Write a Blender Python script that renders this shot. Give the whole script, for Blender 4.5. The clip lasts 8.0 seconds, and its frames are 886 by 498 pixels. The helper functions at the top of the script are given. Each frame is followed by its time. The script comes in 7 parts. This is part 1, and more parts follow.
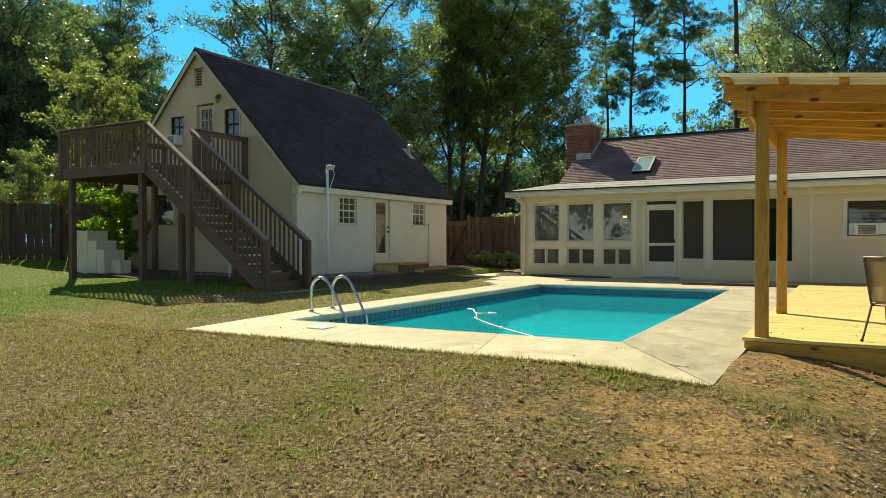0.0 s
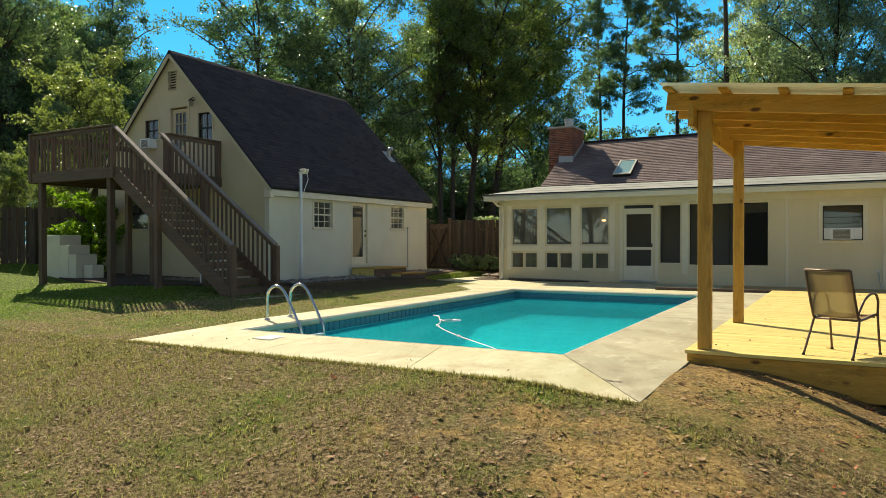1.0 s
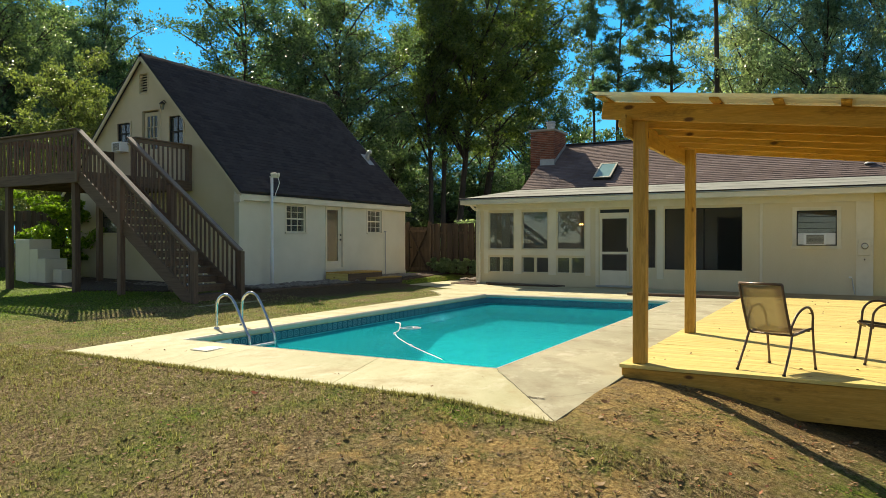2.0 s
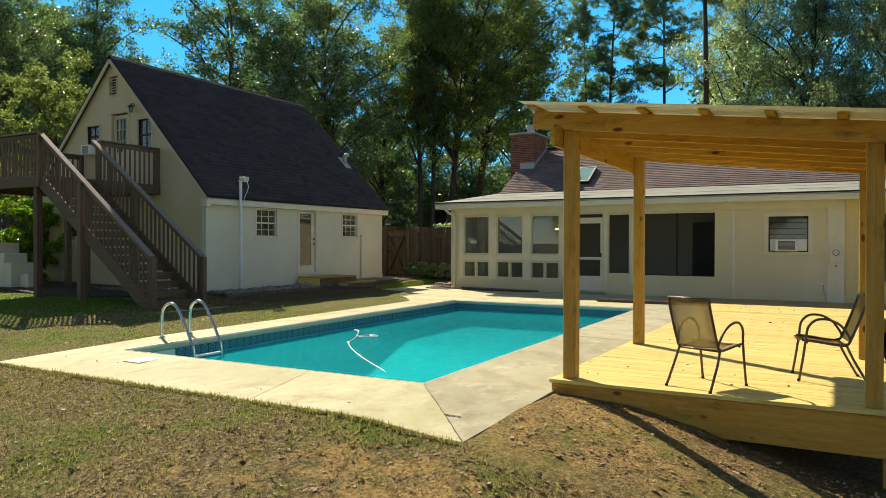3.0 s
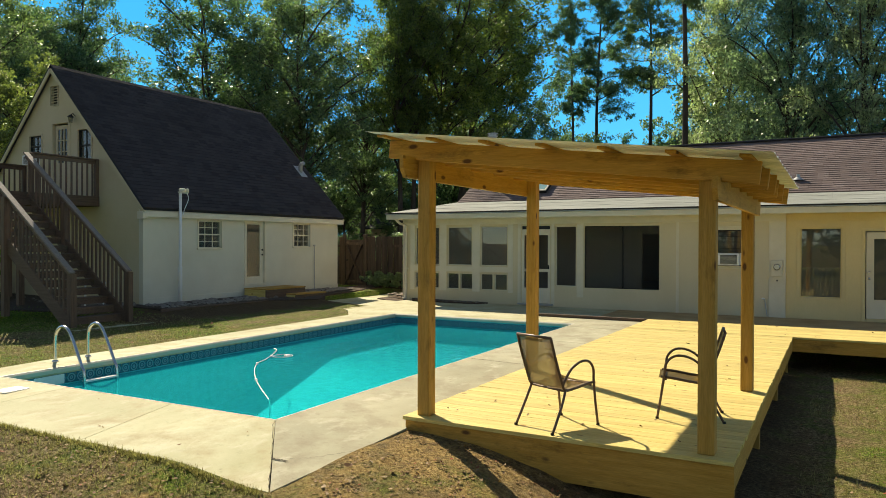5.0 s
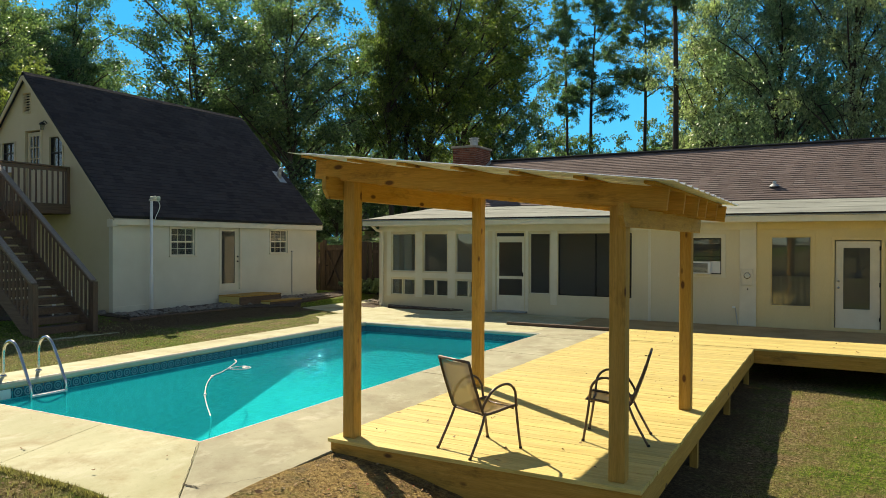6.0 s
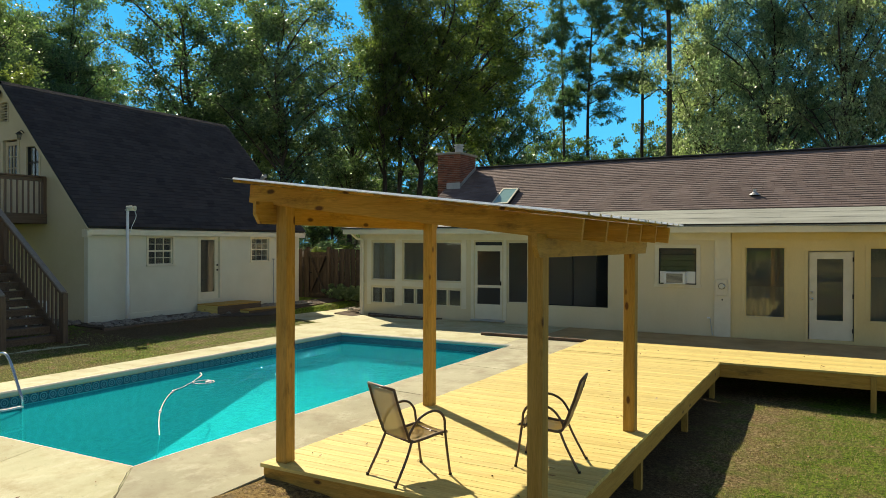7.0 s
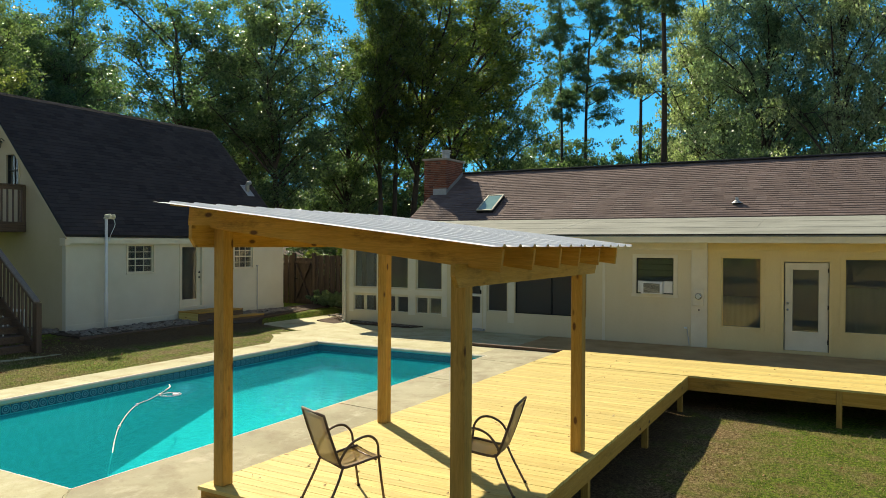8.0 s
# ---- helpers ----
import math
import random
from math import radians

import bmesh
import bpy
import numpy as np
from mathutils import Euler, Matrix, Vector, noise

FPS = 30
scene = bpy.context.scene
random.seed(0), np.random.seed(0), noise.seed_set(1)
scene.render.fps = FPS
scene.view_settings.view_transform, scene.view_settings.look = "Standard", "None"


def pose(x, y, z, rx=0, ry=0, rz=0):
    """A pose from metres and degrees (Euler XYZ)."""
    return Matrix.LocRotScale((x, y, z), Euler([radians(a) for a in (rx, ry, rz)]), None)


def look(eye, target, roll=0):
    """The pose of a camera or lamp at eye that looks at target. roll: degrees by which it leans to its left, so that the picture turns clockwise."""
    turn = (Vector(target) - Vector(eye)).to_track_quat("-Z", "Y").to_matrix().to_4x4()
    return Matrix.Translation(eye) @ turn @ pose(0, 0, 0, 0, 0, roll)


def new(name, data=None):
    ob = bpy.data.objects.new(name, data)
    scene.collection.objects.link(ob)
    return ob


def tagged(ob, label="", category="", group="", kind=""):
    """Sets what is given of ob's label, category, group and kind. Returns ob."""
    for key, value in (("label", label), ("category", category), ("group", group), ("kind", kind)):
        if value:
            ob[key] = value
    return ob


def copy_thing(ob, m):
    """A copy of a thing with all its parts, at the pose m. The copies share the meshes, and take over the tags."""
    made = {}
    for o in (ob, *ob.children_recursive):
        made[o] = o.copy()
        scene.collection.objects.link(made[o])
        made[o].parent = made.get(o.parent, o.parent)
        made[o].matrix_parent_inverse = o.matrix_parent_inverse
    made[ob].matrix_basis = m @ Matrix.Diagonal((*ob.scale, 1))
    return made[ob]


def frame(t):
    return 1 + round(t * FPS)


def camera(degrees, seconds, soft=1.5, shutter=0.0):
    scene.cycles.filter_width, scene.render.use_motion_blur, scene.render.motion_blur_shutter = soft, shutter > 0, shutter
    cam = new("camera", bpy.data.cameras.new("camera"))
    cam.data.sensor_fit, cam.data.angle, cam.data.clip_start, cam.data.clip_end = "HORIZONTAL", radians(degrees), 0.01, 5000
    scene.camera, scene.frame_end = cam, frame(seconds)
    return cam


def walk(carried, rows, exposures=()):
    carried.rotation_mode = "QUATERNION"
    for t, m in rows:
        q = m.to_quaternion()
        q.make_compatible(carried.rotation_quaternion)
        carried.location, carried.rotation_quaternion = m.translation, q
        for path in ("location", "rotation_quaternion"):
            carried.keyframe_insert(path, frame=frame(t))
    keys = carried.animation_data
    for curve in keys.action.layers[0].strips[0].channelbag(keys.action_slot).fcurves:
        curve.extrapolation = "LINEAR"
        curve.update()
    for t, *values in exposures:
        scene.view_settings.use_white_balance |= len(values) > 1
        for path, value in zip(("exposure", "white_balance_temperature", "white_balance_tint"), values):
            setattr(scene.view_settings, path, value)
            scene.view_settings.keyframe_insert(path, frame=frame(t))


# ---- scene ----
# ---- camera ----
cam = camera(63.8, 8.0, soft=0.75)
PATH = [
    (0, (2.18, -7.873, 1.114), (1.193, -6.134, 1.095), -0.1),
    (0.5, (2.42, -7.677, 1.175), (1.435, -5.936, 1.156), -0.1),
    (1, (2.685, -7.456, 1.237), (1.703, -5.713, 1.218), -0.1),
    (1.5, (2.969, -7.217, 1.298), (1.988, -5.474, 1.279), -0.1),
    (3, (3.824, -6.452, 1.475), (2.85, -4.705, 1.459), 0.1),
    (3.5, (4.119, -6.222, 1.535), (3.148, -4.474, 1.519), 0.1),
    (4, (4.415, -6.007, 1.613), (3.446, -4.257, 1.598), 0.2),
    (4.5, (4.721, -5.776, 1.711), (3.753, -4.026, 1.696), 0.2),
    (6, (5.669, -5.145, 2.033), (4.701, -3.395, 2.017), 0.2),
    (6.5, (5.985, -4.957, 2.151), (5.013, -3.209, 2.137), 0.2),
    (7, (6.267, -4.787, 2.276), (5.294, -3.04, 2.262), 0.2),
    (7.5, (6.561, -4.611, 2.395), (5.584, -2.866, 2.38), 0.2),
    (8, (6.836, -4.458, 2.516), (5.856, -2.715, 2.502), 0.3),
]
walk(cam, [(t, look(e, g, r)) for t, e, g, r in PATH], exposures=[(0, 0.79, 7700, 7), (8, 0.57, 7600, 5)])

# ---- world and sun ----
SUN = Vector((-1.05, 0.72, 1.0)).normalized()
elev = math.asin(SUN.z)
azim = math.atan2(SUN.x, SUN.y)
world = bpy.data.worlds.new("world")
scene.world = world
world.use_nodes = True
wn = world.node_tree.nodes
sky = wn.new("ShaderNodeTexSky")
sky.sky_type = "NISHITA"
sky.sun_disc = False
sky.sun_elevation = elev
sky.sun_rotation = azim % (2 * math.pi)
sky.altitude = 500.0
sky.air_density = 0.7
sky.ozone_density = 1.0
sky.dust_density = 0.0
wn["Background"].inputs[1].default_value = 0.103
hue = wn.new("ShaderNodeMix")
hue.data_type, hue.blend_type = "RGBA", "MULTIPLY"
hue.inputs[0].default_value = 1.0
hue.inputs[7].default_value = (0.83, 0.94, 1.0, 1)
world.node_tree.links.new(sky.outputs[0], hue.inputs[6])
deep = wn.new("ShaderNodeHueSaturation")
deep.inputs["Saturation"].default_value = 0.90
world.node_tree.links.new(hue.outputs[2], deep.inputs["Color"])
world.node_tree.links.new(deep.outputs[0], wn["Background"].inputs[0])
sun = new("sun", bpy.data.lights.new("sun", "SUN"))
sun.data.energy = 5.0
sun.data.angle = radians(0.53)
sun.data.color = (1.0, 0.93, 0.82)
sun.matrix_world = look(SUN * 60, (0, 0, 0))


# ---- materials ----
def nodes_of(name):
    m = bpy.data.materials.new(name)
    m.use_nodes = True
    nt = m.node_tree
    return m, nt, nt.nodes, nt.links, nt.nodes["Principled BSDF"]


def coords(nt, stretch=(1, 1, 1), where="Object"):
    tc = nt.nodes.new("ShaderNodeTexCoord")
    mp = nt.nodes.new("ShaderNodeMapping")
    mp.inputs["Scale"].default_value = stretch
    nt.links.new(tc.outputs[where], mp.inputs["Vector"])
    return mp.outputs["Vector"]


def noise_tex(nt, vec, scale, detail=4.0, rough=0.55):
    n = nt.nodes.new("ShaderNodeTexNoise")
    n.inputs["Scale"].default_value = scale
    n.inputs["Detail"].default_value = detail
    n.inputs["Roughness"].default_value = rough
    nt.links.new(vec, n.inputs["Vector"])
    return n.outputs[0]


def ramp(nt, fac, stops):
    r = nt.nodes.new("ShaderNodeValToRGB")
    e = r.color_ramp.elements
    while len(e) < len(stops):
        e.new(0.5)
    for el, (p, c) in zip(e, stops):
        el.position, el.color = p, (*c, 1)
    nt.links.new(fac, r.inputs[0])
    return r.outputs[0]


def blend(nt, mode, fac, a, b):
    m = nt.nodes.new("ShaderNodeMix")
    m.data_type, m.blend_type = "RGBA", mode
    for sock, v in ((m.inputs[0], fac), (m.inputs[6], a), (m.inputs[7], b)):
        if isinstance(v, (int, float)):
            sock.default_value = v
        elif isinstance(v, tuple):
            sock.default_value = (*v, 1)
        else:
            nt.links.new(v, sock)
    return m.outputs[2]


def bumped(nt, bsdf, height, strength, distance=0.01):
    b = nt.nodes.new("ShaderNodeBump")
    b.inputs["Strength"].default_value = strength
    b.inputs["Distance"].default_value = distance
    nt.links.new(height, b.inputs["Height"])
    nt.links.new(b.outputs[0], bsdf.inputs["Normal"])
    return b


def random_tone(nt, color, amount):
    oi = nt.nodes.new("ShaderNodeObjectInfo")
    tone = ramp(nt, oi.outputs["Random"], [(0.0, (1 - amount,) * 3), (1.0, (1 + amount * 0.6,) * 3)])
    return blend(nt, "MULTIPLY", 1.0, color, tone)


def mat(name, c1, c2, big=1.5, fine=60.0, rough=0.8, bump=0.25, metal=0.0, grain=0.25, stretch=(1, 1, 1), tone=0.0, spec=0.4, dist=0.004):
    """A painted, mineral or metal surface: broad stains between two colours, fine grain, relief."""
    m, nt, n, l, p = nodes_of(name)
    v = coords(nt, stretch)
    a = noise_tex(nt, v, big, 5.0, 0.6)
    col = ramp(nt, a, [(0.3, c1), (0.7, c2)])
    f = noise_tex(nt, v, fine, 3.0, 0.7)
    g = ramp(nt, f, [(0.25, (1 - grain,) * 3), (0.75, (1 + grain * 0.4,) * 3)])
    col = blend(nt, "MULTIPLY", 1.0, col, g)
    if tone:
        col = random_tone(nt, col, tone)
    l.new(col, p.inputs["Base Color"])
    p.inputs["Roughness"].default_value = rough
    p.inputs["Metallic"].default_value = metal
    p.inputs["Specular IOR Level"].default_value = spec
    if bump:
        bumped(nt, p, f, bump, dist)
    return m


def wood(name, c1, c2, along="x", rough=0.7, knots=0.0, tone=0.12, grain=26.0, knot_color=(0.12, 0.05, 0.015), bump=0.3, smudge=0.0, knot_size=0.15):
    """Wood with its grain along one axis, cathedral bands, and knots."""
    m, nt, n, l, p = nodes_of(name)
    s = {"x": (0.06, 1, 1), "y": (1, 0.06, 1), "z": (1, 1, 0.06)}[along]
    tc = n.new("ShaderNodeTexCoord")
    oi = n.new("ShaderNodeObjectInfo")
    sh = n.new("ShaderNodeVectorMath")
    sh.operation = "MULTIPLY_ADD"
    l.new(oi.outputs["Random"], sh.inputs[0])
    sh.inputs[1].default_value = (37.0, 23.0, 51.0)
    l.new(tc.outputs["Object"], sh.inputs[2])
    mp = n.new("ShaderNodeMapping")
    mp.inputs["Scale"].default_value = s
    l.new(sh.outputs[0], mp.inputs["Vector"])
    v = mp.outputs["Vector"]
    a = noise_tex(nt, v, grain, 4.0, 0.65)
    b = noise_tex(nt, v, grain * 6, 3.0, 0.6)
    col = ramp(nt, a, [(0.3, c1), (0.68, c2)])
    g = ramp(nt, b, [(0.3, (0.8,) * 3), (0.7, (1.08,) * 3)])
    col = blend(nt, "MULTIPLY", 1.0, col, g)
    if knots:
        ks = {"x": (0.45, 1, 1), "y": (1, 0.45, 1), "z": (1, 1, 0.45)}[along]
        km = n.new("ShaderNodeMapping")
        km.inputs["Scale"].default_value = ks
        l.new(sh.outputs[0], km.inputs["Vector"])
        vo = n.new("ShaderNodeTexVoronoi")
        vo.inputs["Scale"].default_value = knots
        l.new(km.outputs["Vector"], vo.inputs["Vector"])
        k = ramp(nt, vo.outputs["Distance"], [(knot_size * 0.55, (1, 1, 1)), (knot_size, (0, 0, 0))])
        col = blend(nt, "MIX", k, col, knot_color)
    if smudge:
        # grey mill marks and handling dirt, drawn out along the grain
        sm = n.new("ShaderNodeMapping")
        sm.inputs["Scale"].default_value = {"x": (0.35, 1, 1), "y": (1, 0.35, 1), "z": (1, 1, 0.35)}[along]
        l.new(sh.outputs[0], sm.inputs["Vector"])
        dirt = ramp(nt, noise_tex(nt, sm.outputs["Vector"], 5.0, 6.0, 0.72), [(0.55, (1, 1, 1)), (0.70, (1 - smudge,) * 3)])
        col = blend(nt, "MULTIPLY", 1.0, col, dirt)
    col = random_tone(nt, col, tone)
    l.new(col, p.inputs["Base Color"])
    p.inputs["Roughness"].default_value = rough
    p.inputs["Specular IOR Level"].default_value = 0.3
    bumped(nt, p, b, bump, 0.003)
    return m


def gloss_share(nt, base, normal=None):
    """How much a smooth clear surface mirrors: little head on, all of it at a glance; the same from both sides."""
    lw = nt.nodes.new("ShaderNodeLayerWeight")
    lw.inputs["Blend"].default_value = 0.5
    if normal is not None:
        nt.links.new(normal, lw.inputs["Normal"])
    pw = nt.nodes.new("ShaderNodeMath")
    pw.operation = "POWER"
    pw.inputs[1].default_value = 5.0
    nt.links.new(lw.outputs["Facing"], pw.inputs[0])
    ma = nt.nodes.new("ShaderNodeMath")
    ma.operation = "MULTIPLY_ADD"
    ma.inputs[1].default_value, ma.inputs[2].default_value = 1 - base, base
    nt.links.new(pw.outputs[0], ma.inputs[0])
    return ma.outputs[0]


def glass(name, tint=(0.75, 0.8, 0.8), rough=0.0, base=0.08, grey_share=0.0):
    """Clear pane: what is behind it shows, the surface mirrors by its gloss, and a mottled diffuse grey veils it."""
    m, nt, n, l, p = nodes_of(name)
    n.remove(p)
    tr = n.new("ShaderNodeBsdfTransparent")
    tr.inputs[0].default_value = (*tint, 1)
    gl = n.new("ShaderNodeBsdfGlossy")
    gl.inputs["Roughness"].default_value = rough
    mx = n.new("ShaderNodeMixShader")
    l.new(gloss_share(nt, base), mx.inputs[0])
    df = n.new("ShaderNodeBsdfDiffuse")
    film = ramp(nt, noise_tex(nt, coords(nt), 2.5, 4.0, 0.6), [(0.3, (0.30, 0.30, 0.27)), (0.7, (0.46, 0.46, 0.42))])
    l.new(film, df.inputs[0])
    dm = n.new("ShaderNodeMixShader")
    dm.inputs[0].default_value = grey_share
    l.new(tr.outputs[0], dm.inputs[1])
    l.new(df.outputs[0], dm.inputs[2])
    l.new(dm.outputs[0], mx.inputs[1])
    l.new(gl.outputs[0], mx.inputs[2])
    l.new(mx.outputs[0], n["Material Output"].inputs[0])
    return m


def water_material():
    m, nt, n, l, p = nodes_of("pool_water")
    n.remove(p)
    v = coords(nt)
    tr = n.new("ShaderNodeBsdfTransparent")
    tr.inputs[0].default_value = (0.01, 0.95, 0.98, 1)
    gl = n.new("ShaderNodeBsdfGlossy")
    gl.inputs["Roughness"].default_value = 0.03
    gl.inputs[0].default_value = (0.45, 0.92, 1.0, 1)
    bp = n.new("ShaderNodeBump")
    bp.inputs["Distance"].default_value = 0.16
    l.new(noise_tex(nt, v, 7.0, 3.0, 0.5), bp.inputs["Height"])
    # livelier ripples at the shallow end, where the jets come in
    sep = n.new("ShaderNodeSeparateXYZ")
    l.new(v, sep.inputs[0])
    lively = n.new("ShaderNodeMapRange")
    lively.inputs[1].default_value, lively.inputs[2].default_value = 3.2, 6.8
    lively.inputs[3].default_value, lively.inputs[4].default_value = 0.05, 1.0
    l.new(sep.outputs[1], lively.inputs[0])
    l.new(lively.outputs[0], bp.inputs["Strength"])
    l.new(bp.outputs[0], gl.inputs["Normal"])
    mx = n.new("ShaderNodeMixShader")
    calm = n.new("ShaderNodeMath")
    calm.operation = "MULTIPLY"
    # reflections painted in by place: faint over the deep end, strong over the shallow
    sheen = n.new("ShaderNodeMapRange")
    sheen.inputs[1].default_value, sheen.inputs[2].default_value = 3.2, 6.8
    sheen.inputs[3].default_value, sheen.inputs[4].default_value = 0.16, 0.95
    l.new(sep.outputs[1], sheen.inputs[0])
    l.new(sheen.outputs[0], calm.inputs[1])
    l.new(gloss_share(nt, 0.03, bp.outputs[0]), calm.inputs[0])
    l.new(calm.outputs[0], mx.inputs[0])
    l.new(gl.outputs[0], mx.inputs[2])
    # a little cloudiness, as treated pool water has
    df = n.new("ShaderNodeBsdfDiffuse")
    df.inputs[0].default_value = (0.0, 0.41, 0.45, 1)
    body = n.new("ShaderNodeMixShader")
    body.inputs[0].default_value = 0.42
    l.new(tr.outputs[0], body.inputs[1])
    l.new(df.outputs[0], body.inputs[2])
    l.new(bp.outputs[0], df.inputs["Normal"])
    l.new(body.outputs[0], mx.inputs[1])
    l.new(mx.outputs[0], n["Material Output"].inputs[0])
    return m


def liner_material():
    """Turquoise vinyl, faintly mottled."""
    m, nt, n, l, p = nodes_of("pool_liner")
    v = coords(nt)
    col = ramp(nt, noise_tex(nt, v, 1.2), [(0.3, (0.001, 0.46, 0.51)), (0.7, (0.002, 0.56, 0.60))])
    col = blend(nt, "MULTIPLY", 1.0, col, ramp(nt, noise_tex(nt, v, 9.0, 2.0), [(0.3, (0.85,) * 3), (0.7, (1.1,) * 3)]))
    l.new(col, p.inputs["Base Color"])
    p.inputs["Roughness"].default_value = 0.6
    return m


def leaf_material(name, c1, c2, trans=0.45, spec=0.15, west=None):
    m, nt, n, l, p = nodes_of(name)
    g = n.new("ShaderNodeNewGeometry")
    oi = n.new("ShaderNodeObjectInfo")
    col = ramp(nt, g.outputs["Random Per Island"], [(0.0, c1), (1.0, c2)])
    if west:
        # fresh green in the west of the yard and in scattered patches
        v = coords(nt)
        sep = n.new("ShaderNodeSeparateXYZ")
        l.new(v, sep.inputs[0])
        mr = n.new("ShaderNodeMapRange")
        mr.inputs[1].default_value, mr.inputs[2].default_value = -8.0, -12.0
        mr.inputs[3].default_value, mr.inputs[4].default_value = -0.10, 0.42
        l.new(sep.outputs[0], mr.inputs[0])
        ad = n.new("ShaderNodeMath")
        ad.operation = "ADD"
        l.new(mr.outputs[0], ad.inputs[0])
        l.new(noise_tex(nt, v, 0.9, 5.0, 0.65), ad.inputs[1])
        fresh = ramp(nt, g.outputs["Random Per Island"], [(0.0, west[0]), (1.0, west[1])])
        col = blend(nt, "MIX", ramp(nt, ad.outputs[0], [(0.52, (0, 0, 0)), (0.68, (1, 1, 1))]), col, fresh)
    tone = ramp(nt, oi.outputs["Random"], [(0.0, (0.75, 0.85, 0.8)), (1.0, (1.2, 1.1, 0.9))])
    col = blend(nt, "MULTIPLY", 1.0, col, tone)
    l.new(col, p.inputs["Base Color"])
    p.inputs["Roughness"].default_value = 0.36
    p.inputs["Specular IOR Level"].default_value = spec
    t = n.new("ShaderNodeBsdfTranslucent")
    l.new(blend(nt, "MULTIPLY", 1.0, col, (1.1, 1.35, 0.75)), t.inputs[0])
    mx = n.new("ShaderNodeMixShader")
    mx.inputs[0].default_value = trans
    l.new(p.outputs[0], mx.inputs[1])
    l.new(t.outputs[0], mx.inputs[2])
    l.new(mx.outputs[0], n["Material Output"].inputs[0])
    return m


def litter_material():
    """Fallen leaves: red-brown, tan, grey-brown and a few bleached ones."""
    m, nt, n, l, p = nodes_of("fallen_leaf")
    g = n.new("ShaderNodeNewGeometry")
    col = ramp(nt, g.outputs["Random Per Island"], [(0.0, (0.17, 0.085, 0.04)), (0.28, (0.24, 0.135, 0.06)), (0.55, (0.33, 0.20, 0.10)), (0.82, (0.42, 0.30, 0.17)), (0.92, (0.34, 0.07, 0.025)), (0.955, (0.40, 0.28, 0.16)), (1.0, (0.50, 0.40, 0.27))])
    l.new(blend(nt, "MULTIPLY", 1.0, col, ramp(nt, noise_tex(nt, coords(nt), 90.0), [(0.3, (0.8,) * 3), (0.7, (1.1,) * 3)])), p.inputs["Base Color"])
    p.inputs["Roughness"].default_value = 0.7
    p.inputs["Specular IOR Level"].default_value = 0.12
    return m


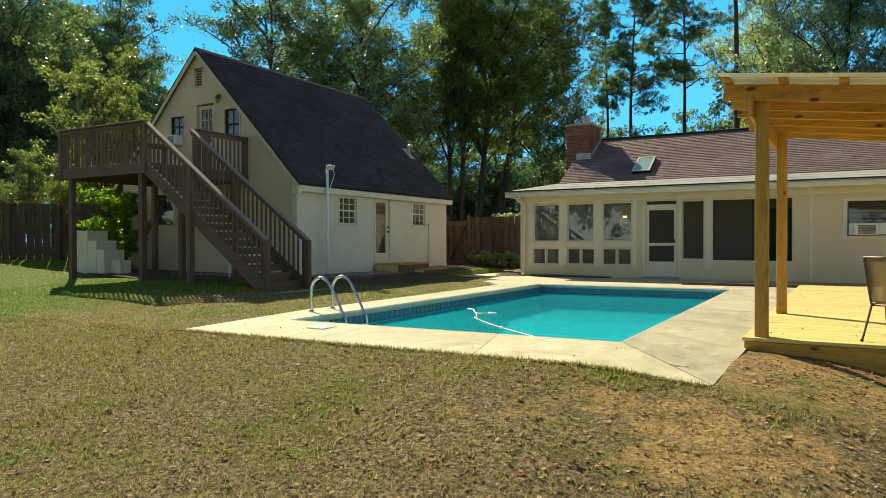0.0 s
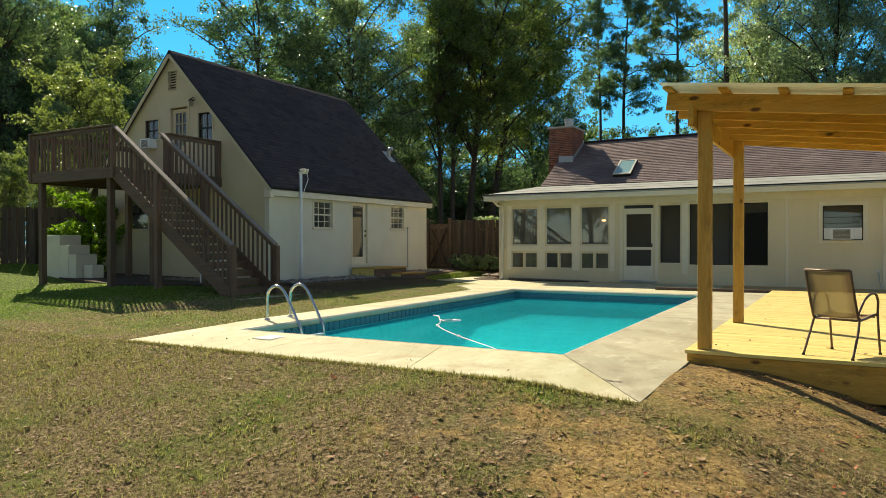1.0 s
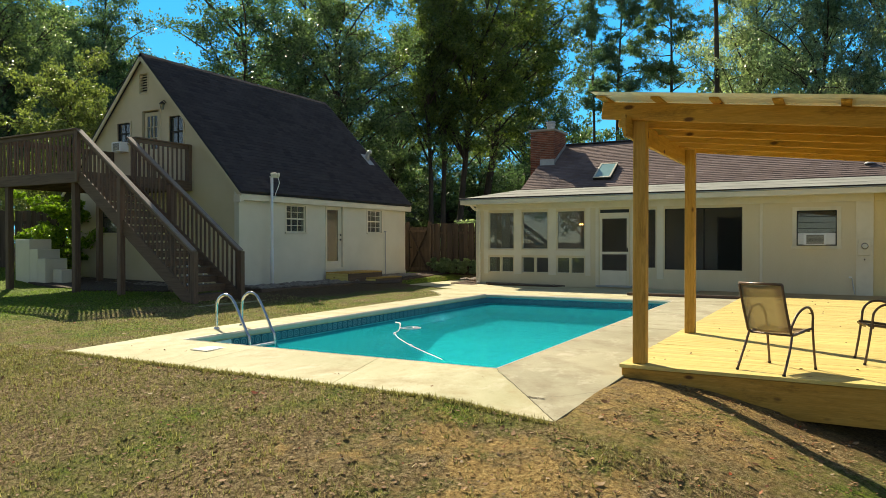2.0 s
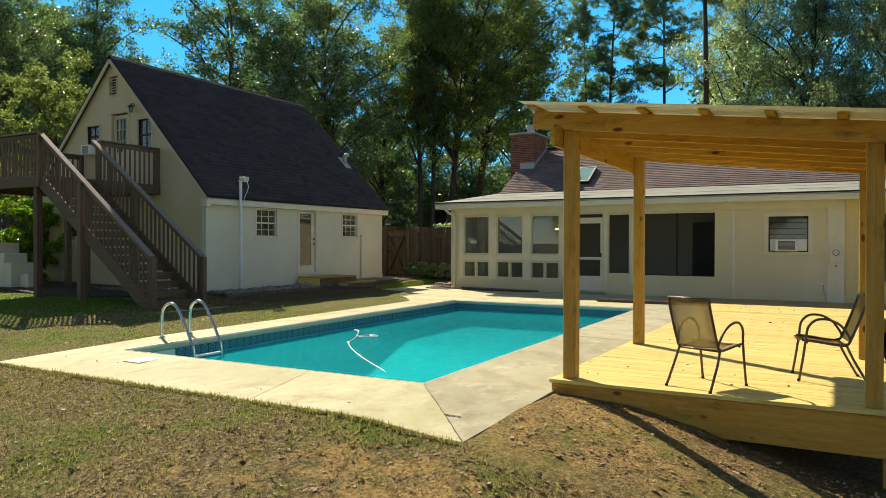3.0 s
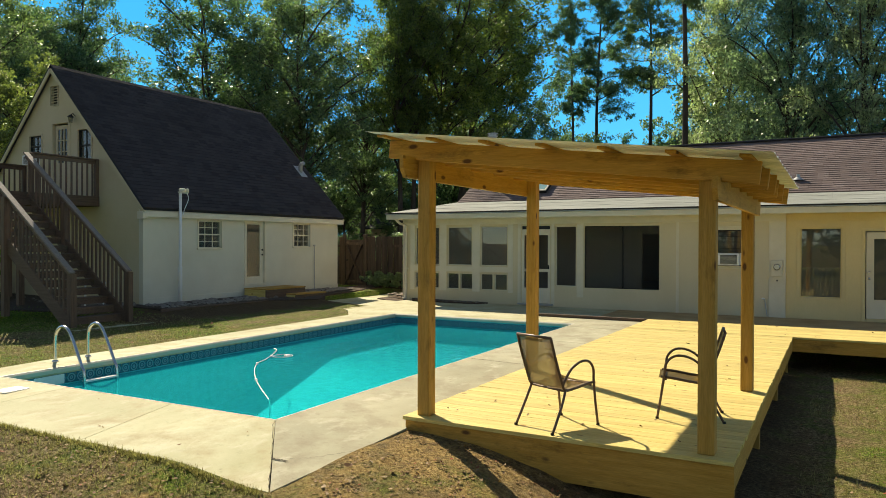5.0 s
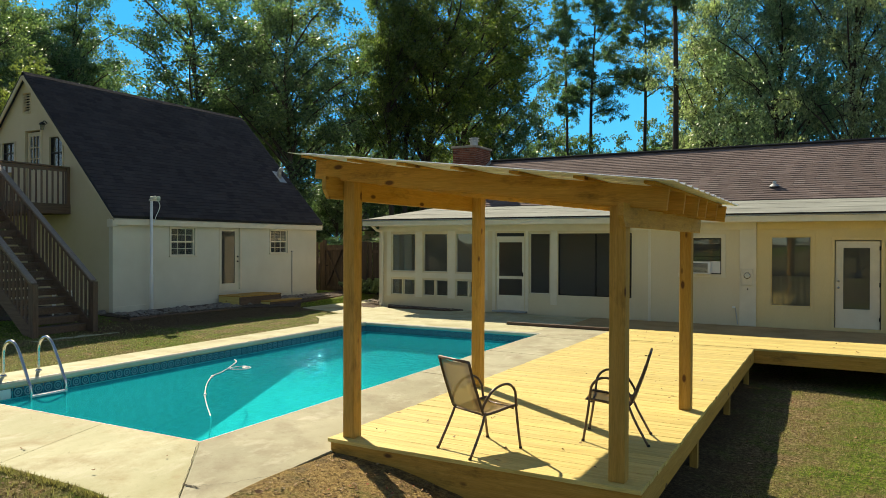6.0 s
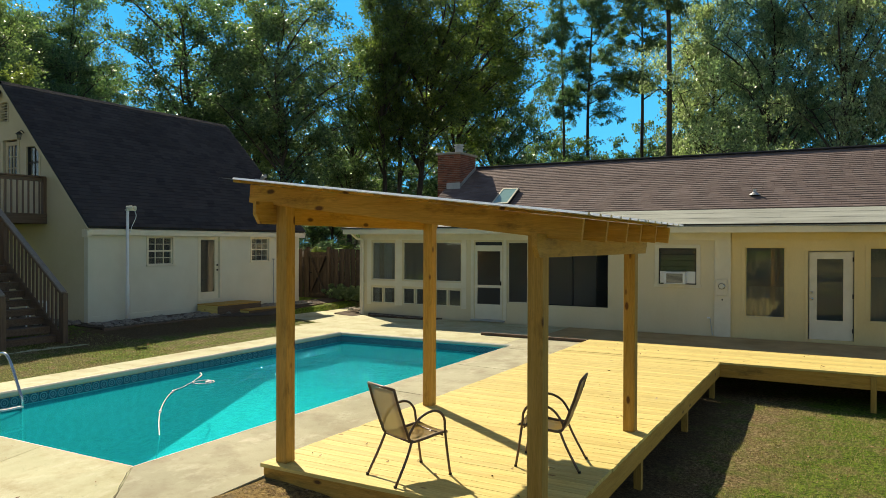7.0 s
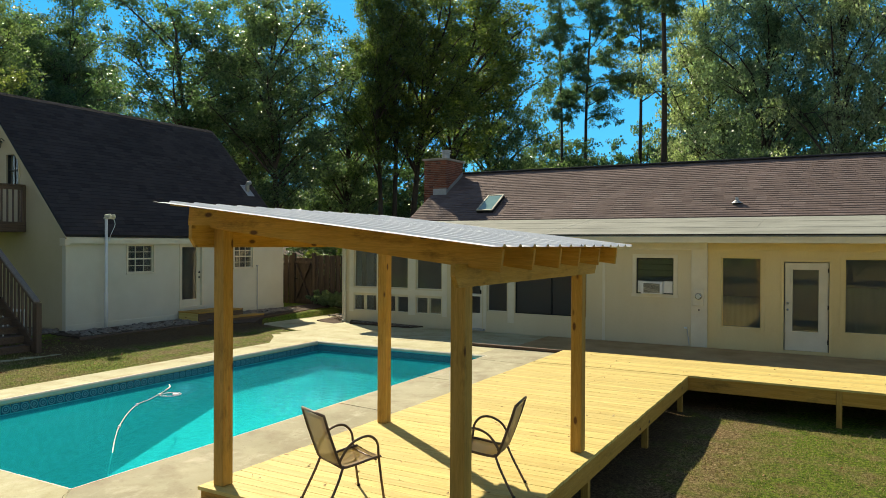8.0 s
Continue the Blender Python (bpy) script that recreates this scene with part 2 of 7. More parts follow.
def lawn_material():
    """Thin autumn grass: green and straw in patches, with bare sandy soil."""
    m, nt, n, l, p = nodes_of("lawn")
    v = coords(nt)
    a = noise_tex(nt, v, 0.35, 5.0, 0.6)
    green = ramp(nt, noise_tex(nt, v, 20.0, 6.0, 0.85), [(0.38, (0.025, 0.04, 0.007)), (0.5, (0.12, 0.185, 0.022)), (0.62, (0.30, 0.40, 0.05))])
    straw = ramp(nt, noise_tex(nt, v, 22.0, 6.0, 0.85), [(0.38, (0.045, 0.03, 0.014)), (0.5, (0.23, 0.165, 0.075)), (0.62, (0.54, 0.42, 0.23))])
    soil = ramp(nt, noise_tex(nt, v, 24.0, 6.0, 0.82), [(0.36, (0.17, 0.10, 0.04)), (0.48, (0.42, 0.275, 0.10)), (0.64, (0.70, 0.50, 0.21))])
    sep = n.new("ShaderNodeSeparateXYZ")
    l.new(v, sep.inputs[0])
    # greener away to the west, drier beside the pool
    wx = n.new("ShaderNodeMapRange")
    wx.inputs[1].default_value, wx.inputs[2].default_value = -8.0, -12.0
    wx.inputs[3].default_value, wx.inputs[4].default_value = -0.08, 0.50
    l.new(sep.outputs[0], wx.inputs[0])
    ad = n.new("ShaderNodeMath")
    ad.operation = "ADD"
    l.new(a, ad.inputs[0])
    l.new(wx.outputs[0], ad.inputs[1])
    mid = noise_tex(nt, v, 2.6, 4.0, 0.65)
    ad2 = n.new("ShaderNodeMath")
    ad2.operation = "MULTIPLY_ADD"
    ad2.inputs[1].default_value = 0.5
    l.new(mid, ad2.inputs[0])
    l.new(ad.outputs[0], ad2.inputs[2])
    f = ramp(nt, ad2.outputs[0], [(0.66, (0, 0, 0)), (0.86, (1, 1, 1))])
    col = blend(nt, "MIX", f, straw, green)
    # bare patch in front of the deck
    vd = n.new("ShaderNodeVectorMath")
    vd.operation = "DISTANCE"
    mp = n.new("ShaderNodeMapping")
    mp.inputs["Location"].default_value = (-1.2 * 0.36, 2.4 * 0.62, 0)
    mp.inputs["Scale"].default_value = (0.36, 0.62, 0)
    l.new(v, mp.inputs["Vector"])
    l.new(mp.outputs[0], vd.inputs[0])
    s1 = n.new("ShaderNodeMath")
    s1.operation = "MULTIPLY_ADD"
    s1.inputs[1].default_value = 3.2
    l.new(noise_tex(nt, v, 1.6, 5.0, 0.7), s1.inputs[0])
    l.new(vd.outputs["Value"], s1.inputs[2])
    sc = n.new("ShaderNodeMath")
    sc.operation = "MULTIPLY"
    sc.inputs[1].default_value = 0.34
    l.new(s1.outputs[0], sc.inputs[0])
    bare = ramp(nt, sc.outputs[0], [(0.60, (1, 1, 1)), (0.70, (0, 0, 0))])
    col = blend(nt, "MIX", bare, col, soil)
    # trodden brown soil under and beside the deck
    dirt = ramp(nt, noise_tex(nt, v, 26.0, 5.0, 0.8), [(0.35, (0.06, 0.036, 0.02)), (0.65, (0.26, 0.17, 0.085))])
    rag = noise_tex(nt, v, 1.3, 5.0, 0.7)

    def band(axis, lo, hi, jitter):
        s = n.new("ShaderNodeMath")
        s.operation = "MULTIPLY_ADD"
        s.inputs[1].default_value = jitter
        l.new(rag, s.inputs[0])
        l.new(sep.outputs[axis], s.inputs[2])
        r = n.new("ShaderNodeMapRange")
        r.inputs[1].default_value, r.inputs[2].default_value = lo, hi
        l.new(s.outputs[0], r.inputs[0])
        return r.outputs[0]

    def times(a, b):
        k = n.new("ShaderNodeMath")
        k.operation = "MULTIPLY"
        l.new(a, k.inputs[0])
        l.new(b, k.inputs[1])
        return k.outputs[0]

    east = times(times(band(0, 1.6, 2.0, 1.0), band(0, 5.9, 5.1, 2.0)), times(band(1, 0.4, 0.9, 1.0), band(1, 12.0, 11.0, 1.0)))
    col = blend(nt, "MIX", east, col, dirt)
    col = blend(nt, "MIX", times(times(band(0, 6.3, 7.2, 2.0), ramp(nt, mid, [(0.34, (0.2,) * 3), (0.54, (1, 1, 1))])), times(band(1, -1.0, 1.0, 1.5), band(1, 12.0, 11.0, 1.0))), col, green)
    heap = times(times(band(0, 1.3, 1.8, 0.9), band(0, 4.0, 3.0, 1.0)), times(band(1, -1.3, -0.6, 1.0), band(1, 1.6, 1.1, 0.6)))
    col = blend(nt, "MIX", times(heap, ramp(nt, noise_tex(nt, v, 3.4, 6.0, 0.75), [(0.42, (0.12,) * 3), (0.58, (0.95,) * 3)])), col, soil)
    # fresh grass along the west edge of the apron, worn soil by the garage
    col = blend(nt, "MIX", times(times(band(0, -7.9, -7.2, 1.0), band(0, -4.6, -5.0, 0.5)), times(times(band(1, -0.6, 0.6, 1.5), band(1, 13.0, 12.0, 1.0)), ramp(nt, mid, [(0.36, (0.1,) * 3), (0.64, (0.8,) * 3)]))), col, green)
    col = blend(nt, "MIX", times(times(band(0, -10.0, -9.4, 1.0), band(0, -7.0, -7.6, 1.0)), times(band(1, 4.4, 5.6, 1.5), band(1, 13.0, 12.0, 1.0))), col, dirt)
    # leaf mould under the woods beyond the yard
    mould = ramp(nt, noise_tex(nt, v, 6.0, 5.0, 0.8), [(0.35, (0.035, 0.024, 0.014)), (0.65, (0.12, 0.08, 0.045))])
    col = blend(nt, "MIX", band(1, 21.0, 25.0, 2.0), col, mould)
    col = blend(nt, "MIX", band(0, -24.0, -28.0, 2.0), col, mould)
    l.new(col, p.inputs["Base Color"])
    p.inputs["Roughness"].default_value = 0.95
    p.inputs["Specular IOR Level"].default_value = 0.1
    hm = n.new("ShaderNodeMath")
    hm.operation = "MULTIPLY_ADD"
    hm.inputs[1].default_value = 0.6
    l.new(noise_tex(nt, v, 120.0, 3.0, 0.7), hm.inputs[0])
    l.new(noise_tex(nt, v, 28.0, 5.0, 0.75), hm.inputs[2])
    bumped(nt, p, hm.outputs[0], 1.0, 0.06)
    return m


def stained_concrete(name, lo, hi, stain):
    """Sun-bleached broom-finished concrete with brown run-off stains and darker blotches."""
    m, nt, n, l, p = nodes_of(name)
    v = coords(nt)
    col = ramp(nt, noise_tex(nt, v, 0.8, 5.0, 0.6), [(0.3, lo), (0.7, hi)])
    blot = ramp(nt, noise_tex(nt, v, 1.7, 7.0, 0.68), [(0.48, (0, 0, 0)), (0.68, (0.75, 0.75, 0.75))])
    col = blend(nt, "MIX", blot, col, stain)
    pale = ramp(nt, noise_tex(nt, coords(nt, (1.0, 0.5, 1)), 3.1, 6.0, 0.7), [(0.55, (0, 0, 0)), (0.72, (0.5, 0.5, 0.5))])
    col = blend(nt, "MIX", pale, col, (0.68, 0.63, 0.47))
    spots = ramp(nt, noise_tex(nt, v, 14.0, 5.0, 0.75), [(0.25, (0.55,) * 3), (0.42, (1, 1, 1))])
    col = blend(nt, "MULTIPLY", 0.7, col, spots)
    f = noise_tex(nt, v, 110.0, 3.0, 0.7)
    col = blend(nt, "MULTIPLY", 1.0, col, ramp(nt, f, [(0.25, (0.86,) * 3), (0.75, (1.05,) * 3)]))
    col = random_tone(nt, col, 0.07)
    l.new(col, p.inputs["Base Color"])
    p.inputs["Roughness"].default_value = 0.85
    p.inputs["Specular IOR Level"].default_value = 0.3
    bumped(nt, p, f, 0.18, 0.004)
    return m


def see_through(m, share):
    """Open weave: part of the light goes straight through the holes."""
    nt = m.node_tree
    out = nt.nodes["Material Output"].inputs[0]
    was = out.links[0].from_socket
    tr = nt.nodes.new("ShaderNodeBsdfTransparent")
    mx = nt.nodes.new("ShaderNodeMixShader")
    mx.inputs[0].default_value = share
    nt.links.new(was, mx.inputs[1])
    nt.links.new(tr.outputs[0], mx.inputs[2])
    nt.links.new(mx.outputs[0], out)
    return m


M = {}
M["lawn"] = lawn_material()
M["concrete"] = stained_concrete("concrete", (0.41, 0.385, 0.215), (0.59, 0.565, 0.365), (0.37, 0.29, 0.15))
M["worn_concrete"] = stained_concrete("worn_concrete", (0.33, 0.305, 0.20), (0.47, 0.435, 0.295), (0.27, 0.225, 0.145))
M["joint"] = mat("joint_dirt", (0.05, 0.04, 0.025), (0.10, 0.08, 0.05), big=6, fine=80, rough=0.95)
M["lip"] = mat("coping_lip", (0.52, 0.48, 0.36), (0.62, 0.58, 0.46), big=2, fine=90, rough=0.6, grain=0.08)
M["white"] = mat("white_painted_block", (0.62, 0.58, 0.46), (0.69, 0.65, 0.53), big=1.1, fine=70, rough=0.75, bump=0.3, grain=0.06)
M["gable"] = mat("cream_stucco", (0.56, 0.465, 0.29), (0.63, 0.535, 0.36), big=0.8, fine=120, rough=0.85, bump=0.3, grain=0.06)
M["cream"] = mat("cream_painted_siding", (0.62, 0.52, 0.325), (0.68, 0.58, 0.385), big=0.9, fine=50, rough=0.6, bump=0.1, grain=0.05, stretch=(1, 1, 0.3))
# Same cream paint, yellowed by dirt and by deck bounce put into the colour.
M["cream_bounce"] = mat("bounce_warmed_siding", (0.66, 0.51, 0.245), (0.73, 0.58, 0.30), big=0.9, fine=50, rough=0.6, bump=0.1, grain=0.05, stretch=(1, 1, 0.3))
M["trim"] = mat("white_trim_paint", (0.66, 0.59, 0.44), (0.73, 0.66, 0.51), big=3, fine=60, rough=0.5, bump=0.08, grain=0.05)
M["dark_shingle"] = mat("charcoal_shingle", (0.035, 0.035, 0.042), (0.055, 0.055, 0.065), big=1.2, fine=120, rough=0.95, bump=0.5, grain=0.35, tone=0.25)
M["brown_shingle"] = mat("brown_shingle", (0.13, 0.075, 0.06), (0.20, 0.125, 0.10), big=1.5, fine=110, rough=0.95, bump=0.5, grain=0.3, tone=0.22)
M["roll_roof"] = mat("grey_rolled_roofing", (0.18, 0.19, 0.165), (0.32, 0.335, 0.295), big=1.1, fine=60, rough=0.9, bump=0.3, grain=0.18, stretch=(0.6, 1, 1))
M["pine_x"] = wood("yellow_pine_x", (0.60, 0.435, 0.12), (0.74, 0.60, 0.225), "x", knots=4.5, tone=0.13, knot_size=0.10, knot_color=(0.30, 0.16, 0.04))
# Posts, beams and rims: same pine, shade put into darker, redder colours.
M["pine_y"] = wood("shaded_pine_y", (0.47, 0.25, 0.04), (0.59, 0.345, 0.08), "y", knots=5.0, tone=0.08, smudge=0.35)
M["pine_z"] = wood("shaded_pine_z", (0.41, 0.225, 0.042), (0.54, 0.32, 0.08), "z", knots=5.5, tone=0.10, smudge=0.4)
M["pine_beam"] = wood("shaded_pine_beam", (0.46, 0.235, 0.035), (0.58, 0.325, 0.07), "x", knots=5.0, tone=0.08, smudge=0.5)
M["brown_x"] = wood("weathered_brown_x", (0.11, 0.068, 0.045), (0.19, 0.125, 0.085), "x", tone=0.2)
M["brown_y"] = wood("weathered_brown_y", (0.11, 0.068, 0.045), (0.19, 0.125, 0.085), "y", tone=0.2)
M["brown_z"] = wood("weathered_brown_z", (0.11, 0.068, 0.045), (0.19, 0.125, 0.085), "z", tone=0.2)
M["rail_cap"] = wood("greyed_rail_cap", (0.21, 0.16, 0.125), (0.30, 0.245, 0.20), "x", tone=0.1)
M["fence"] = wood("grey_fence_wood", (0.055, 0.04, 0.03), (0.12, 0.085, 0.06), "z", tone=0.3, grain=18)
M["glass"] = glass("window_glass", base=0.06, grey_share=0.09)
M["dark_glass"] = glass("dim_glass", (0.60, 0.62, 0.60), base=0.05, grey_share=0.10)
M["greyed_glass"] = glass("greyed_porch_glass", (0.80, 0.82, 0.80), base=0.07, grey_share=0.11)
M["screen"] = mat("insect_screen", (0.012, 0.013, 0.012), (0.02, 0.021, 0.02), big=2, fine=300, rough=0.45, bump=0.1)
M["mesh"] = see_through(mat("porch_mesh", (0.03, 0.03, 0.026), (0.04, 0.04, 0.034), big=2, fine=300, rough=0.7, bump=0.0, spec=0.1), 0.72)
M["interior"] = mat("interior_wall", (0.48, 0.44, 0.37), (0.56, 0.52, 0.44), big=1, fine=30, rough=0.9)
M["steel"] = mat("polished_steel", (0.55, 0.55, 0.55), (0.68, 0.68, 0.68), big=8, fine=120, rough=0.22, metal=1.0, bump=0.02, grain=0.05)
M["zinc"] = mat("galvanised_sheet", (0.34, 0.35, 0.35), (0.46, 0.47, 0.47), big=3, fine=50, rough=0.45, metal=0.5, bump=0.05, grain=0.08)
M["roof_sheet"] = mat("bright_zinc_roofing", (0.76, 0.79, 0.81), (0.87, 0.89, 0.90), big=2, fine=50, rough=0.75, bump=0.0, grain=0.08, spec=0.0)
# Dirty slab under the eave; its brown also holds the deck's warm bounce light.
M["slab_shade"] = mat("brown_bounce_slab", (0.34, 0.22, 0.09), (0.52, 0.37, 0.18), big=1.2, fine=80, rough=0.9, bump=0.2, grain=0.2)
M["dark_metal"] = mat("dark_metal", (0.02, 0.018, 0.016), (0.04, 0.036, 0.03), big=4, fine=90, rough=0.5, metal=0.6)
M["chair_frame"] = mat("bronze_tube", (0.12, 0.075, 0.05), (0.17, 0.11, 0.075), big=6, fine=150, rough=0.4, metal=0.25, bump=0.05)
M["sling"] = see_through(leaf_material("taupe_sling_mesh", (0.38, 0.245, 0.185), (0.42, 0.275, 0.21), 0.35, 0.1), 0.12)
M["brick"] = mat("red_brick", (0.20, 0.07, 0.045), (0.32, 0.13, 0.08), big=9, fine=90, rough=0.9, bump=0.5, grain=0.25, tone=0.35)
M["mortar"] = mat("mortar", (0.30, 0.27, 0.23), (0.38, 0.34, 0.29), big=6, fine=80, rough=0.95)
M["tile"] = mat("blue_tile", (0.014, 0.11, 0.17), (0.024, 0.16, 0.225), big=8, fine=60, rough=0.25, bump=0.03, grain=0.1, tone=0.12)
M["tile_ring"] = mat("pale_tile_motif", (0.07, 0.28, 0.34), (0.11, 0.35, 0.41), big=8, fine=60, rough=0.3)
M["liner"] = liner_material()
M["water"] = water_material()
M["plastic"] = mat("white_plastic", (0.72, 0.72, 0.70), (0.80, 0.80, 0.78), big=4, fine=60, rough=0.4, bump=0.03, grain=0.04)
M["stone"] = mat("bed_stones", (0.17, 0.14, 0.11), (0.34, 0.29, 0.24), big=9, fine=60, rough=0.9, bump=0.5, grain=0.3)
M["mulch"] = mat("mulch", (0.06, 0.04, 0.028), (0.14, 0.095, 0.06), big=14, fine=70, rough=1.0, bump=0.9, grain=0.4, dist=0.02)
M["bark"] = mat("bark", (0.05, 0.038, 0.028), (0.11, 0.085, 0.065), big=3, fine=22, rough=1.0, bump=0.8, grain=0.35, stretch=(1, 1, 0.25), dist=0.03)
M["leaf_a"] = leaf_material("oak_leaf", (0.058, 0.095, 0.06), (0.225, 0.295, 0.165), 0.52, 0.5)
M["leaf_b"] = leaf_material("sweetgum_leaf", (0.065, 0.095, 0.035), (0.24, 0.28, 0.09), 0.55, 0.5)
M["leaf_c"] = leaf_material("pine_needle", (0.11, 0.165, 0.11), (0.23, 0.30, 0.19), 0.4)
M["leaf_d"] = leaf_material("pale_leaf", (0.12, 0.165, 0.12), (0.42, 0.48, 0.385), 0.6, 0.9)
M["leaf_e"] = leaf_material("young_leaf", (0.085, 0.11, 0.04), (0.27, 0.29, 0.115), 0.55, 0.4)
M["shrub"] = leaf_material("shrub_leaf", (0.10, 0.18, 0.02), (0.30, 0.42, 0.06))
M["dead_leaf"] = litter_material()
M["blade"] = leaf_material("grass_blade", (0.17, 0.12, 0.045), (0.66, 0.50, 0.28), 0.35, 0.1, ((0.09, 0.15, 0.015), (0.34, 0.42, 0.06)))
M["acrylic"] = mat("pale_skylight_dome", (0.20, 0.36, 0.34), (0.26, 0.42, 0.40), big=2, fine=40, rough=0.12, bump=0.02, grain=0.04, spec=0.6)
M["curtain"] = mat("white_curtain", (0.62, 0.62, 0.60), (0.74, 0.74, 0.72), big=3, fine=60, rough=0.9, grain=0.06)
M["lamp_on"] = bpy.data.materials.new("warm_bulb")
M["lamp_on"].use_nodes = True
M["lamp_on"].node_tree.nodes["Principled BSDF"].inputs["Emission Color"].default_value = (1, 0.5, 0.15, 1)
M["lamp_on"].node_tree.nodes["Principled BSDF"].inputs["Emission Strength"].default_value = 6.0


# ---- builders ----
def origin_of(ob):
    v = Vector((0, 0, 0))
    while ob is not None:
        v += ob.location
        ob = ob.parent
    return v


def mesh_of(name, bm, material, smooth=False):
    me = bpy.data.meshes.new(name)
    bm.to_mesh(me)
    bm.free()
    for m in material if isinstance(material, (list, tuple)) else [material]:
        me.materials.append(m)
    if smooth:
        for f in me.polygons:
            f.use_smooth = True
    return me


def thing(name, at, label="", category="", group="", kind=""):
    """An Empty at a thing's base, which its parts hang from."""
    e = new(name)
    e.empty_display_size = 0.1
    e.location = at
    return tagged(e, label, category, group, kind)


def part(name, bm, material, parent, label="", smooth=False):
    """Link a bmesh, given in world places, as one mesh under a thing or a part."""
    bm.transform(Matrix.Translation(-origin_of(parent)))
    ob = new(name, mesh_of(name, bm, material, smooth))
    ob.parent = parent
    return tagged(ob, label)


def solid(name, bm, material, label="", category="", group="", kind="", at=(0, 0, 0), smooth=False):
    """A thing or a piece of the setting that is one mesh."""
    bm.transform(Matrix.Translation(-Vector(at)))
    ob = new(name, mesh_of(name, bm, material, smooth))
    ob.location = at
    return tagged(ob, label, category, group, kind)


def piece(name, me, parent, m):
    """A piece that shares its mesh with its like; m in world places."""
    ob = new(name, me)
    ob.parent = parent
    ob.matrix_basis = Matrix.Translation(-origin_of(parent)) @ m
    return ob


def box(bm, x0, x1, y0, y1, z0, z1, mat_index=0):
    v = [bm.verts.new(c) for c in ((x0, y0, z0), (x1, y0, z0), (x1, y1, z0), (x0, y1, z0), (x0, y0, z1), (x1, y0, z1), (x1, y1, z1), (x0, y1, z1))]
    for q in ((3, 2, 1, 0), (4, 5, 6, 7), (0, 1, 5, 4), (1, 2, 6, 5), (2, 3, 7, 6), (3, 0, 4, 7)):
        bm.faces.new([v[i] for i in q]).material_index = mat_index
    return v


def block(x0, x1, y0, y1, z0, z1, bevel=0.0, turn=None):
    """A box as a bmesh, with softened edges, and turned about its middle where asked."""
    bm = bmesh.new()
    box(bm, x0, x1, y0, y1, z0, z1)
    if bevel:
        bmesh.ops.bevel(bm, geom=bm.edges[:], offset=bevel, segments=1, affect="EDGES")
    if turn is not None:
        c = Vector(((x0 + x1) / 2, (y0 + y1) / 2, (z0 + z1) / 2))
        bm.transform(Matrix.Translation(c) @ turn @ Matrix.Translation(-c))
    return bm


def beam(a, b, w, h, bevel=0.004, up=(0, 0, 1)):
    """A timber from a to b, w wide and h high, as a bmesh."""
    a, b = Vector(a), Vector(b)
    d = b - a
    L = d.length
    y = d.normalized()
    x = y.cross(Vector(up)).normalized()
    z = x.cross(y)
    bm = block(-w / 2, w / 2, 0, L, -h / 2, h / 2, bevel)
    bm.transform(Matrix.Translation(a) @ Matrix((x, y, z)).transposed().to_4x4())
    return bm


def tube(bm, pts, r, n=8, closed=False):
    """A round bar along points; r is a number or one for each point."""
    pts = [Vector(p) for p in pts]
    rings = []
    side = None
    for i, p in enumerate(pts):
        d = (pts[min(i + 1, len(pts) - 1)] - pts[max(i - 1, 0)]).normalized()
        if side is None:
            side = d.orthogonal().normalized()
        side = (side - d * side.dot(d)).normalized()
        up = d.cross(side)
        rr = r[i] if isinstance(r, (list, tuple)) else r
        rings.append([bm.verts.new(p + (side * math.cos(2 * math.pi * k / n) + up * math.sin(2 * math.pi * k / n)) * rr) for k in range(n)])
    for a, b in zip(rings, rings[1:]):
        for k in range(n):
            bm.faces.new((a[k], a[(k + 1) % n], b[(k + 1) % n], b[k]))
    bm.faces.new(rings[0][::-1])
    bm.faces.new(rings[-1])
    return bm


def tube_of(pts, r, n=8):
    return tube(bmesh.new(), pts, r, n)


def arc(points, steps=6):
    """Round off a run of points (Catmull-Rom)."""
    p = [Vector(q) for q in points]
    p = [2 * p[0] - p[1]] + p + [2 * p[-1] - p[-2]]
    out = []
    for i in range(1, len(p) - 2):
        for s in range(steps):
            t = s / steps
            a, b, c, d = p[i - 1], p[i], p[i + 1], p[i + 2]
            out.append(0.5 * ((2 * b) + (c - a) * t + (2 * a - 5 * b + 4 * c - d) * t * t + (3 * b - a - 3 * c + d) * t ** 3))
    return out + [p[-2]]


def prism(outline, z0, z1):
    """A slab with a polygon outline; z1 may be a function of x and y."""
    bm = bmesh.new()
    top = [bm.verts.new((x, y, z1(x, y) if callable(z1) else z1)) for x, y in outline]
    bot = [bm.verts.new((x, y, z0(x, y) if callable(z0) else z0)) for x, y in outline]
    bm.faces.new(top)
    bm.faces.new(bot[::-1])
    k = len(outline)
    for i in range(k):
        j = (i + 1) % k
        bm.faces.new((bot[i], bot[j], top[j], top[i]))
    bmesh.ops.recalc_face_normals(bm, faces=bm.faces[:])
    return bm


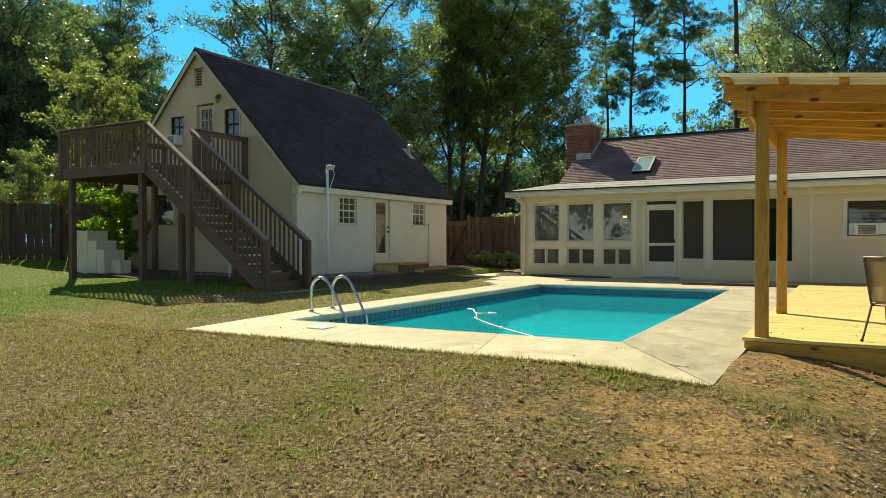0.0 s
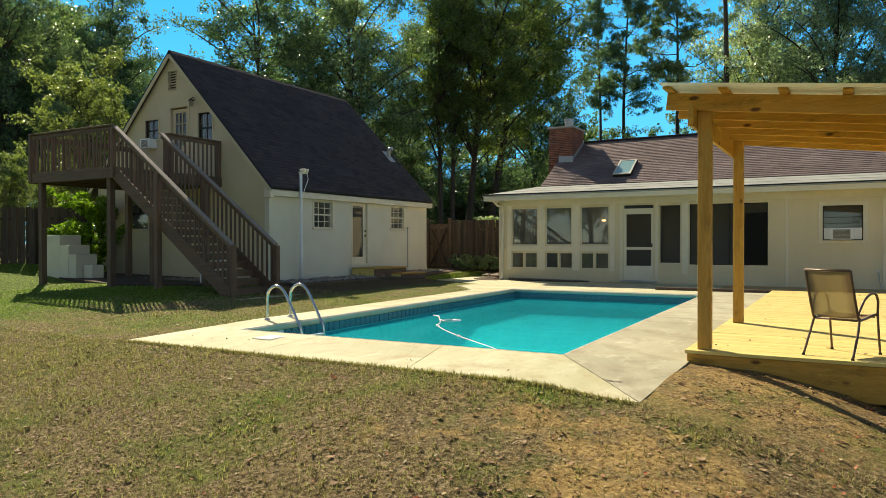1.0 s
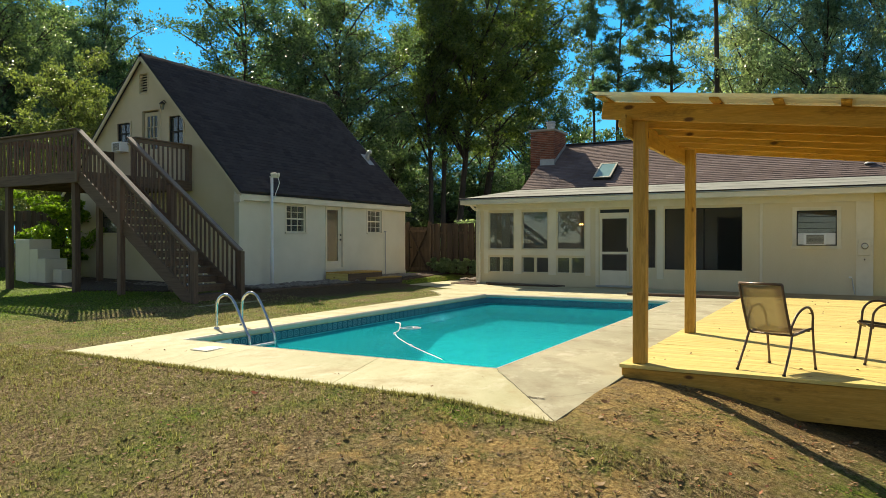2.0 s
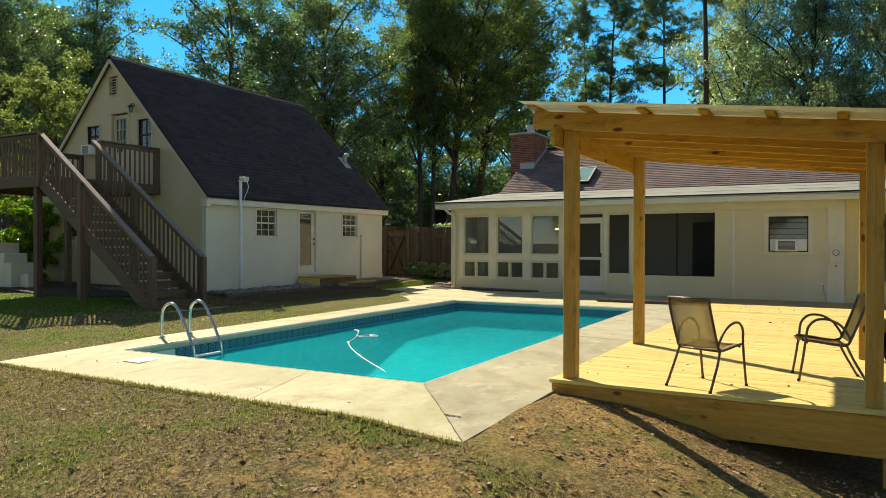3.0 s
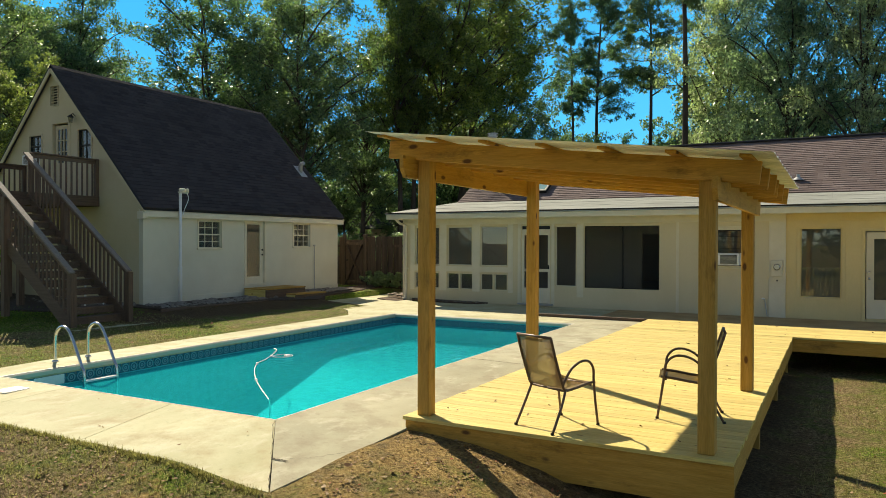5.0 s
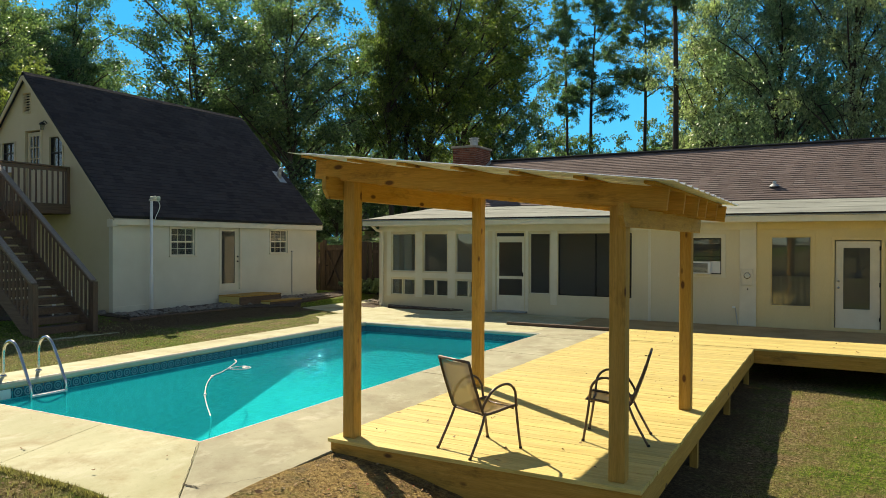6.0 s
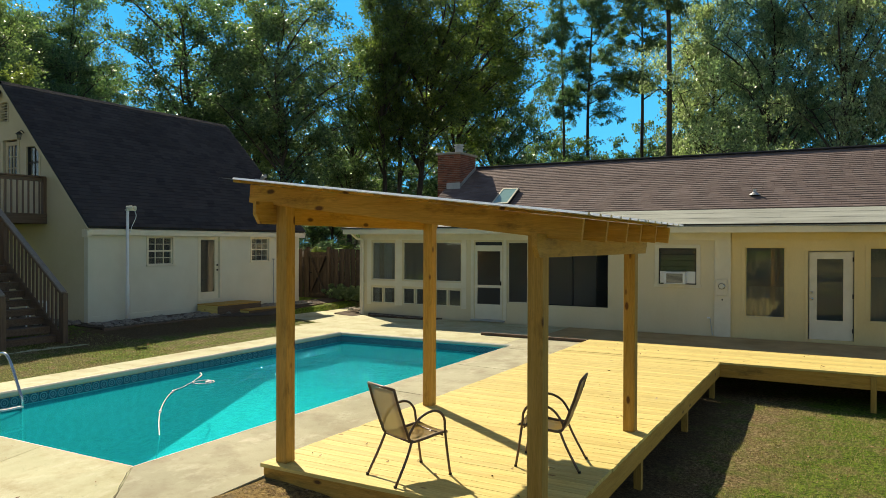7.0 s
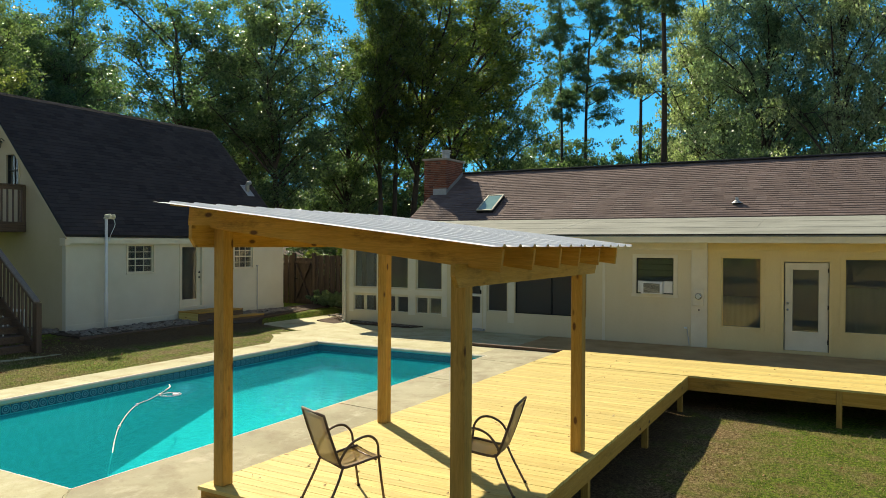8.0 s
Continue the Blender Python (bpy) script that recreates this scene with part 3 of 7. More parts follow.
def wall_bm(axis, u0, u1, z0, top, face, back, holes, splits=()):
    """A wall along x or y with openings through it: holes are (u0, u1, z0, z1); top is a number or a function of u."""
    roof = top if callable(top) else (lambda u: top)
    cuts = sorted({u0, u1, *splits, *[h[0] for h in holes], *[h[1] for h in holes]})
    bm = bmesh.new()
    for a, b in zip(cuts, cuts[1:]):
        mid = (a + b) / 2
        spans = sorted((h[2], h[3]) for h in holes if h[0] < mid < h[1])
        lo = z0
        runs = []
        for s, e in spans:
            if s > lo + 1e-4:
                runs.append((lo, s, s))
            lo = e
        runs.append((lo, roof(a), roof(b)))
        for zl, za, zb in runs:
            c = []
            for w in (face, back):
                for u, z in ((a, zl), (b, zl), (b, zb), (a, za)):
                    c.append(bm.verts.new((u, w, z) if axis == "x" else (w, u, z)))
            for q in ((0, 1, 2, 3), (7, 6, 5, 4), (0, 4, 5, 1), (1, 5, 6, 2), (2, 6, 7, 3), (3, 7, 4, 0)):
                bm.faces.new([c[i] for i in q])
    bmesh.ops.remove_doubles(bm, verts=bm.verts[:], dist=0.0005)
    bmesh.ops.recalc_face_normals(bm, faces=bm.faces[:])
    return bm


def on(axis, u0, u1, w0, w1, z0, z1, bevel=0.0):
    """A block on a wall: u along it, w across it."""
    return block(u0, u1, min(w0, w1), max(w0, w1), z0, z1, bevel) if axis == "x" else block(min(w0, w1), max(w0, w1), u0, u1, z0, z1, bevel)


# ---- ground ----
POOL = [Vector((0.0, 0.0)), Vector((-4.80, -0.05)), Vector((-4.95, 9.95)), Vector((-0.18, 10.02))]  # inner edge of the coping
WATER = -0.26


def smooth_step(a, b, x):
    t = max(0.0, min(1.0, (x - a) / (b - a)))
    return t * t * (3 - 2 * t)


def lay(x, y):
    """The height of the yard without its small unevenness."""
    z = -0.044 - (0.095 - 0.06 * smooth_step(-1.45, -0.3, y)) * smooth_step(0.0, 1.25, x) * (1 - smooth_step(2.0, 8.0, y))
    z -= 0.165 * max(0.0, min(-1.45 - y, 5.0))
    z -= 0.56 * smooth_step(1.3, 4.6, x) * (1 - smooth_step(11.0, 13.5, y)) * smooth_step(-9, -1.0, y)
    z += 0.22 * smooth_step(-5.4, -11.0, x) * smooth_step(-3.0, 4.0, y)
    z += 0.42 * smooth_step(-15.5, -20.5, x)
    z += 0.045 * smooth_step(10.0, 14.0, y)
    return z


def yard(x, y):
    z = lay(x, y)
    n = noise.noise(Vector((x * 0.9, y * 0.9, 0.3))) * 0.035 + noise.noise(Vector((x * 3.1, y * 3.1, 4.0))) * 0.014
    n += noise.noise(Vector((x * 9.0, y * 9.0, 7.0))) * 0.008
    near = -1.0 * min(0.0, max(-1.0, (y + 1.4) / 0.8)) if -5.6 < x < 1.3 and y < 0 else (0.25 if -6.2 < x < 1.6 and -1.6 < y < 11 else 1.0)
    return z + n * near


def paved(x, y):
    return (-5.45 < x < 1.16 and -1.3 < y < 14.0) or (-9.0 < x < 14 and 11.5 < y < 16)


def ground_sheet():
    def steps(lo, hi, fine):
        mid = list(np.arange(lo, hi + 1e-6, fine))
        out, d, lo_side, hi_side = fine, fine, [], []
        a, b = lo, hi
        while d < 900:
            d *= 1.45
            a, b = a - d, b + d
            lo_side.append(a)
            hi_side.append(b)
        return lo_side[::-1] + mid + hi_side
    xs, ys = steps(-22.0, 10.0, 0.16), steps(-6.0, 16.0, 0.16)
    verts, faces = [], []
    for y in ys:
        for x in xs:
            z = yard(x, y) if -60 < x < 60 and -60 < y < 60 else lay(max(-60, min(60, x)), max(-60, min(60, y)))
            if -5.2 < x < 0.25 and -0.3 < y < 10.25:
                z = -3.2
            elif paved(x, y):
                z = min(z, -0.16) - 0.06
            verts.append((x, y, z))
    w = len(xs)
    for j in range(len(ys) - 1):
        for i in range(w - 1):
            k = j * w + i
            faces.append((k, k + 1, k + w + 1, k + w))
    me = bpy.data.meshes.new("ground")
    me.from_pydata(verts, [], faces)
    me.materials.append(M["lawn"])
    for f in me.polygons:
        f.use_smooth = True
    return tagged(new("ground", me), "patchy autumn lawn with straw-coloured grass and bare soil", "lawn", kind="structure")


ground_sheet()


# ---- deep blue sky far beyond the woods ----
def sky_backdrop():
    m, nt, n, l, p = nodes_of("clear_sky")
    n.remove(p)
    em = n.new("ShaderNodeEmission")
    sep = n.new("ShaderNodeSeparateXYZ")
    l.new(coords(nt), sep.inputs[0])
    rise = n.new("ShaderNodeMapRange")
    rise.inputs[1].default_value, rise.inputs[2].default_value = 0.0, 1100.0
    l.new(sep.outputs[2], rise.inputs[0])
    l.new(ramp(nt, rise.outputs[0], [(0.0, (0.085, 0.50, 0.92)), (0.5, (0.032, 0.37, 0.88)), (1.0, (0.022, 0.30, 0.80))]), em.inputs[0])
    l.new(em.outputs[0], n["Material Output"].inputs[0])
    verts, faces = [], []
    for k in range(25):
        a = radians(-35 + 130 * k / 24)
        for z in (-40.0, 300.0, 700.0, 1100.0):
            verts.append((-1900 * math.sin(a), 1900 * math.cos(a), z))
    for k in range(24):
        for j in range(3):
            faces.append((k * 4 + j, k * 4 + 4 + j, k * 4 + 5 + j, k * 4 + 1 + j))
    me = bpy.data.meshes.new("backdrop")
    me.from_pydata(verts, [], faces)
    me.materials.append(m)
    return tagged(new("backdrop", me), "clear deep cyan-blue sky far beyond the woods", "sky", kind="structure")


sky_backdrop()


# ---- pool ----
def edge_point(a, b, t):
    return a + (b - a) * t


def pool_basin():
    """Vinyl-lined basin: deep end towards the lawn, shallow end towards the house."""
    pool = thing("swimming_pool", (-2.4, 5.0, -0.3), "in-ground pool with turquoise liner and blue tile band", "pool", kind="structure")
    bm = bmesh.new()
    n = 20
    floor = lambda t: -1.35 if t < 0.25 else (-1.35 + (t - 0.25) / 0.4 * 0.73 if t < 0.65 else -0.62)
    rows = []
    for i in range(n + 1):
        t = i / n
        l, r = edge_point(POOL[1], POOL[2], t), edge_point(POOL[0], POOL[3], t)
        z = floor(t)
        rows.append([bm.verts.new(c) for c in ((l.x, l.y, -0.04), (l.x, l.y, z + 0.15), (l.x + 0.15, l.y, z), (r.x - 0.15, r.y, z), (r.x, r.y, z + 0.15), (r.x, r.y, -0.04))])
    for a, b in zip(rows, rows[1:]):
        for k in range(5):
            bm.faces.new((a[k], a[k + 1], b[k + 1], b[k]))
    bm.faces.new(rows[0])
    bm.faces.new(rows[-1][::-1])
    bmesh.ops.recalc_face_normals(bm, faces=bm.faces[:])
    bmesh.ops.reverse_faces(bm, faces=bm.faces[:])
    part("basin", bm, M["liner"], pool, "turquoise vinyl liner")
    # white lip under the coping
    c = (POOL[0] + POOL[1] + POOL[2] + POOL[3]) / 4
    bm = bmesh.new()
    ring = []
    for off, z in ((0.0, -0.075), (-0.025, -0.07), (-0.03, -0.02), (0.0, 0.004), (0.022, 0.006)):
        row = []
        for p in POOL:
            sx, sy = (1 if p.x > c.x else -1), (1 if p.y > c.y else -1)
            row.append(bm.verts.new((p.x + sx * off, p.y + sy * off, z)))
        ring.append(row)
    for a, b in zip(ring, ring[1:]):
        for k in range(4):
            bm.faces.new((a[k], a[(k + 1) % 4], b[(k + 1) % 4], b[k]))
    bmesh.ops.recalc_face_normals(bm, faces=bm.faces[:])
    part("coping_lip", bm, M["lip"], pool, "white coping edge")
    return pool


pool = pool_basin()
bm = bmesh.new()
bm.faces.new([bm.verts.new((p.x, p.y, WATER)) for p in (POOL[1], POOL[0], POOL[3], POOL[2])])
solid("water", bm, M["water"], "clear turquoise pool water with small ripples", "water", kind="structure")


# ---- concrete apron, in slabs ----
def apron_z(x, y):
    out = max(0.0, -y) / 1.4
    right = max(0.0, min(1.0, x / 1.2))
    return 0.004 - 0.045 * out - 0.075 * right * max(0.0, 1 - max(0.0, y) / 5.0) - 0.02 * out * right


apron = thing("pool_apron", (-2.4, -0.7, 0), "pale sun-bleached concrete apron round the pool", "paving", kind="structure")
EDGE_Y, EDGE_XL, EDGE_XR = -1.38, -5.52, 1.2
G = 0.008
slabs = []
slabs.append([(EDGE_XL, EDGE_Y), (-3.35 - G, EDGE_Y - 0.01), (-3.35 - G, -0.035), (-4.80, -0.05), (-4.81, 0.9), (-5.56, 0.9)])
slabs.append([(-3.35, EDGE_Y - 0.01), (-1.15 - G, EDGE_Y - 0.02), (-1.5 - G, -0.016), (-3.35, -0.035)])
slabs.append([(-1.15, EDGE_Y - 0.02), (1.17 - G, EDGE_Y + 0.02), (0.0, 0.0), (-1.5, -0.016)])
slabs.append([(1.17, EDGE_Y + 0.03), (EDGE_XR + 0.02, 0.4), (EDGE_XR, 2.0 - G), (-0.036, 2.15 - G), (0.004, 0.0)])
for y0, y1 in ((2.0, 4.4), (4.4, 7.0), (7.0, 9.4), (9.4, 11.25)):
    l0, l1 = -0.018 * y0, -0.018 * y1
    s = [(EDGE_XR, y0), (EDGE_XR, y1 - G), (l1, y1 + 0.1 - G), (l0, y0 + 0.12)]
    if y1 > 11:
        s = [(EDGE_XR, y0), (EDGE_XR, y1), (-0.4, y1), (-0.4, 10.03), (-0.18, 10.03), (l0, y0 + 0.12)]
    slabs.append(s)
for y0, y1 in ((0.9, 3.6), (3.6, 6.6), (6.6, 9.0)):
    slabs.append([(-5.56 - 0.02 * y0, y0 + G), (-4.80 - 0.015 * y0, y0 + G), (-4.80 - 0.015 * y1, y1), (-5.56 - 0.02 * y1, y1)])
slabs.append([(-5.74, 9.0 + G), (-4.935, 9.0 + G), (-4.95, 9.95), (-3.0, 10.0), (-3.0, 13.9), (-7.0, 13.9), (-7.05, 13.3), (-8.0, 13.6), (-8.3, 16.4), (-9.6, 16.4), (-9.1, 12.4), (-8.4, 11.6), (-6.5, 10.0)])
slabs.append([(-3.0 + G, 10.0), (-0.4 - G, 10.02), (-0.4 - G, 11.25), (-0.2, 11.25), (-0.2, 13.9), (-3.0 + G, 13.9)])
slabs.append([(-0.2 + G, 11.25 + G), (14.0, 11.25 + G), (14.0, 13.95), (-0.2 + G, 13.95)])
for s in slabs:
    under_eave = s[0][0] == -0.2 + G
    part("slab", prism(s, lambda x, y: apron_z(x, y) - 0.14, apron_z), M["slab_shade" if under_eave else "worn_concrete" if min(p[0] for p in s) > -0.5 else "concrete"], apron, "dirty brown slab along the house, with warm bounce put into its colour" if under_eave else "")
part("joint", prism([(EDGE_XL + 0.03, EDGE_Y + 0.03), (1.12, EDGE_Y + 0.05), (0.0, 0.0), (-4.80, -0.05)], -0.3, lambda x, y: apron_z(x, y) - 0.02), M["joint"], apron, "dirt-filled joint")
part("joint", prism([(1.12, EDGE_Y + 0.05), (EDGE_XR - 0.02, 0.4), (EDGE_XR - 0.02, 11.2), (-0.19, 11.2), (0.0, 0.0)], -0.3, lambda x, y: apron_z(x, y) - 0.02), M["joint"], apron, "dirt-filled joint")


def crack(path, w, seed):
    """An irregular open crack with crumbled edges, lying on the slab."""
    r = random.Random(seed)
    bm = bmesh.new()
    rows = []
    n = 26
    for i in range(n + 1):
        f = i / n * (len(path) - 1)
        k = min(len(path) - 2, int(f))
        a, b = Vector(path[k]), Vector(path[k + 1])
        c = a.lerp(b, f - k)
        d = (b - a).normalized()
        s = Vector((-d.y, d.x))
        c += s * r.gauss(0, 0.006)
        hw = w * r.uniform(0.35, 1.3)
        rows.append([bm.verts.new((q.x, q.y, apron_z(q.x, q.y) + 0.003)) for q in (c - s * hw, c + s * hw)])
    for p, q in zip(rows, rows[1:]):
        bm.faces.new((p[0], p[1], q[1], q[0]))
    bmesh.ops.recalc_face_normals(bm, faces=bm.faces[:])
    return bm


part("crack", crack([(0.02, -0.05), (1.14, -1.33)], 0.0025, 1), M["joint"], apron, "crumbled open joint")
part("crack", crack([(0.72, -0.86), (0.98, -0.62), (1.2, -0.25)], 0.0022, 2), M["joint"], apron, "thin crack")
part("crack", crack([(0.70, -0.83), (0.86, -0.80)], 0.012, 3), M["joint"], apron, "chipped corner")


# ---- the main house ----
HY = 14.0          # front wall
HX0, HX1 = -7.25, 14.0
house = thing("house", (2.0, 17.0, 0), "single-storey cream house with brown shingle roof and screened porch", "house")
HOLES = [(-6.80, -5.93, 1.15, 2.33), (-5.63, -4.78, 1.15, 2.33), (-4.47, -3.59, 1.15, 2.33)]
for u in (-6.81, -5.63, -4.47):
    HOLES += [(u, u + 0.40, 0.41, 0.90), (u + 0.46, u + 0.87, 0.41, 0.90)]
DOOR_S = (-3.12, -2.24, 0.06, 2.34)
PANEL = (-2.07, -1.46, 0.60, 2.33)
BIG = (-1.21, 0.86, 0.58, 2.32)
ACW = (2.19, 3.12, 1.27, 2.19)
WB = (4.25, 5.14, 0.52, 2.23)
DOOR2 = (5.60, 6.60, 0.06, 2.16)
WR = (6.87, 7.90, 0.53, 2.23)
part("wall", wall_bm("x", HX0, 3.93, -0.1, 2.62, HY, HY + 0.14, HOLES + [DOOR_S, PANEL, BIG, ACW]), M["cream"], house, "cream painted front wall")
part("wall", wall_bm("x", 3.93, HX1, -0.1, 2.62, HY + 0.05, HY + 0.19, [WB, DOOR2, WR]), M["cream_bounce"], house, "cream painted front wall")
part("wall", wall_bm("y", HY + 0.14, 29.5, -0.1, 2.62, HX0, HX0 + 0.14, []), M["cream"], house, "cream painted end wall")
part("wall", wall_bm("x", HX0, HX1, -0.1, 2.62, 29.5, 29.64, []), M["cream"], house, "cream painted rear wall")
part("wall", wall_bm("y", HY + 0.19, 29.5, -0.1, 2.62, HX1 - 0.14, HX1, []), M["cream"], house, "cream painted end wall")
part("inner_floor", block(HX0 + 0.14, HX1 - 0.14, HY + 0.19, 29.5, -0.05, 0.03), M["interior"], house)
part("inner_ceiling", block(HX0 + 0.14, HX1 - 0.14, HY + 0.19, 29.5, 2.60, 2.66), M["interior"], house)
part("inner_wall", wall_bm("x", HX0 + 0.14, 1.2, 0.03, 2.6, HY + 1.9, HY + 2.0, [(-0.05, 0.95, 0.04, 2.12)]), M["interior"], house, "tan inner wall with a doorway")
part("inner_wall", wall_bm("y", HY + 0.2, HY + 1.9, 0.03, 2.6, 1.2, 1.3, []), M["interior"], house)
part("inner_wall", wall_bm("x", 1.3, HX1 - 0.15, 0.03, 2.6, HY + 4.2, HY + 4.3, []), M["interior"], house)

# trim boards on the front
def trim(u0, u1, z0, z1, proud=0.022, name="trim_board", base=HY):
    part(name, on("x", u0, u1, base - proud, base, z0, z1, 0.003), M["trim"], house)

trim(HX0 - 0.01, 3.93, 2.40, 2.62)
part("trim_board", on("x", 3.95, HX1, HY + 0.028, HY + 0.05, 2.40, 2.62, 0.003), M["cream_bounce"], house)
trim(HX0 - 0.01, HX0 + 0.14, -0.05, 2.40)
trim(1.30, 1.37, 0.0, 2.40, 0.015)
trim(3.55, 3.93, 0.0, 2.40, 0.015)
for a, b in ((-6.98, -6.82), (-5.90, -5.66), (-4.75, -4.50), (-3.56, -3.40)):
    trim(a, b, 0.35, 2.40, 0.012, "post_casing")
trim(-6.98, -3.40, 0.955, 1.11, 0.016, "mid_rail")
trim(-2.19, -2.10, 0.05, 2.40, 0.02, "post_casing")
trim(-3.24, -3.15, 0.05, 2.40, 0.02, "post_casing")
trim(-1.43, -1.24, 0.30, 2.40, 0.014, "post_casing")


def pane(parent, axis, u0, u1, z0, z1, w, material, name="pane", label=""):
    return part(name, on(axis, u0, u1, w, w + 0.006, z0, z1), material, parent, label)


def frame_bars(parent, axis, u0, u1, z0, z1, w0, w1, t, material, name="frame_bar"):
    part(name, on(axis, u0, u1, w0, w1, z1 - t, z1, 0.002), material, parent)
    part(name, on(axis, u0, u1, w0, w1, z0, z0 + t, 0.002), material, parent)
    part(name, on(axis, u0, u0 + t, w0, w1, z0 + t, z1 - t, 0.002), material, parent)
    part(name, on(axis, u1 - t, u1, w0, w1, z0 + t, z1 - t, 0.002), material, parent)


def house_window(u0, u1, z0, z1, material, label, t=0.02, depth=0.06, base=HY, name="window", bar=None):
    w = part(name, on("x", u0, u1, base + depth, base + depth + 0.006, z0, z1), material, house, label)
    frame_bars(w, "x", u0, u1, z0, z1, base + depth - 0.02, base + depth + 0.03, t, bar or M["trim"])
    return w


for h in HOLES:
    house_window(*h, M["greyed_glass"], "dim porch pane in a white frame", 0.018)
house_window(*PANEL, M["mesh"], "dark insect screen panel", 0.02)
house_window(BIG[0], -0.14, BIG[2], BIG[3], M["mesh"], "wide dark porch opening", 0.02, bar=M["dark_metal"])
house_window(-0.14, BIG[1], BIG[2], BIG[3], M["mesh"], "wide dark porch opening", 0.02, bar=M["dark_metal"])
# screen door
sd = part("screen_door", on("x", DOOR_S[0] + 0.02, DOOR_S[1] - 0.02, HY + 0.05, HY + 0.055, 0.1, 2.14), M["mesh"], house, "white screen door with dark mesh")
u0, u1 = DOOR_S[0], DOOR_S[1]
for a, b, c, d in ((u0, u0 + 0.07, 0.08, 2.16), (u1 - 0.07, u1, 0.08, 2.16), (u0 + 0.07, u1 - 0.07, 2.07, 2.16), (u0 + 0.07, u1 - 0.07, 1.0, 1.08), (u0 + 0.07, u1 - 0.07, 0.08, 0.52)):
    part("door_rail", on("x", a, b, HY + 0.02, HY + 0.06, c, d, 0.003), M["trim"], sd)
part("door_sill", on("x", u0 - 0.08, u1 + 0.1, HY - 0.14, HY + 0.05, 0.03, 0.075, 0.005), M["zinc"], house, "pale metal sill")
part("transom", on("x", u0, u1, HY + 0.05, HY + 0.056, 2.24, 2.34), M["screen"], house, "dark transom screen")
part("transom_rail", on("x", u0, u1, HY + 0.005, HY + 0.07, 2.16, 2.24), M["trim"], house)
part("door_handle", on("x", u1 - 0.055, u1 - 0.03, HY - 0.02, HY + 0.02, 1.08, 1.2, 0.004), M["dark_metal"], sd)
# window with an air conditioner
acw = part("window", on("x", ACW[0], ACW[1], HY + 0.055, HY + 0.061, 1.6, ACW[3]), M["dark_glass"], house, "dark sash window over an air conditioner")
frame_bars(acw, "x", *ACW[:2], ACW[2], ACW[3], HY + 0.02, HY + 0.09, 0.025, M["dark_metal"])
for z in (1.72, 1.88, 2.03):
    part("muntin", on("x", ACW[0] + 0.02, ACW[1] - 0.02, HY + 0.045, HY + 0.07, z - 0.006, z + 0.006), M["dark_metal"], acw)
part("side_panel", on("x", ACW[0] + 0.03, ACW[0] + 0.19, HY + 0.03, HY + 0.05, 1.30, 1.6), M["plastic"], acw, "white filler panel")
part("side_panel", on("x", 2.88, ACW[1] - 0.03, HY + 0.03, HY + 0.05, 1.30, 1.6), M["plastic"], acw, "white filler panel")
for a, b, c, d in ((ACW[0] - 0.1, ACW[1] + 0.1, 2.19, 2.28), (ACW[0] - 0.1, ACW[0], 1.27, 2.19), (ACW[1], ACW[1] + 0.1, 1.27, 2.19), (ACW[0] - 0.12, ACW[1] + 0.12, 1.19, 1.27)):
    part("casing", on("x", a, b, HY - 0.02, HY, c, d, 0.003), M["trim"], acw)
# tall windows and the glazed door under the eave
for r in (WB, WR):
    w = part("window", on("x", r[0], r[1], HY + 0.12, HY + 0.126, r[2], r[3]), M["glass"], house, "tall fixed window reflecting the yard")
    frame_bars(w, "x", r[0] - 0.08, r[1] + 0.08, r[2] - 0.08, r[3] + 0.08, HY + 0.034, HY + 0.05, 0.08, M["cream_bounce"], "casing")
    frame_bars(w, "x", r[0], r[1], r[2], r[3], HY + 0.09, HY + 0.15, 0.025, M["cream_bounce"])
door = part("door", wall_bm("x", 5.65, 6.55, 0.07, 2.12, HY + 0.09, HY + 0.13, [(5.81, 6.35, 0.52, 1.96)]), M["trim"], house, "white door with one tall glass light")
pane(door, "x", 5.81, 6.35, 0.52, 1.96, HY + 0.11, M["glass"])
frame_bars(door, "x", 5.77, 6.39, 0.48, 2.00, HY + 0.075, HY + 0.09, 0.04, M["trim"], "glass_bead")
frame_bars(door, "x", 5.56, 6.64, 0.0, 2.21, HY + 0.03, HY + 0.05, 0.07, M["cream_bounce"], "casing")
for z in (1.02, 1.17):
    bm = bmesh.new()
    bmesh.ops.create_uvsphere(bm, u_segments=12, v_segments=8, radius=0.03, matrix=Matrix.Translation((5.71, HY + 0.06, z)))
    part("door_knob", bm, M["steel"], door, "steel knob", True)
for z in (0.3, 1.1, 1.95):
    part("hinge", on("x", 6.535, 6.56, HY + 0.07, HY + 0.09, z - 0.05, z + 0.05), M["dark_metal"], door)

# roofs
EAVE_Y, EAVE_Z, BREAK_Y, BREAK_Z, RIDGE_Y, RIDGE_Z = 13.5, 2.77, 18.25, 3.36, 21.7, 5.43


def roof_slope(x0, x1, ya, za, yb, zb, thick, name, material, label):
    bm = bmesh.new()
    q = [(x0, ya, za), (x1, ya, za), (x1, yb, zb), (x0, yb, zb)]
    t = [bm.verts.new(c) for c in q]
    b = [bm.verts.new((x, y, z - thick)) for x, y, z in q]
    bm.faces.new(t)
    bm.faces.new(b[::-1])
    for i in range(4):
        j = (i + 1) % 4
        bm.faces.new((b[i], b[j], t[j], t[i]))
    bmesh.ops.recalc_face_normals(bm, faces=bm.faces[:])
    return part(name, bm, material, house, label)


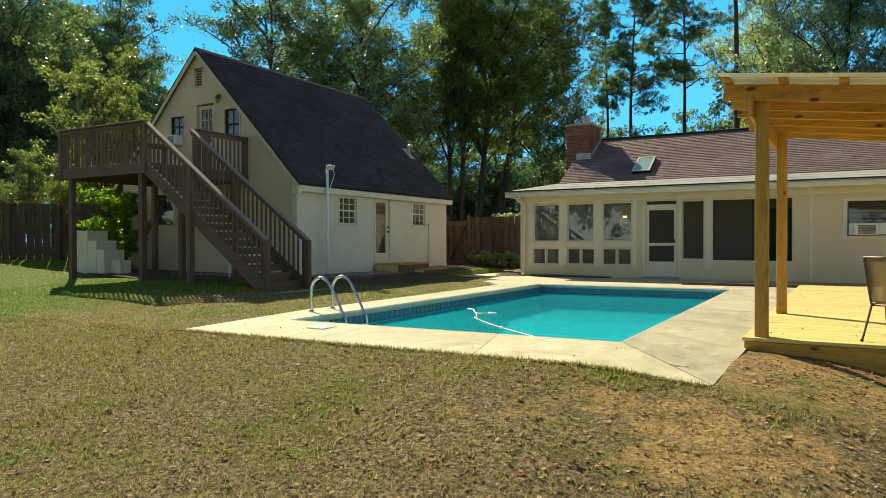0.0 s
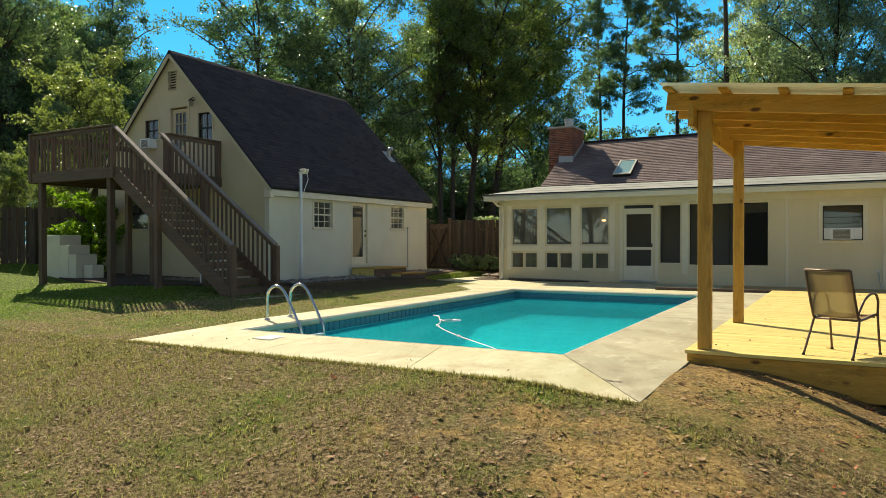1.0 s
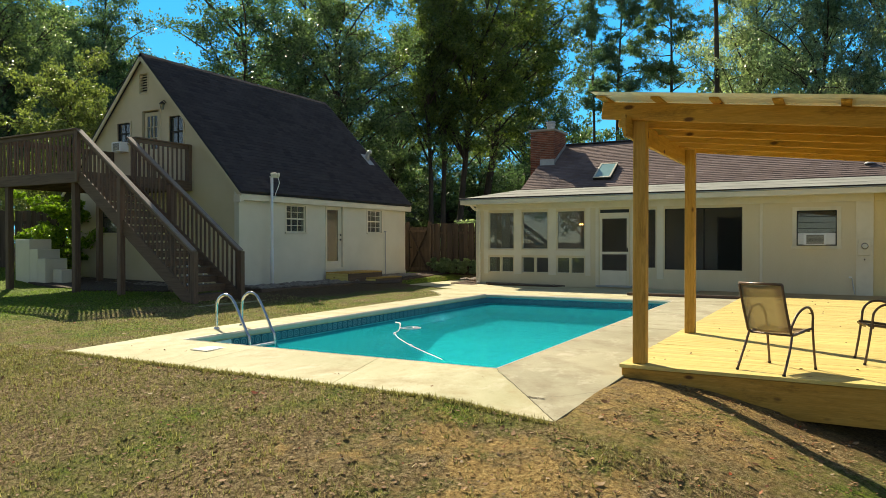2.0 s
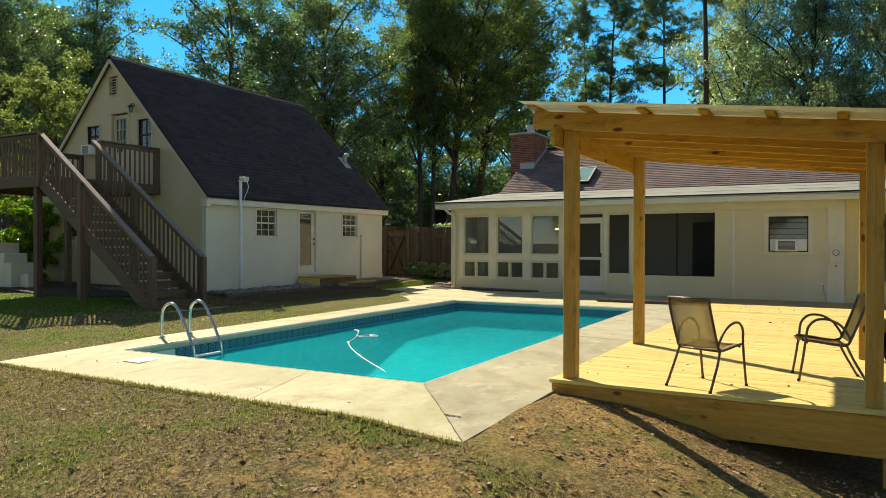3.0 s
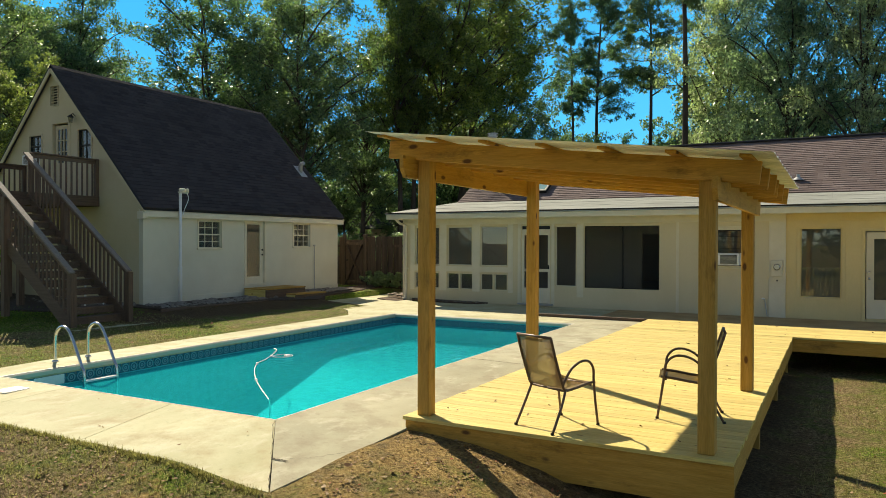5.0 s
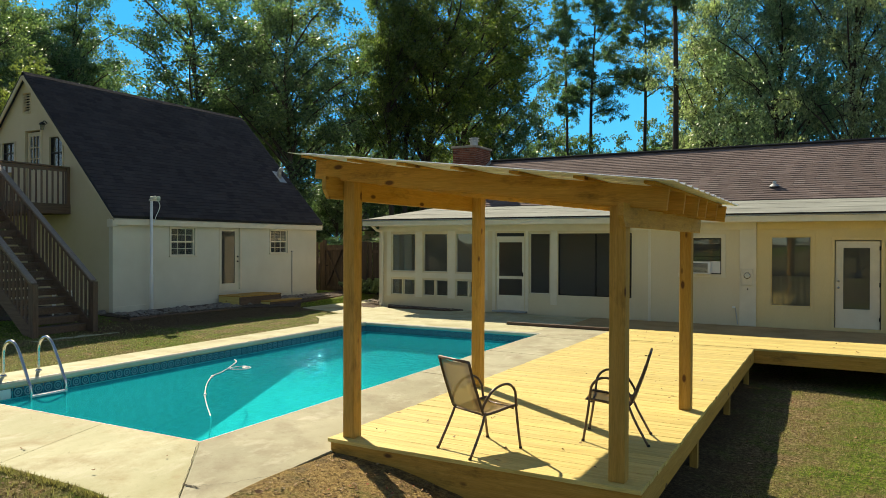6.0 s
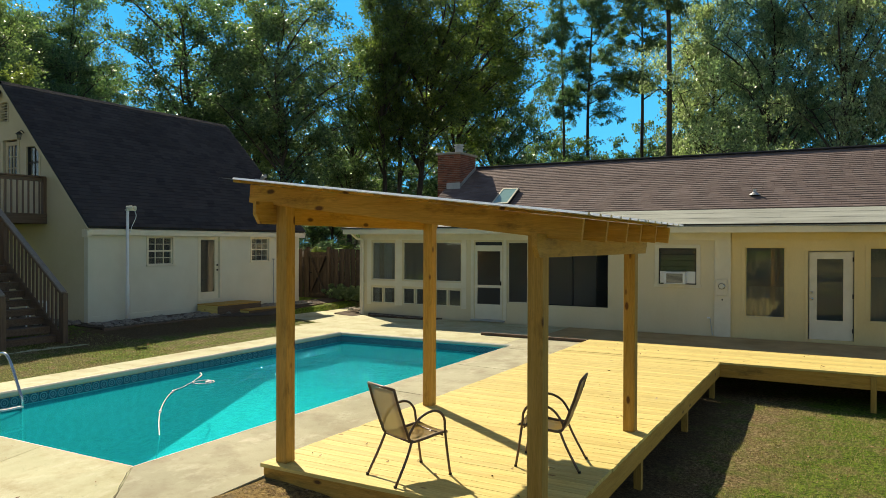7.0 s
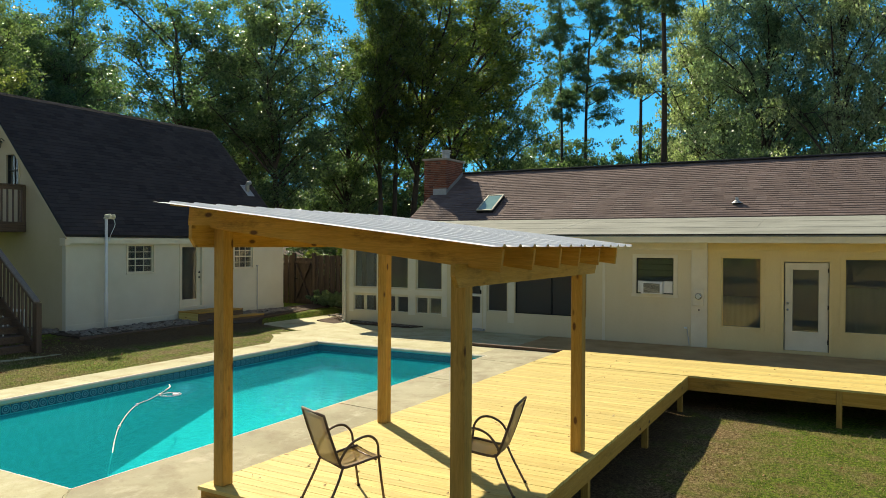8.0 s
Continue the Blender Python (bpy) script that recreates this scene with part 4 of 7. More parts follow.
RX0 = -7.5
low_roof = roof_slope(-7.62, HX1 + 0.3, EAVE_Y, EAVE_Z, BREAK_Y + 0.2, BREAK_Z + 0.025, 0.05, "porch_roof", M["roll_roof"], "low grey rolled-roofing slope")
roof = roof_slope(RX0, HX1 + 0.3, BREAK_Y, BREAK_Z, RIDGE_Y, RIDGE_Z, 0.06, "roof", M["brown_shingle"], "brown asphalt shingle slope")
roof_slope(RX0, HX1 + 0.3, 29.9, 2.6, RIDGE_Y, RIDGE_Z - 0.002, 0.06, "roof", M["brown_shingle"], "brown asphalt shingle slope")
for x in (RX0 + 0.1, HX1 + 0.1):
    bm = bmesh.new()
    for xx in (x, x + 0.1):
        f = [bm.verts.new((xx, y, z)) for y, z in ((BREAK_Y - 3.5, 2.6), (BREAK_Y, BREAK_Z - 0.07), (RIDGE_Y, RIDGE_Z - 0.07), (29.5, 2.6))]
        bm.faces.new(f)
    part("gable", bm, M["cream"], house)
part("ridge_cap", beam((RX0 - 0.02, RIDGE_Y, RIDGE_Z + 0.02), (HX1 + 0.3, RIDGE_Y, RIDGE_Z + 0.02), 0.28, 0.05, 0.012), M["dark_shingle"], house, "dark ridge cap")
part("fascia", block(-7.6, HX1 + 0.3, EAVE_Y + 0.02, EAVE_Y + 0.05, 2.575, 2.72, 0.004), M["trim"], house, "white fascia")
part("drip_edge", block(-7.63, HX1 + 0.3, EAVE_Y - 0.012, EAVE_Y + 0.015, 2.725, 2.75, 0.004), M["zinc"], house)
part("roof_edge", block(-7.63, HX1 + 0.3, EAVE_Y - 0.02, EAVE_Y + 0.012, 2.754, 2.79, 0.006), M["dark_metal"], house, "dark worn roofing edge")
part("soffit", block(-7.6, HX1 + 0.3, EAVE_Y + 0.05, HY, 2.60, 2.62), M["trim"], house)
part("fascia", block(-7.62, -7.59, EAVE_Y + 0.05, 18.3, 2.58, 2.72), M["trim"], house, "white fascia")

# skylight
skl = part("skylight", block(0, 0.66, 0, 1.2, 0, 0.11, 0.01), M["dark_metal"], house, "skylight with dark kerb and pale frame")
slope = math.atan2(RIDGE_Z - BREAK_Z, RIDGE_Y - BREAK_Y)
mroof = Matrix.Translation((-4.80, 18.72, BREAK_Z + (18.72 - BREAK_Y) * math.tan(slope))) @ Matrix.Rotation(slope, 4, "X")
skl.data.transform(Matrix.Translation(-origin_of(house)) @ mroof @ Matrix.Translation(origin_of(house)))
bm = block(0.06, 0.60, 0.06, 1.14, 0.112, 0.122)
bm.transform(mroof)
part("pane", bm, M["acrylic"], skl, "pale acrylic pane")
for a, b, c, d in ((0, 0.66, 0, 0.06), (0, 0.66, 1.14, 1.2), (0, 0.06, 0.06, 1.14), (0.60, 0.66, 0.06, 1.14)):
    bm = block(a, b, c, d, 0.105, 0.135, 0.003)
    bm.transform(mroof)
    part("frame_bar", bm, M["lip"], skl)
# vent pipe
bm = bmesh.new()
zv = BREAK_Z + (19.0 - BREAK_Y) * math.tan(slope)
bmesh.ops.create_cone(bm, cap_ends=True, segments=16, radius1=0.17, radius2=0.06, depth=0.09, matrix=Matrix.Translation((3.98, 19.0, zv + 0.05)))
bmesh.ops.create_cone(bm, cap_ends=True, segments=16, radius1=0.055, radius2=0.05, depth=0.1, matrix=Matrix.Translation((3.98, 19.0, zv + 0.13)))
part("roof_vent", bm, M["zinc"], house, "small metal plumbing vent")

# chimney
CX0, CX1, CY0, CY1, CZ = -7.85, -6.85, 20.1, 21.5, 5.92
chim = part("chimney", block(CX0 + 0.012, CX1 - 0.012, CY0 + 0.012, CY1 - 0.012, 0, CZ - 0.08), M["mortar"], house, "red brick chimney")
part("cap", block(CX0 - 0.06, CX1 + 0.06, CY0 - 0.06, CY1 + 0.06, CZ - 0.08, CZ, 0.01), M["mortar"], chim)
bm = bmesh.new()
for r, z0, z1 in ((0.16, 0, 0.24), (0.21, 0.24, 0.27), (0.15, 0.27, 0.34), (0.21, 0.34, 0.37)):
    bmesh.ops.create_cone(bm, cap_ends=True, segments=18, radius1=r, radius2=r, depth=z1 - z0, matrix=Matrix.Translation((-7.2, 20.7, CZ + (z0 + z1) / 2)))
part("flue", bm, M["zinc"], chim, "round metal flue cap")
zc = BREAK_Z + (CY0 - BREAK_Y) * math.tan(slope)
part("flashing", block(CX0 + 0.42, CX1 + 0.03, CY0 - 0.03, CY0 + 0.01, zc - 0.05, zc + 0.24, 0.004), M["zinc"], chim, "bright metal flashing")
part("flashing", beam((CX1 + 0.012, CY0, zc + 0.10), (CX1 + 0.012, CY1, zc + 0.10 + (CY1 - CY0) * math.tan(slope)), 0.02, 0.13), M["zinc"], chim, "bright metal flashing")


# ---- the garage with rooms above ----
GX, GXL, GY, GY1 = -10.63, -17.8, 6.77, 14.95
AX, AZ = -14.37, 6.82      # apex of the roof
EAVX, EAVZ = -10.43, 2.72
SL = (AZ - EAVZ) / (EAVX - AX)
garage = thing("garage", (-14.2, 10.8, 0), "white two-storey garage with steep charcoal shingle roof", "house")
rake = lambda u: AZ - 0.12 - SL * abs(u - AX)
GW = [(8.60, 9.44, 1.66, 2.44), (12.60, 13.42, 1.69, 2.45)]
GD = (10.38, 11.27, 0.52, 2.54)
part("wall", wall_bm("y", GY, GY1, -0.1, rake(GX) - 0.02, GX, GX - 0.16, GW + [GD]), M["white"], garage, "white painted block wall")
UW = [(-15.55, -14.97, 4.28, 4.88), (-13.30, -12.73, 4.05, 4.91), (-16.35, -15.45, 1.66, 2.57)]
UD = (-14.43, -13.72, 3.12, 5.15)
VENT = (-14.54, -14.2, 5.68, 6.23)
part("wall", wall_bm("x", GXL, GX - 0.16, -0.1, rake, GY, GY + 0.16, UW + [UD, VENT], (AX,)), M["gable"], garage, "cream stucco gable wall")
part("wall", wall_bm("x", GXL, GX - 0.16, -0.1, rake, GY1, GY1 - 0.16, [], (AX,)), M["gable"], garage, "cream stucco gable wall")
part("wall", wall_bm("y", GY + 0.16, GY1 - 0.16, -0.1, rake(GXL), GXL, GXL + 0.16, []), M["gable"], garage)
part("inner_floor", block(GXL + 0.16, GX - 0.16, GY + 0.16, GY1 - 0.16, 0.3, 0.5), M["interior"], garage)
part("inner_floor", block(GXL + 0.16, GX - 0.16, GY + 0.16, GY1 - 0.16, 2.75, 3.05), M["interior"], garage)
part("plinth", block(GX - 0.01, GX + 0.025, GY - 0.02, GY1, -0.1, 0.36, 0.006), M["white"], garage, "projecting white plinth")
part("corner_board", block(GX - 0.02, GX + 0.02, GY - 0.02, GY + 0.1, 0.36, 2.5, 0.003), M["white"], garage)


def garage_slope(side):
    o = 0.12
    x1 = EAVX if side > 0 else 2 * AX - EAVX
    bm = bmesh.new()
    q = [(AX, GY - o, AZ), (x1, GY - o, EAVZ), (x1, GY1 + o, EAVZ), (AX, GY1 + o, AZ)]
    nrm = Vector((SL * side, 0, 1)).normalized() * 0.09
    t = [bm.verts.new(c) for c in q]
    b = [bm.verts.new(Vector(c) - nrm) for c in q]
    bm.faces.new(t)
    bm.faces.new(b[::-1])
    for i in range(4):
        j = (i + 1) % 4
        bm.faces.new((b[i], b[j], t[j], t[i]))
    bmesh.ops.recalc_face_normals(bm, faces=bm.faces[:])
    return part("roof", bm, M["dark_shingle"], garage, "charcoal shingle slope")


groof = garage_slope(1)
garage_slope(-1)
for side in (1, -1):
    x1 = EAVX if side > 0 else 2 * AX - EAVX
    for y in (GY - 0.12, GY1 + 0.12):
        part("barge_board", beam((AX, y, AZ - 0.15), (x1 - 0.02 * side, y, EAVZ - 0.14), 0.03, 0.10, 0.003), M["gable"], garage, "cream barge board")
part("fascia", block(EAVX - 0.05, EAVX - 0.02, GY - 0.12, GY1 + 0.12, EAVZ - 0.24, EAVZ - 0.08, 0.003), M["trim"], garage, "white fascia")
part("soffit", block(GX, EAVX - 0.05, GY - 0.12, GY1 + 0.12, EAVZ - 0.24, EAVZ - 0.22), M["trim"], garage)
part("eave_return", block(GX - 0.05, EAVX - 0.014, GY - 0.145, GY, EAVZ - 0.3, EAVZ - 0.105, 0.01), M["trim"], garage)


def grid_window(axis, u0, u1, z0, z1, face, into, cols, rows_up, rows_low, parent, label, bar, w=0.03, low_plain=False):
    """A double-hung sash window with muntins; into is the sign of the way in."""
    g = part("window", on(axis, u0, u1, face + into * 0.07, face + into * 0.076, z0, z1), M["greyed_glass"], parent, label)
    f0, f1 = face + into * 0.03, face + into * 0.10
    frame_bars(g, axis, u0, u1, z0, z1, min(f0, f1), max(f0, f1), w, bar)
    zm = (z0 + z1) / 2
    part("meeting_rail", on(axis, u0 + w, u1 - w, f0, face + into * 0.09, zm - 0.02, zm + 0.02), bar, g)
    a, b = face + into * 0.055, face + into * 0.085
    for k in range(1, cols):
        u = u0 + (u1 - u0) * k / cols
        part("muntin", on(axis, u - 0.008, u + 0.008, a, b, zm if low_plain else z0 + w, z1 - w), bar, g)
    for k in range(1, rows_up):
        z = zm + (z1 - zm) * k / rows_up
        part("muntin", on(axis, u0 + w, u1 - w, a, b, z - 0.008, z + 0.008), bar, g)
    if not low_plain:
        for k in range(1, rows_low):
            z = z0 + (zm - z0) * k / rows_low
            part("muntin", on(axis, u0 + w, u1 - w, a, b, z - 0.008, z + 0.008), bar, g)
    c0 = face - into * 0.02
    for p in ((u0 - 0.06, u1 + 0.06, z1, z1 + 0.05), (u0 - 0.06, u0, z0, z1), (u1, u1 + 0.06, z0, z1)):
        part("casing", on(axis, p[0], p[1], c0, face, p[2], p[3], 0.003), bar if bar is not M["dark_metal"] else M["gable"], g)
    part("sill", on(axis, u0 - 0.07, u1 + 0.07, face - into * 0.05, face, z0 - 0.04, z0, 0.004), bar if bar is not M["dark_metal"] else M["gable"], g)
    return g


for h in GW:
    grid_window("y", *h, GX, -1, 3, 2, 2, garage, "white six-over-six sash window", M["trim"])
grid_window("x", *UW[0], GY, 1, 2, 1, 1, garage, "small dark sash window", M["dark_metal"], 0.02)
grid_window("x", *UW[1], GY, 1, 2, 1, 1, garage, "small dark sash window", M["dark_metal"], 0.02)
grid_window("x", *UW[2], GY, 1, 2, 2, 1, garage, "dark lower sash window", M["dark_metal"], 0.02, True)
gd = part("door", wall_bm("y", GD[0] + 0.05, GD[1] - 0.05, GD[2] + 0.02, GD[3] - 0.05, GX - 0.05, GX - 0.09, [(GD[0] + 0.14, GD[1] - 0.2, 0.78, 2.38)]), M["trim"], garage, "white door with a tall glass light")
pane(gd, "y", GD[0] + 0.14, GD[1] - 0.2, 0.78, 2.38, GX - 0.07, M["dark_glass"])
frame_bars(gd, "y", GD[0] - 0.02, GD[1] + 0.02, GD[2] - 0.02, GD[3] + 0.05, GX - 0.05, GX + 0.02, 0.07, M["trim"], "casing")
for z in (1.45, 1.6):
    bm = bmesh.new()
    bmesh.ops.create_uvsphere(bm, u_segments=10, v_segments=8, radius=0.03, matrix=Matrix.Translation((GX - 0.02, GD[1] - 0.12, z)))
    part("door_knob", bm, M["dark_metal"], gd, "dark knob", True)
part("inner_door", block(GX - 0.20, GX - 0.16, GD[0] + 0.10, GD[0] + 0.20, 0.55, 2.30, 0.006), M["plastic"], gd, "white inner door standing ajar")
# added dark panel: puts the unlit room's darkness behind the door glass
part("inner_wall", block(GX - 1.6, GX - 1.5, 9.0, 14.7, 0.5, 2.75), M["dark_metal"], garage, "dark panel standing in for the unlit room")
ud = part("door", wall_bm("x", UD[0] + 0.04, UD[1] - 0.04, UD[2], UD[3] - 0.04, GY + 0.05, GY + 0.09, [(UD[0] + 0.14, UD[1] - 0.14, 4.05, 5.0)]), M["gable"], garage, "cream door with a nine-pane light")
pane(ud, "x", UD[0] + 0.14, UD[1] - 0.14, 4.05, 5.0, GY + 0.07, M["dark_glass"])
for k in (1, 2):
    u = UD[0] + 0.14 + (UD[1] - UD[0] - 0.28) * k / 3
    part("muntin", on("x", u - 0.012, u + 0.012, GY + 0.045, GY + 0.08, 4.05, 5.0), M["gable"], ud)
    z = 4.05 + 0.95 * k / 3
    part("muntin", on("x", UD[0] + 0.14, UD[1] - 0.14, GY + 0.045, GY + 0.08, z - 0.012, z + 0.012), M["gable"], ud)
frame_bars(ud, "x", UD[0] - 0.08, UD[1] + 0.08, UD[2] - 0.08, UD[3] + 0.08, GY - 0.02, GY, 0.08, M["gable"], "casing")
gv = part("gable_vent", on("x", VENT[0], VENT[1], GY + 0.10, GY + 0.12, VENT[2], VENT[3]), M["dark_metal"], garage, "louvred gable vent")
frame_bars(gv, "x", VENT[0] - 0.03, VENT[1] + 0.03, VENT[2] - 0.03, VENT[3] + 0.03, GY - 0.02, GY, 0.03, M["gable"])
for k in range(7):
    z = VENT[2] + 0.04 + k * 0.075
    bm = block(VENT[0] + 0.005, VENT[1] - 0.005, GY + 0.0, GY + 0.09, z, z + 0.012, 0.0, Matrix.Rotation(radians(35), 4, "X"))
    part("slat", bm, M["gable"], gv)

# vent hood near the far rake
zv = AZ - SL * (-12.05 - AX)
gvp = part("roof_vent", tube_of([(-12.05, 14.6, zv - 0.05), (-12.05, 14.6, zv + 0.2), (-12.0, 14.6, zv + 0.28), (-11.9, 14.6, zv + 0.3)], 0.075, 12), M["zinc"], garage, "grey metal vent hood", True)
part("flashing", beam((-12.25, 14.6, zv + 0.215), (-11.85, 14.6, zv - 0.195), 0.34, 0.02), M["zinc"], garage)


# ---- new timber deck ----
DX0, DX1, DY0, DY1, DY2, DZ = 1.2, 4.32, 0.60, 9.52, 11.40, 0.06
DEND = 12.5
deck = thing("deck", (2.8, 5.0, -0.4), "new yellow pine deck with open boards, L-shaped", "deck")
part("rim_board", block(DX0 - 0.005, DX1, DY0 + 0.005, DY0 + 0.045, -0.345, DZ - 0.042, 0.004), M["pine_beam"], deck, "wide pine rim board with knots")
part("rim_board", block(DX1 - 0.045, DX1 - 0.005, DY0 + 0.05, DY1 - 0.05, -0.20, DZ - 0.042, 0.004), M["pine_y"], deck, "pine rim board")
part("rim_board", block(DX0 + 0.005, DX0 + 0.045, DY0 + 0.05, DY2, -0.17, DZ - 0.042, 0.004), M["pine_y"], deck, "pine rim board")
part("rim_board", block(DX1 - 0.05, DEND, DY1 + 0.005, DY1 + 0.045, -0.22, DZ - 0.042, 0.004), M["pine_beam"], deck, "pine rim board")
for x in (1.9, 2.6, 3.3):
    part("joist", block(x - 0.02, x + 0.02, DY0 + 0.05, DY2, -0.17, DZ - 0.042), M["pine_y"], deck)
for k in range(16):
    x = 4.9 + k * 0.5
    part("joist", block(x - 0.02, x + 0.02, DY1 + 0.05, DY2, -0.17, DZ - 0.042), M["pine_y"], deck)
for x, y in ((4.20, 0.74), (4.20, 3.70), (4.20, 6.6), (4.20, 9.3), (2.75, 0.74), (6.8, 9.55), (9.4, 9.55)):
    part("support_post", block(x - 0.045, x + 0.045, y - 0.045, y + 0.045, yard(x, y) - 0.1, DZ - 0.05, 0.004), M["pine_z"], deck, "short pine post under the deck")
rng = random.Random(4)
BOARD = 0.1445


def board_mesh(length, seed):
    r = random.Random(seed)
    bm = bmesh.new()
    n = 6
    rows = []
    for i in range(n + 1):
        x = length * i / n
        w, z = r.uniform(-0.0012, 0.0012), r.uniform(-0.0015, 0.0015)
        rows.append([bm.verts.new(c) for c in ((x, 0.0005, -0.036), (x, 0.0005 + w, z - 0.0025), (x, 0.003 + w, z), (x, BOARD - 0.003 + w, z), (x, BOARD - 0.0005 + w, z - 0.0025), (x, BOARD - 0.0005, -0.036))])
    for a, b in zip(rows, rows[1:]):
        for k in range(5):
            bm.faces.new((a[k], b[k], b[k + 1], a[k + 1]))
    bm.faces.new(rows[0][::1])
    bm.faces.new(rows[-1][::-1])
    bmesh.ops.recalc_face_normals(bm, faces=bm.faces[:])
    return mesh_of("board", bm, M["pine_x"])


short = [board_mesh(DX1 - DX0 + 0.02, s) for s in range(5)]
LONG = (3.6, 4.8, 6.0)
long_a = [board_mesh(w, 10 + k) for k, w in enumerate(LONG)]
long_b = [board_mesh(DEND - DX0 - w, 20 + k) for k, w in enumerate(LONG)]
y = DY0 - 0.02
while y < DY1 - 0.12:
    piece("board", short[rng.randrange(5)], deck, Matrix.Translation((DX0 - 0.02 + rng.uniform(-0.006, 0.006), y, DZ + rng.uniform(-0.001, 0.001))))
    y += 0.1455
y = DY1 - 0.02
while y < DY2 - 0.1:
    k = rng.randrange(3)
    piece("board", long_a[k], deck, Matrix.Translation((DX0 - 0.02, y, DZ)))
    piece("board", long_b[k], deck, Matrix.Translation((DX0 - 0.018 + LONG[k], y, DZ)))
    y += 0.1455

# ---- shade roof on the deck ----
pergola = thing("shade_pergola", (2.7, 2.2, DZ), "new yellow pine shade structure with a corrugated metal roof", "pergola")
DROP = -0.114
P = 0.068
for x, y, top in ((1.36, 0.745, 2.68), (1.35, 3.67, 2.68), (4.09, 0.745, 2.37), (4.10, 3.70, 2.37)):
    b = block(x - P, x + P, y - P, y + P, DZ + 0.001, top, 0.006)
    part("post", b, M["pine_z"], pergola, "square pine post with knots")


def chamfered(x0, x1, y0, y1, z0, z1, cut=0.09):
    """A beam along y whose lower corners are cut off at the ends."""
    bm = bmesh.new()
    prof = [(y0, z1), (y0, z0 + cut), (y0 + cut * 0.7, z0), (y1 - cut * 0.7, z0), (y1, z0 + cut), (y1, z1)]
    a = [bm.verts.new((x0, y, z)) for y, z in prof]
    b = [bm.verts.new((x1, y, z)) for y, z in prof]
    bm.faces.new(a)
    bm.faces.new(b[::-1])
    for i in range(6):
        j = (i + 1) % 6
        bm.faces.new((a[i], a[j], b[j], b[i]))
    bmesh.ops.recalc_face_normals(bm, faces=bm.faces[:])
    return bm


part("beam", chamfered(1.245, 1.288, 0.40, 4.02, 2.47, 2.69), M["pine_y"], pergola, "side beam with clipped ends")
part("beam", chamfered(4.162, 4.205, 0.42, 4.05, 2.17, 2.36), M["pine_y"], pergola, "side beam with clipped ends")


def raf_z(x):
    return 2.885 + DROP * (x - 0.97)


for k in range(6):
    y = 0.655 + k * 0.626
    x0, x1 = 0.97 + 0.01 * (k % 2), 4.50 + 0.012 * (k % 3)
    bm = beam((x0, y, raf_z(x0) - 0.095), (x1, y, raf_z(x1) - 0.095), 0.04, 0.185, 0.004)
    part("rafter", bm, M["pine_beam"], pergola, "pine rafter")
for k in range(7):
    x = 1.02 + k * 0.565
    z = raf_z(x) + 0.014
    bm = block(x - 0.045, x + 0.045, 0.40, 4.0, z - 0.012, z + 0.012, 0.002, Matrix.Rotation(-math.atan(DROP), 4, "Y"))
    part("purlin", bm, M["pine_y"], pergola, "flat pine purlin")


def metal_sheet(y0, y1):
    """Ribbed roofing: ribs run down the slope."""
    prof = []
    y = y0
    while y < y1 - 0.01:
        prof += [(y, 0), (y + 0.19, 0), (y + 0.212, 0.020), (y + 0.243, 0.020), (y + 0.265, 0)]
        y += 0.30
    prof.append((y1, 0))
    bm = bmesh.new()
    lo, hi = [], []
    for t in (0.0, 0.0015):
        for x, store in ((0.97, lo), (4.62, hi)):
            store.append([bm.verts.new((x, py, raf_z(x) + 0.029 + pz + t)) for py, pz in prof])
    for t in (0, 1):
        for i in range(len(prof) - 1):
            bm.faces.new((lo[t][i], hi[t][i], hi[t][i + 1], lo[t][i + 1]))
    bmesh.ops.recalc_face_normals(bm, faces=bm.faces[:])
    return bm


part("roof_sheet", metal_sheet(0.20, 2.10), M["roof_sheet"], pergola, "ribbed galvanised roofing sheet")
part("roof_sheet", metal_sheet(2.103, 4.10), M["roof_sheet"], pergola, "ribbed galvanised roofing sheet")


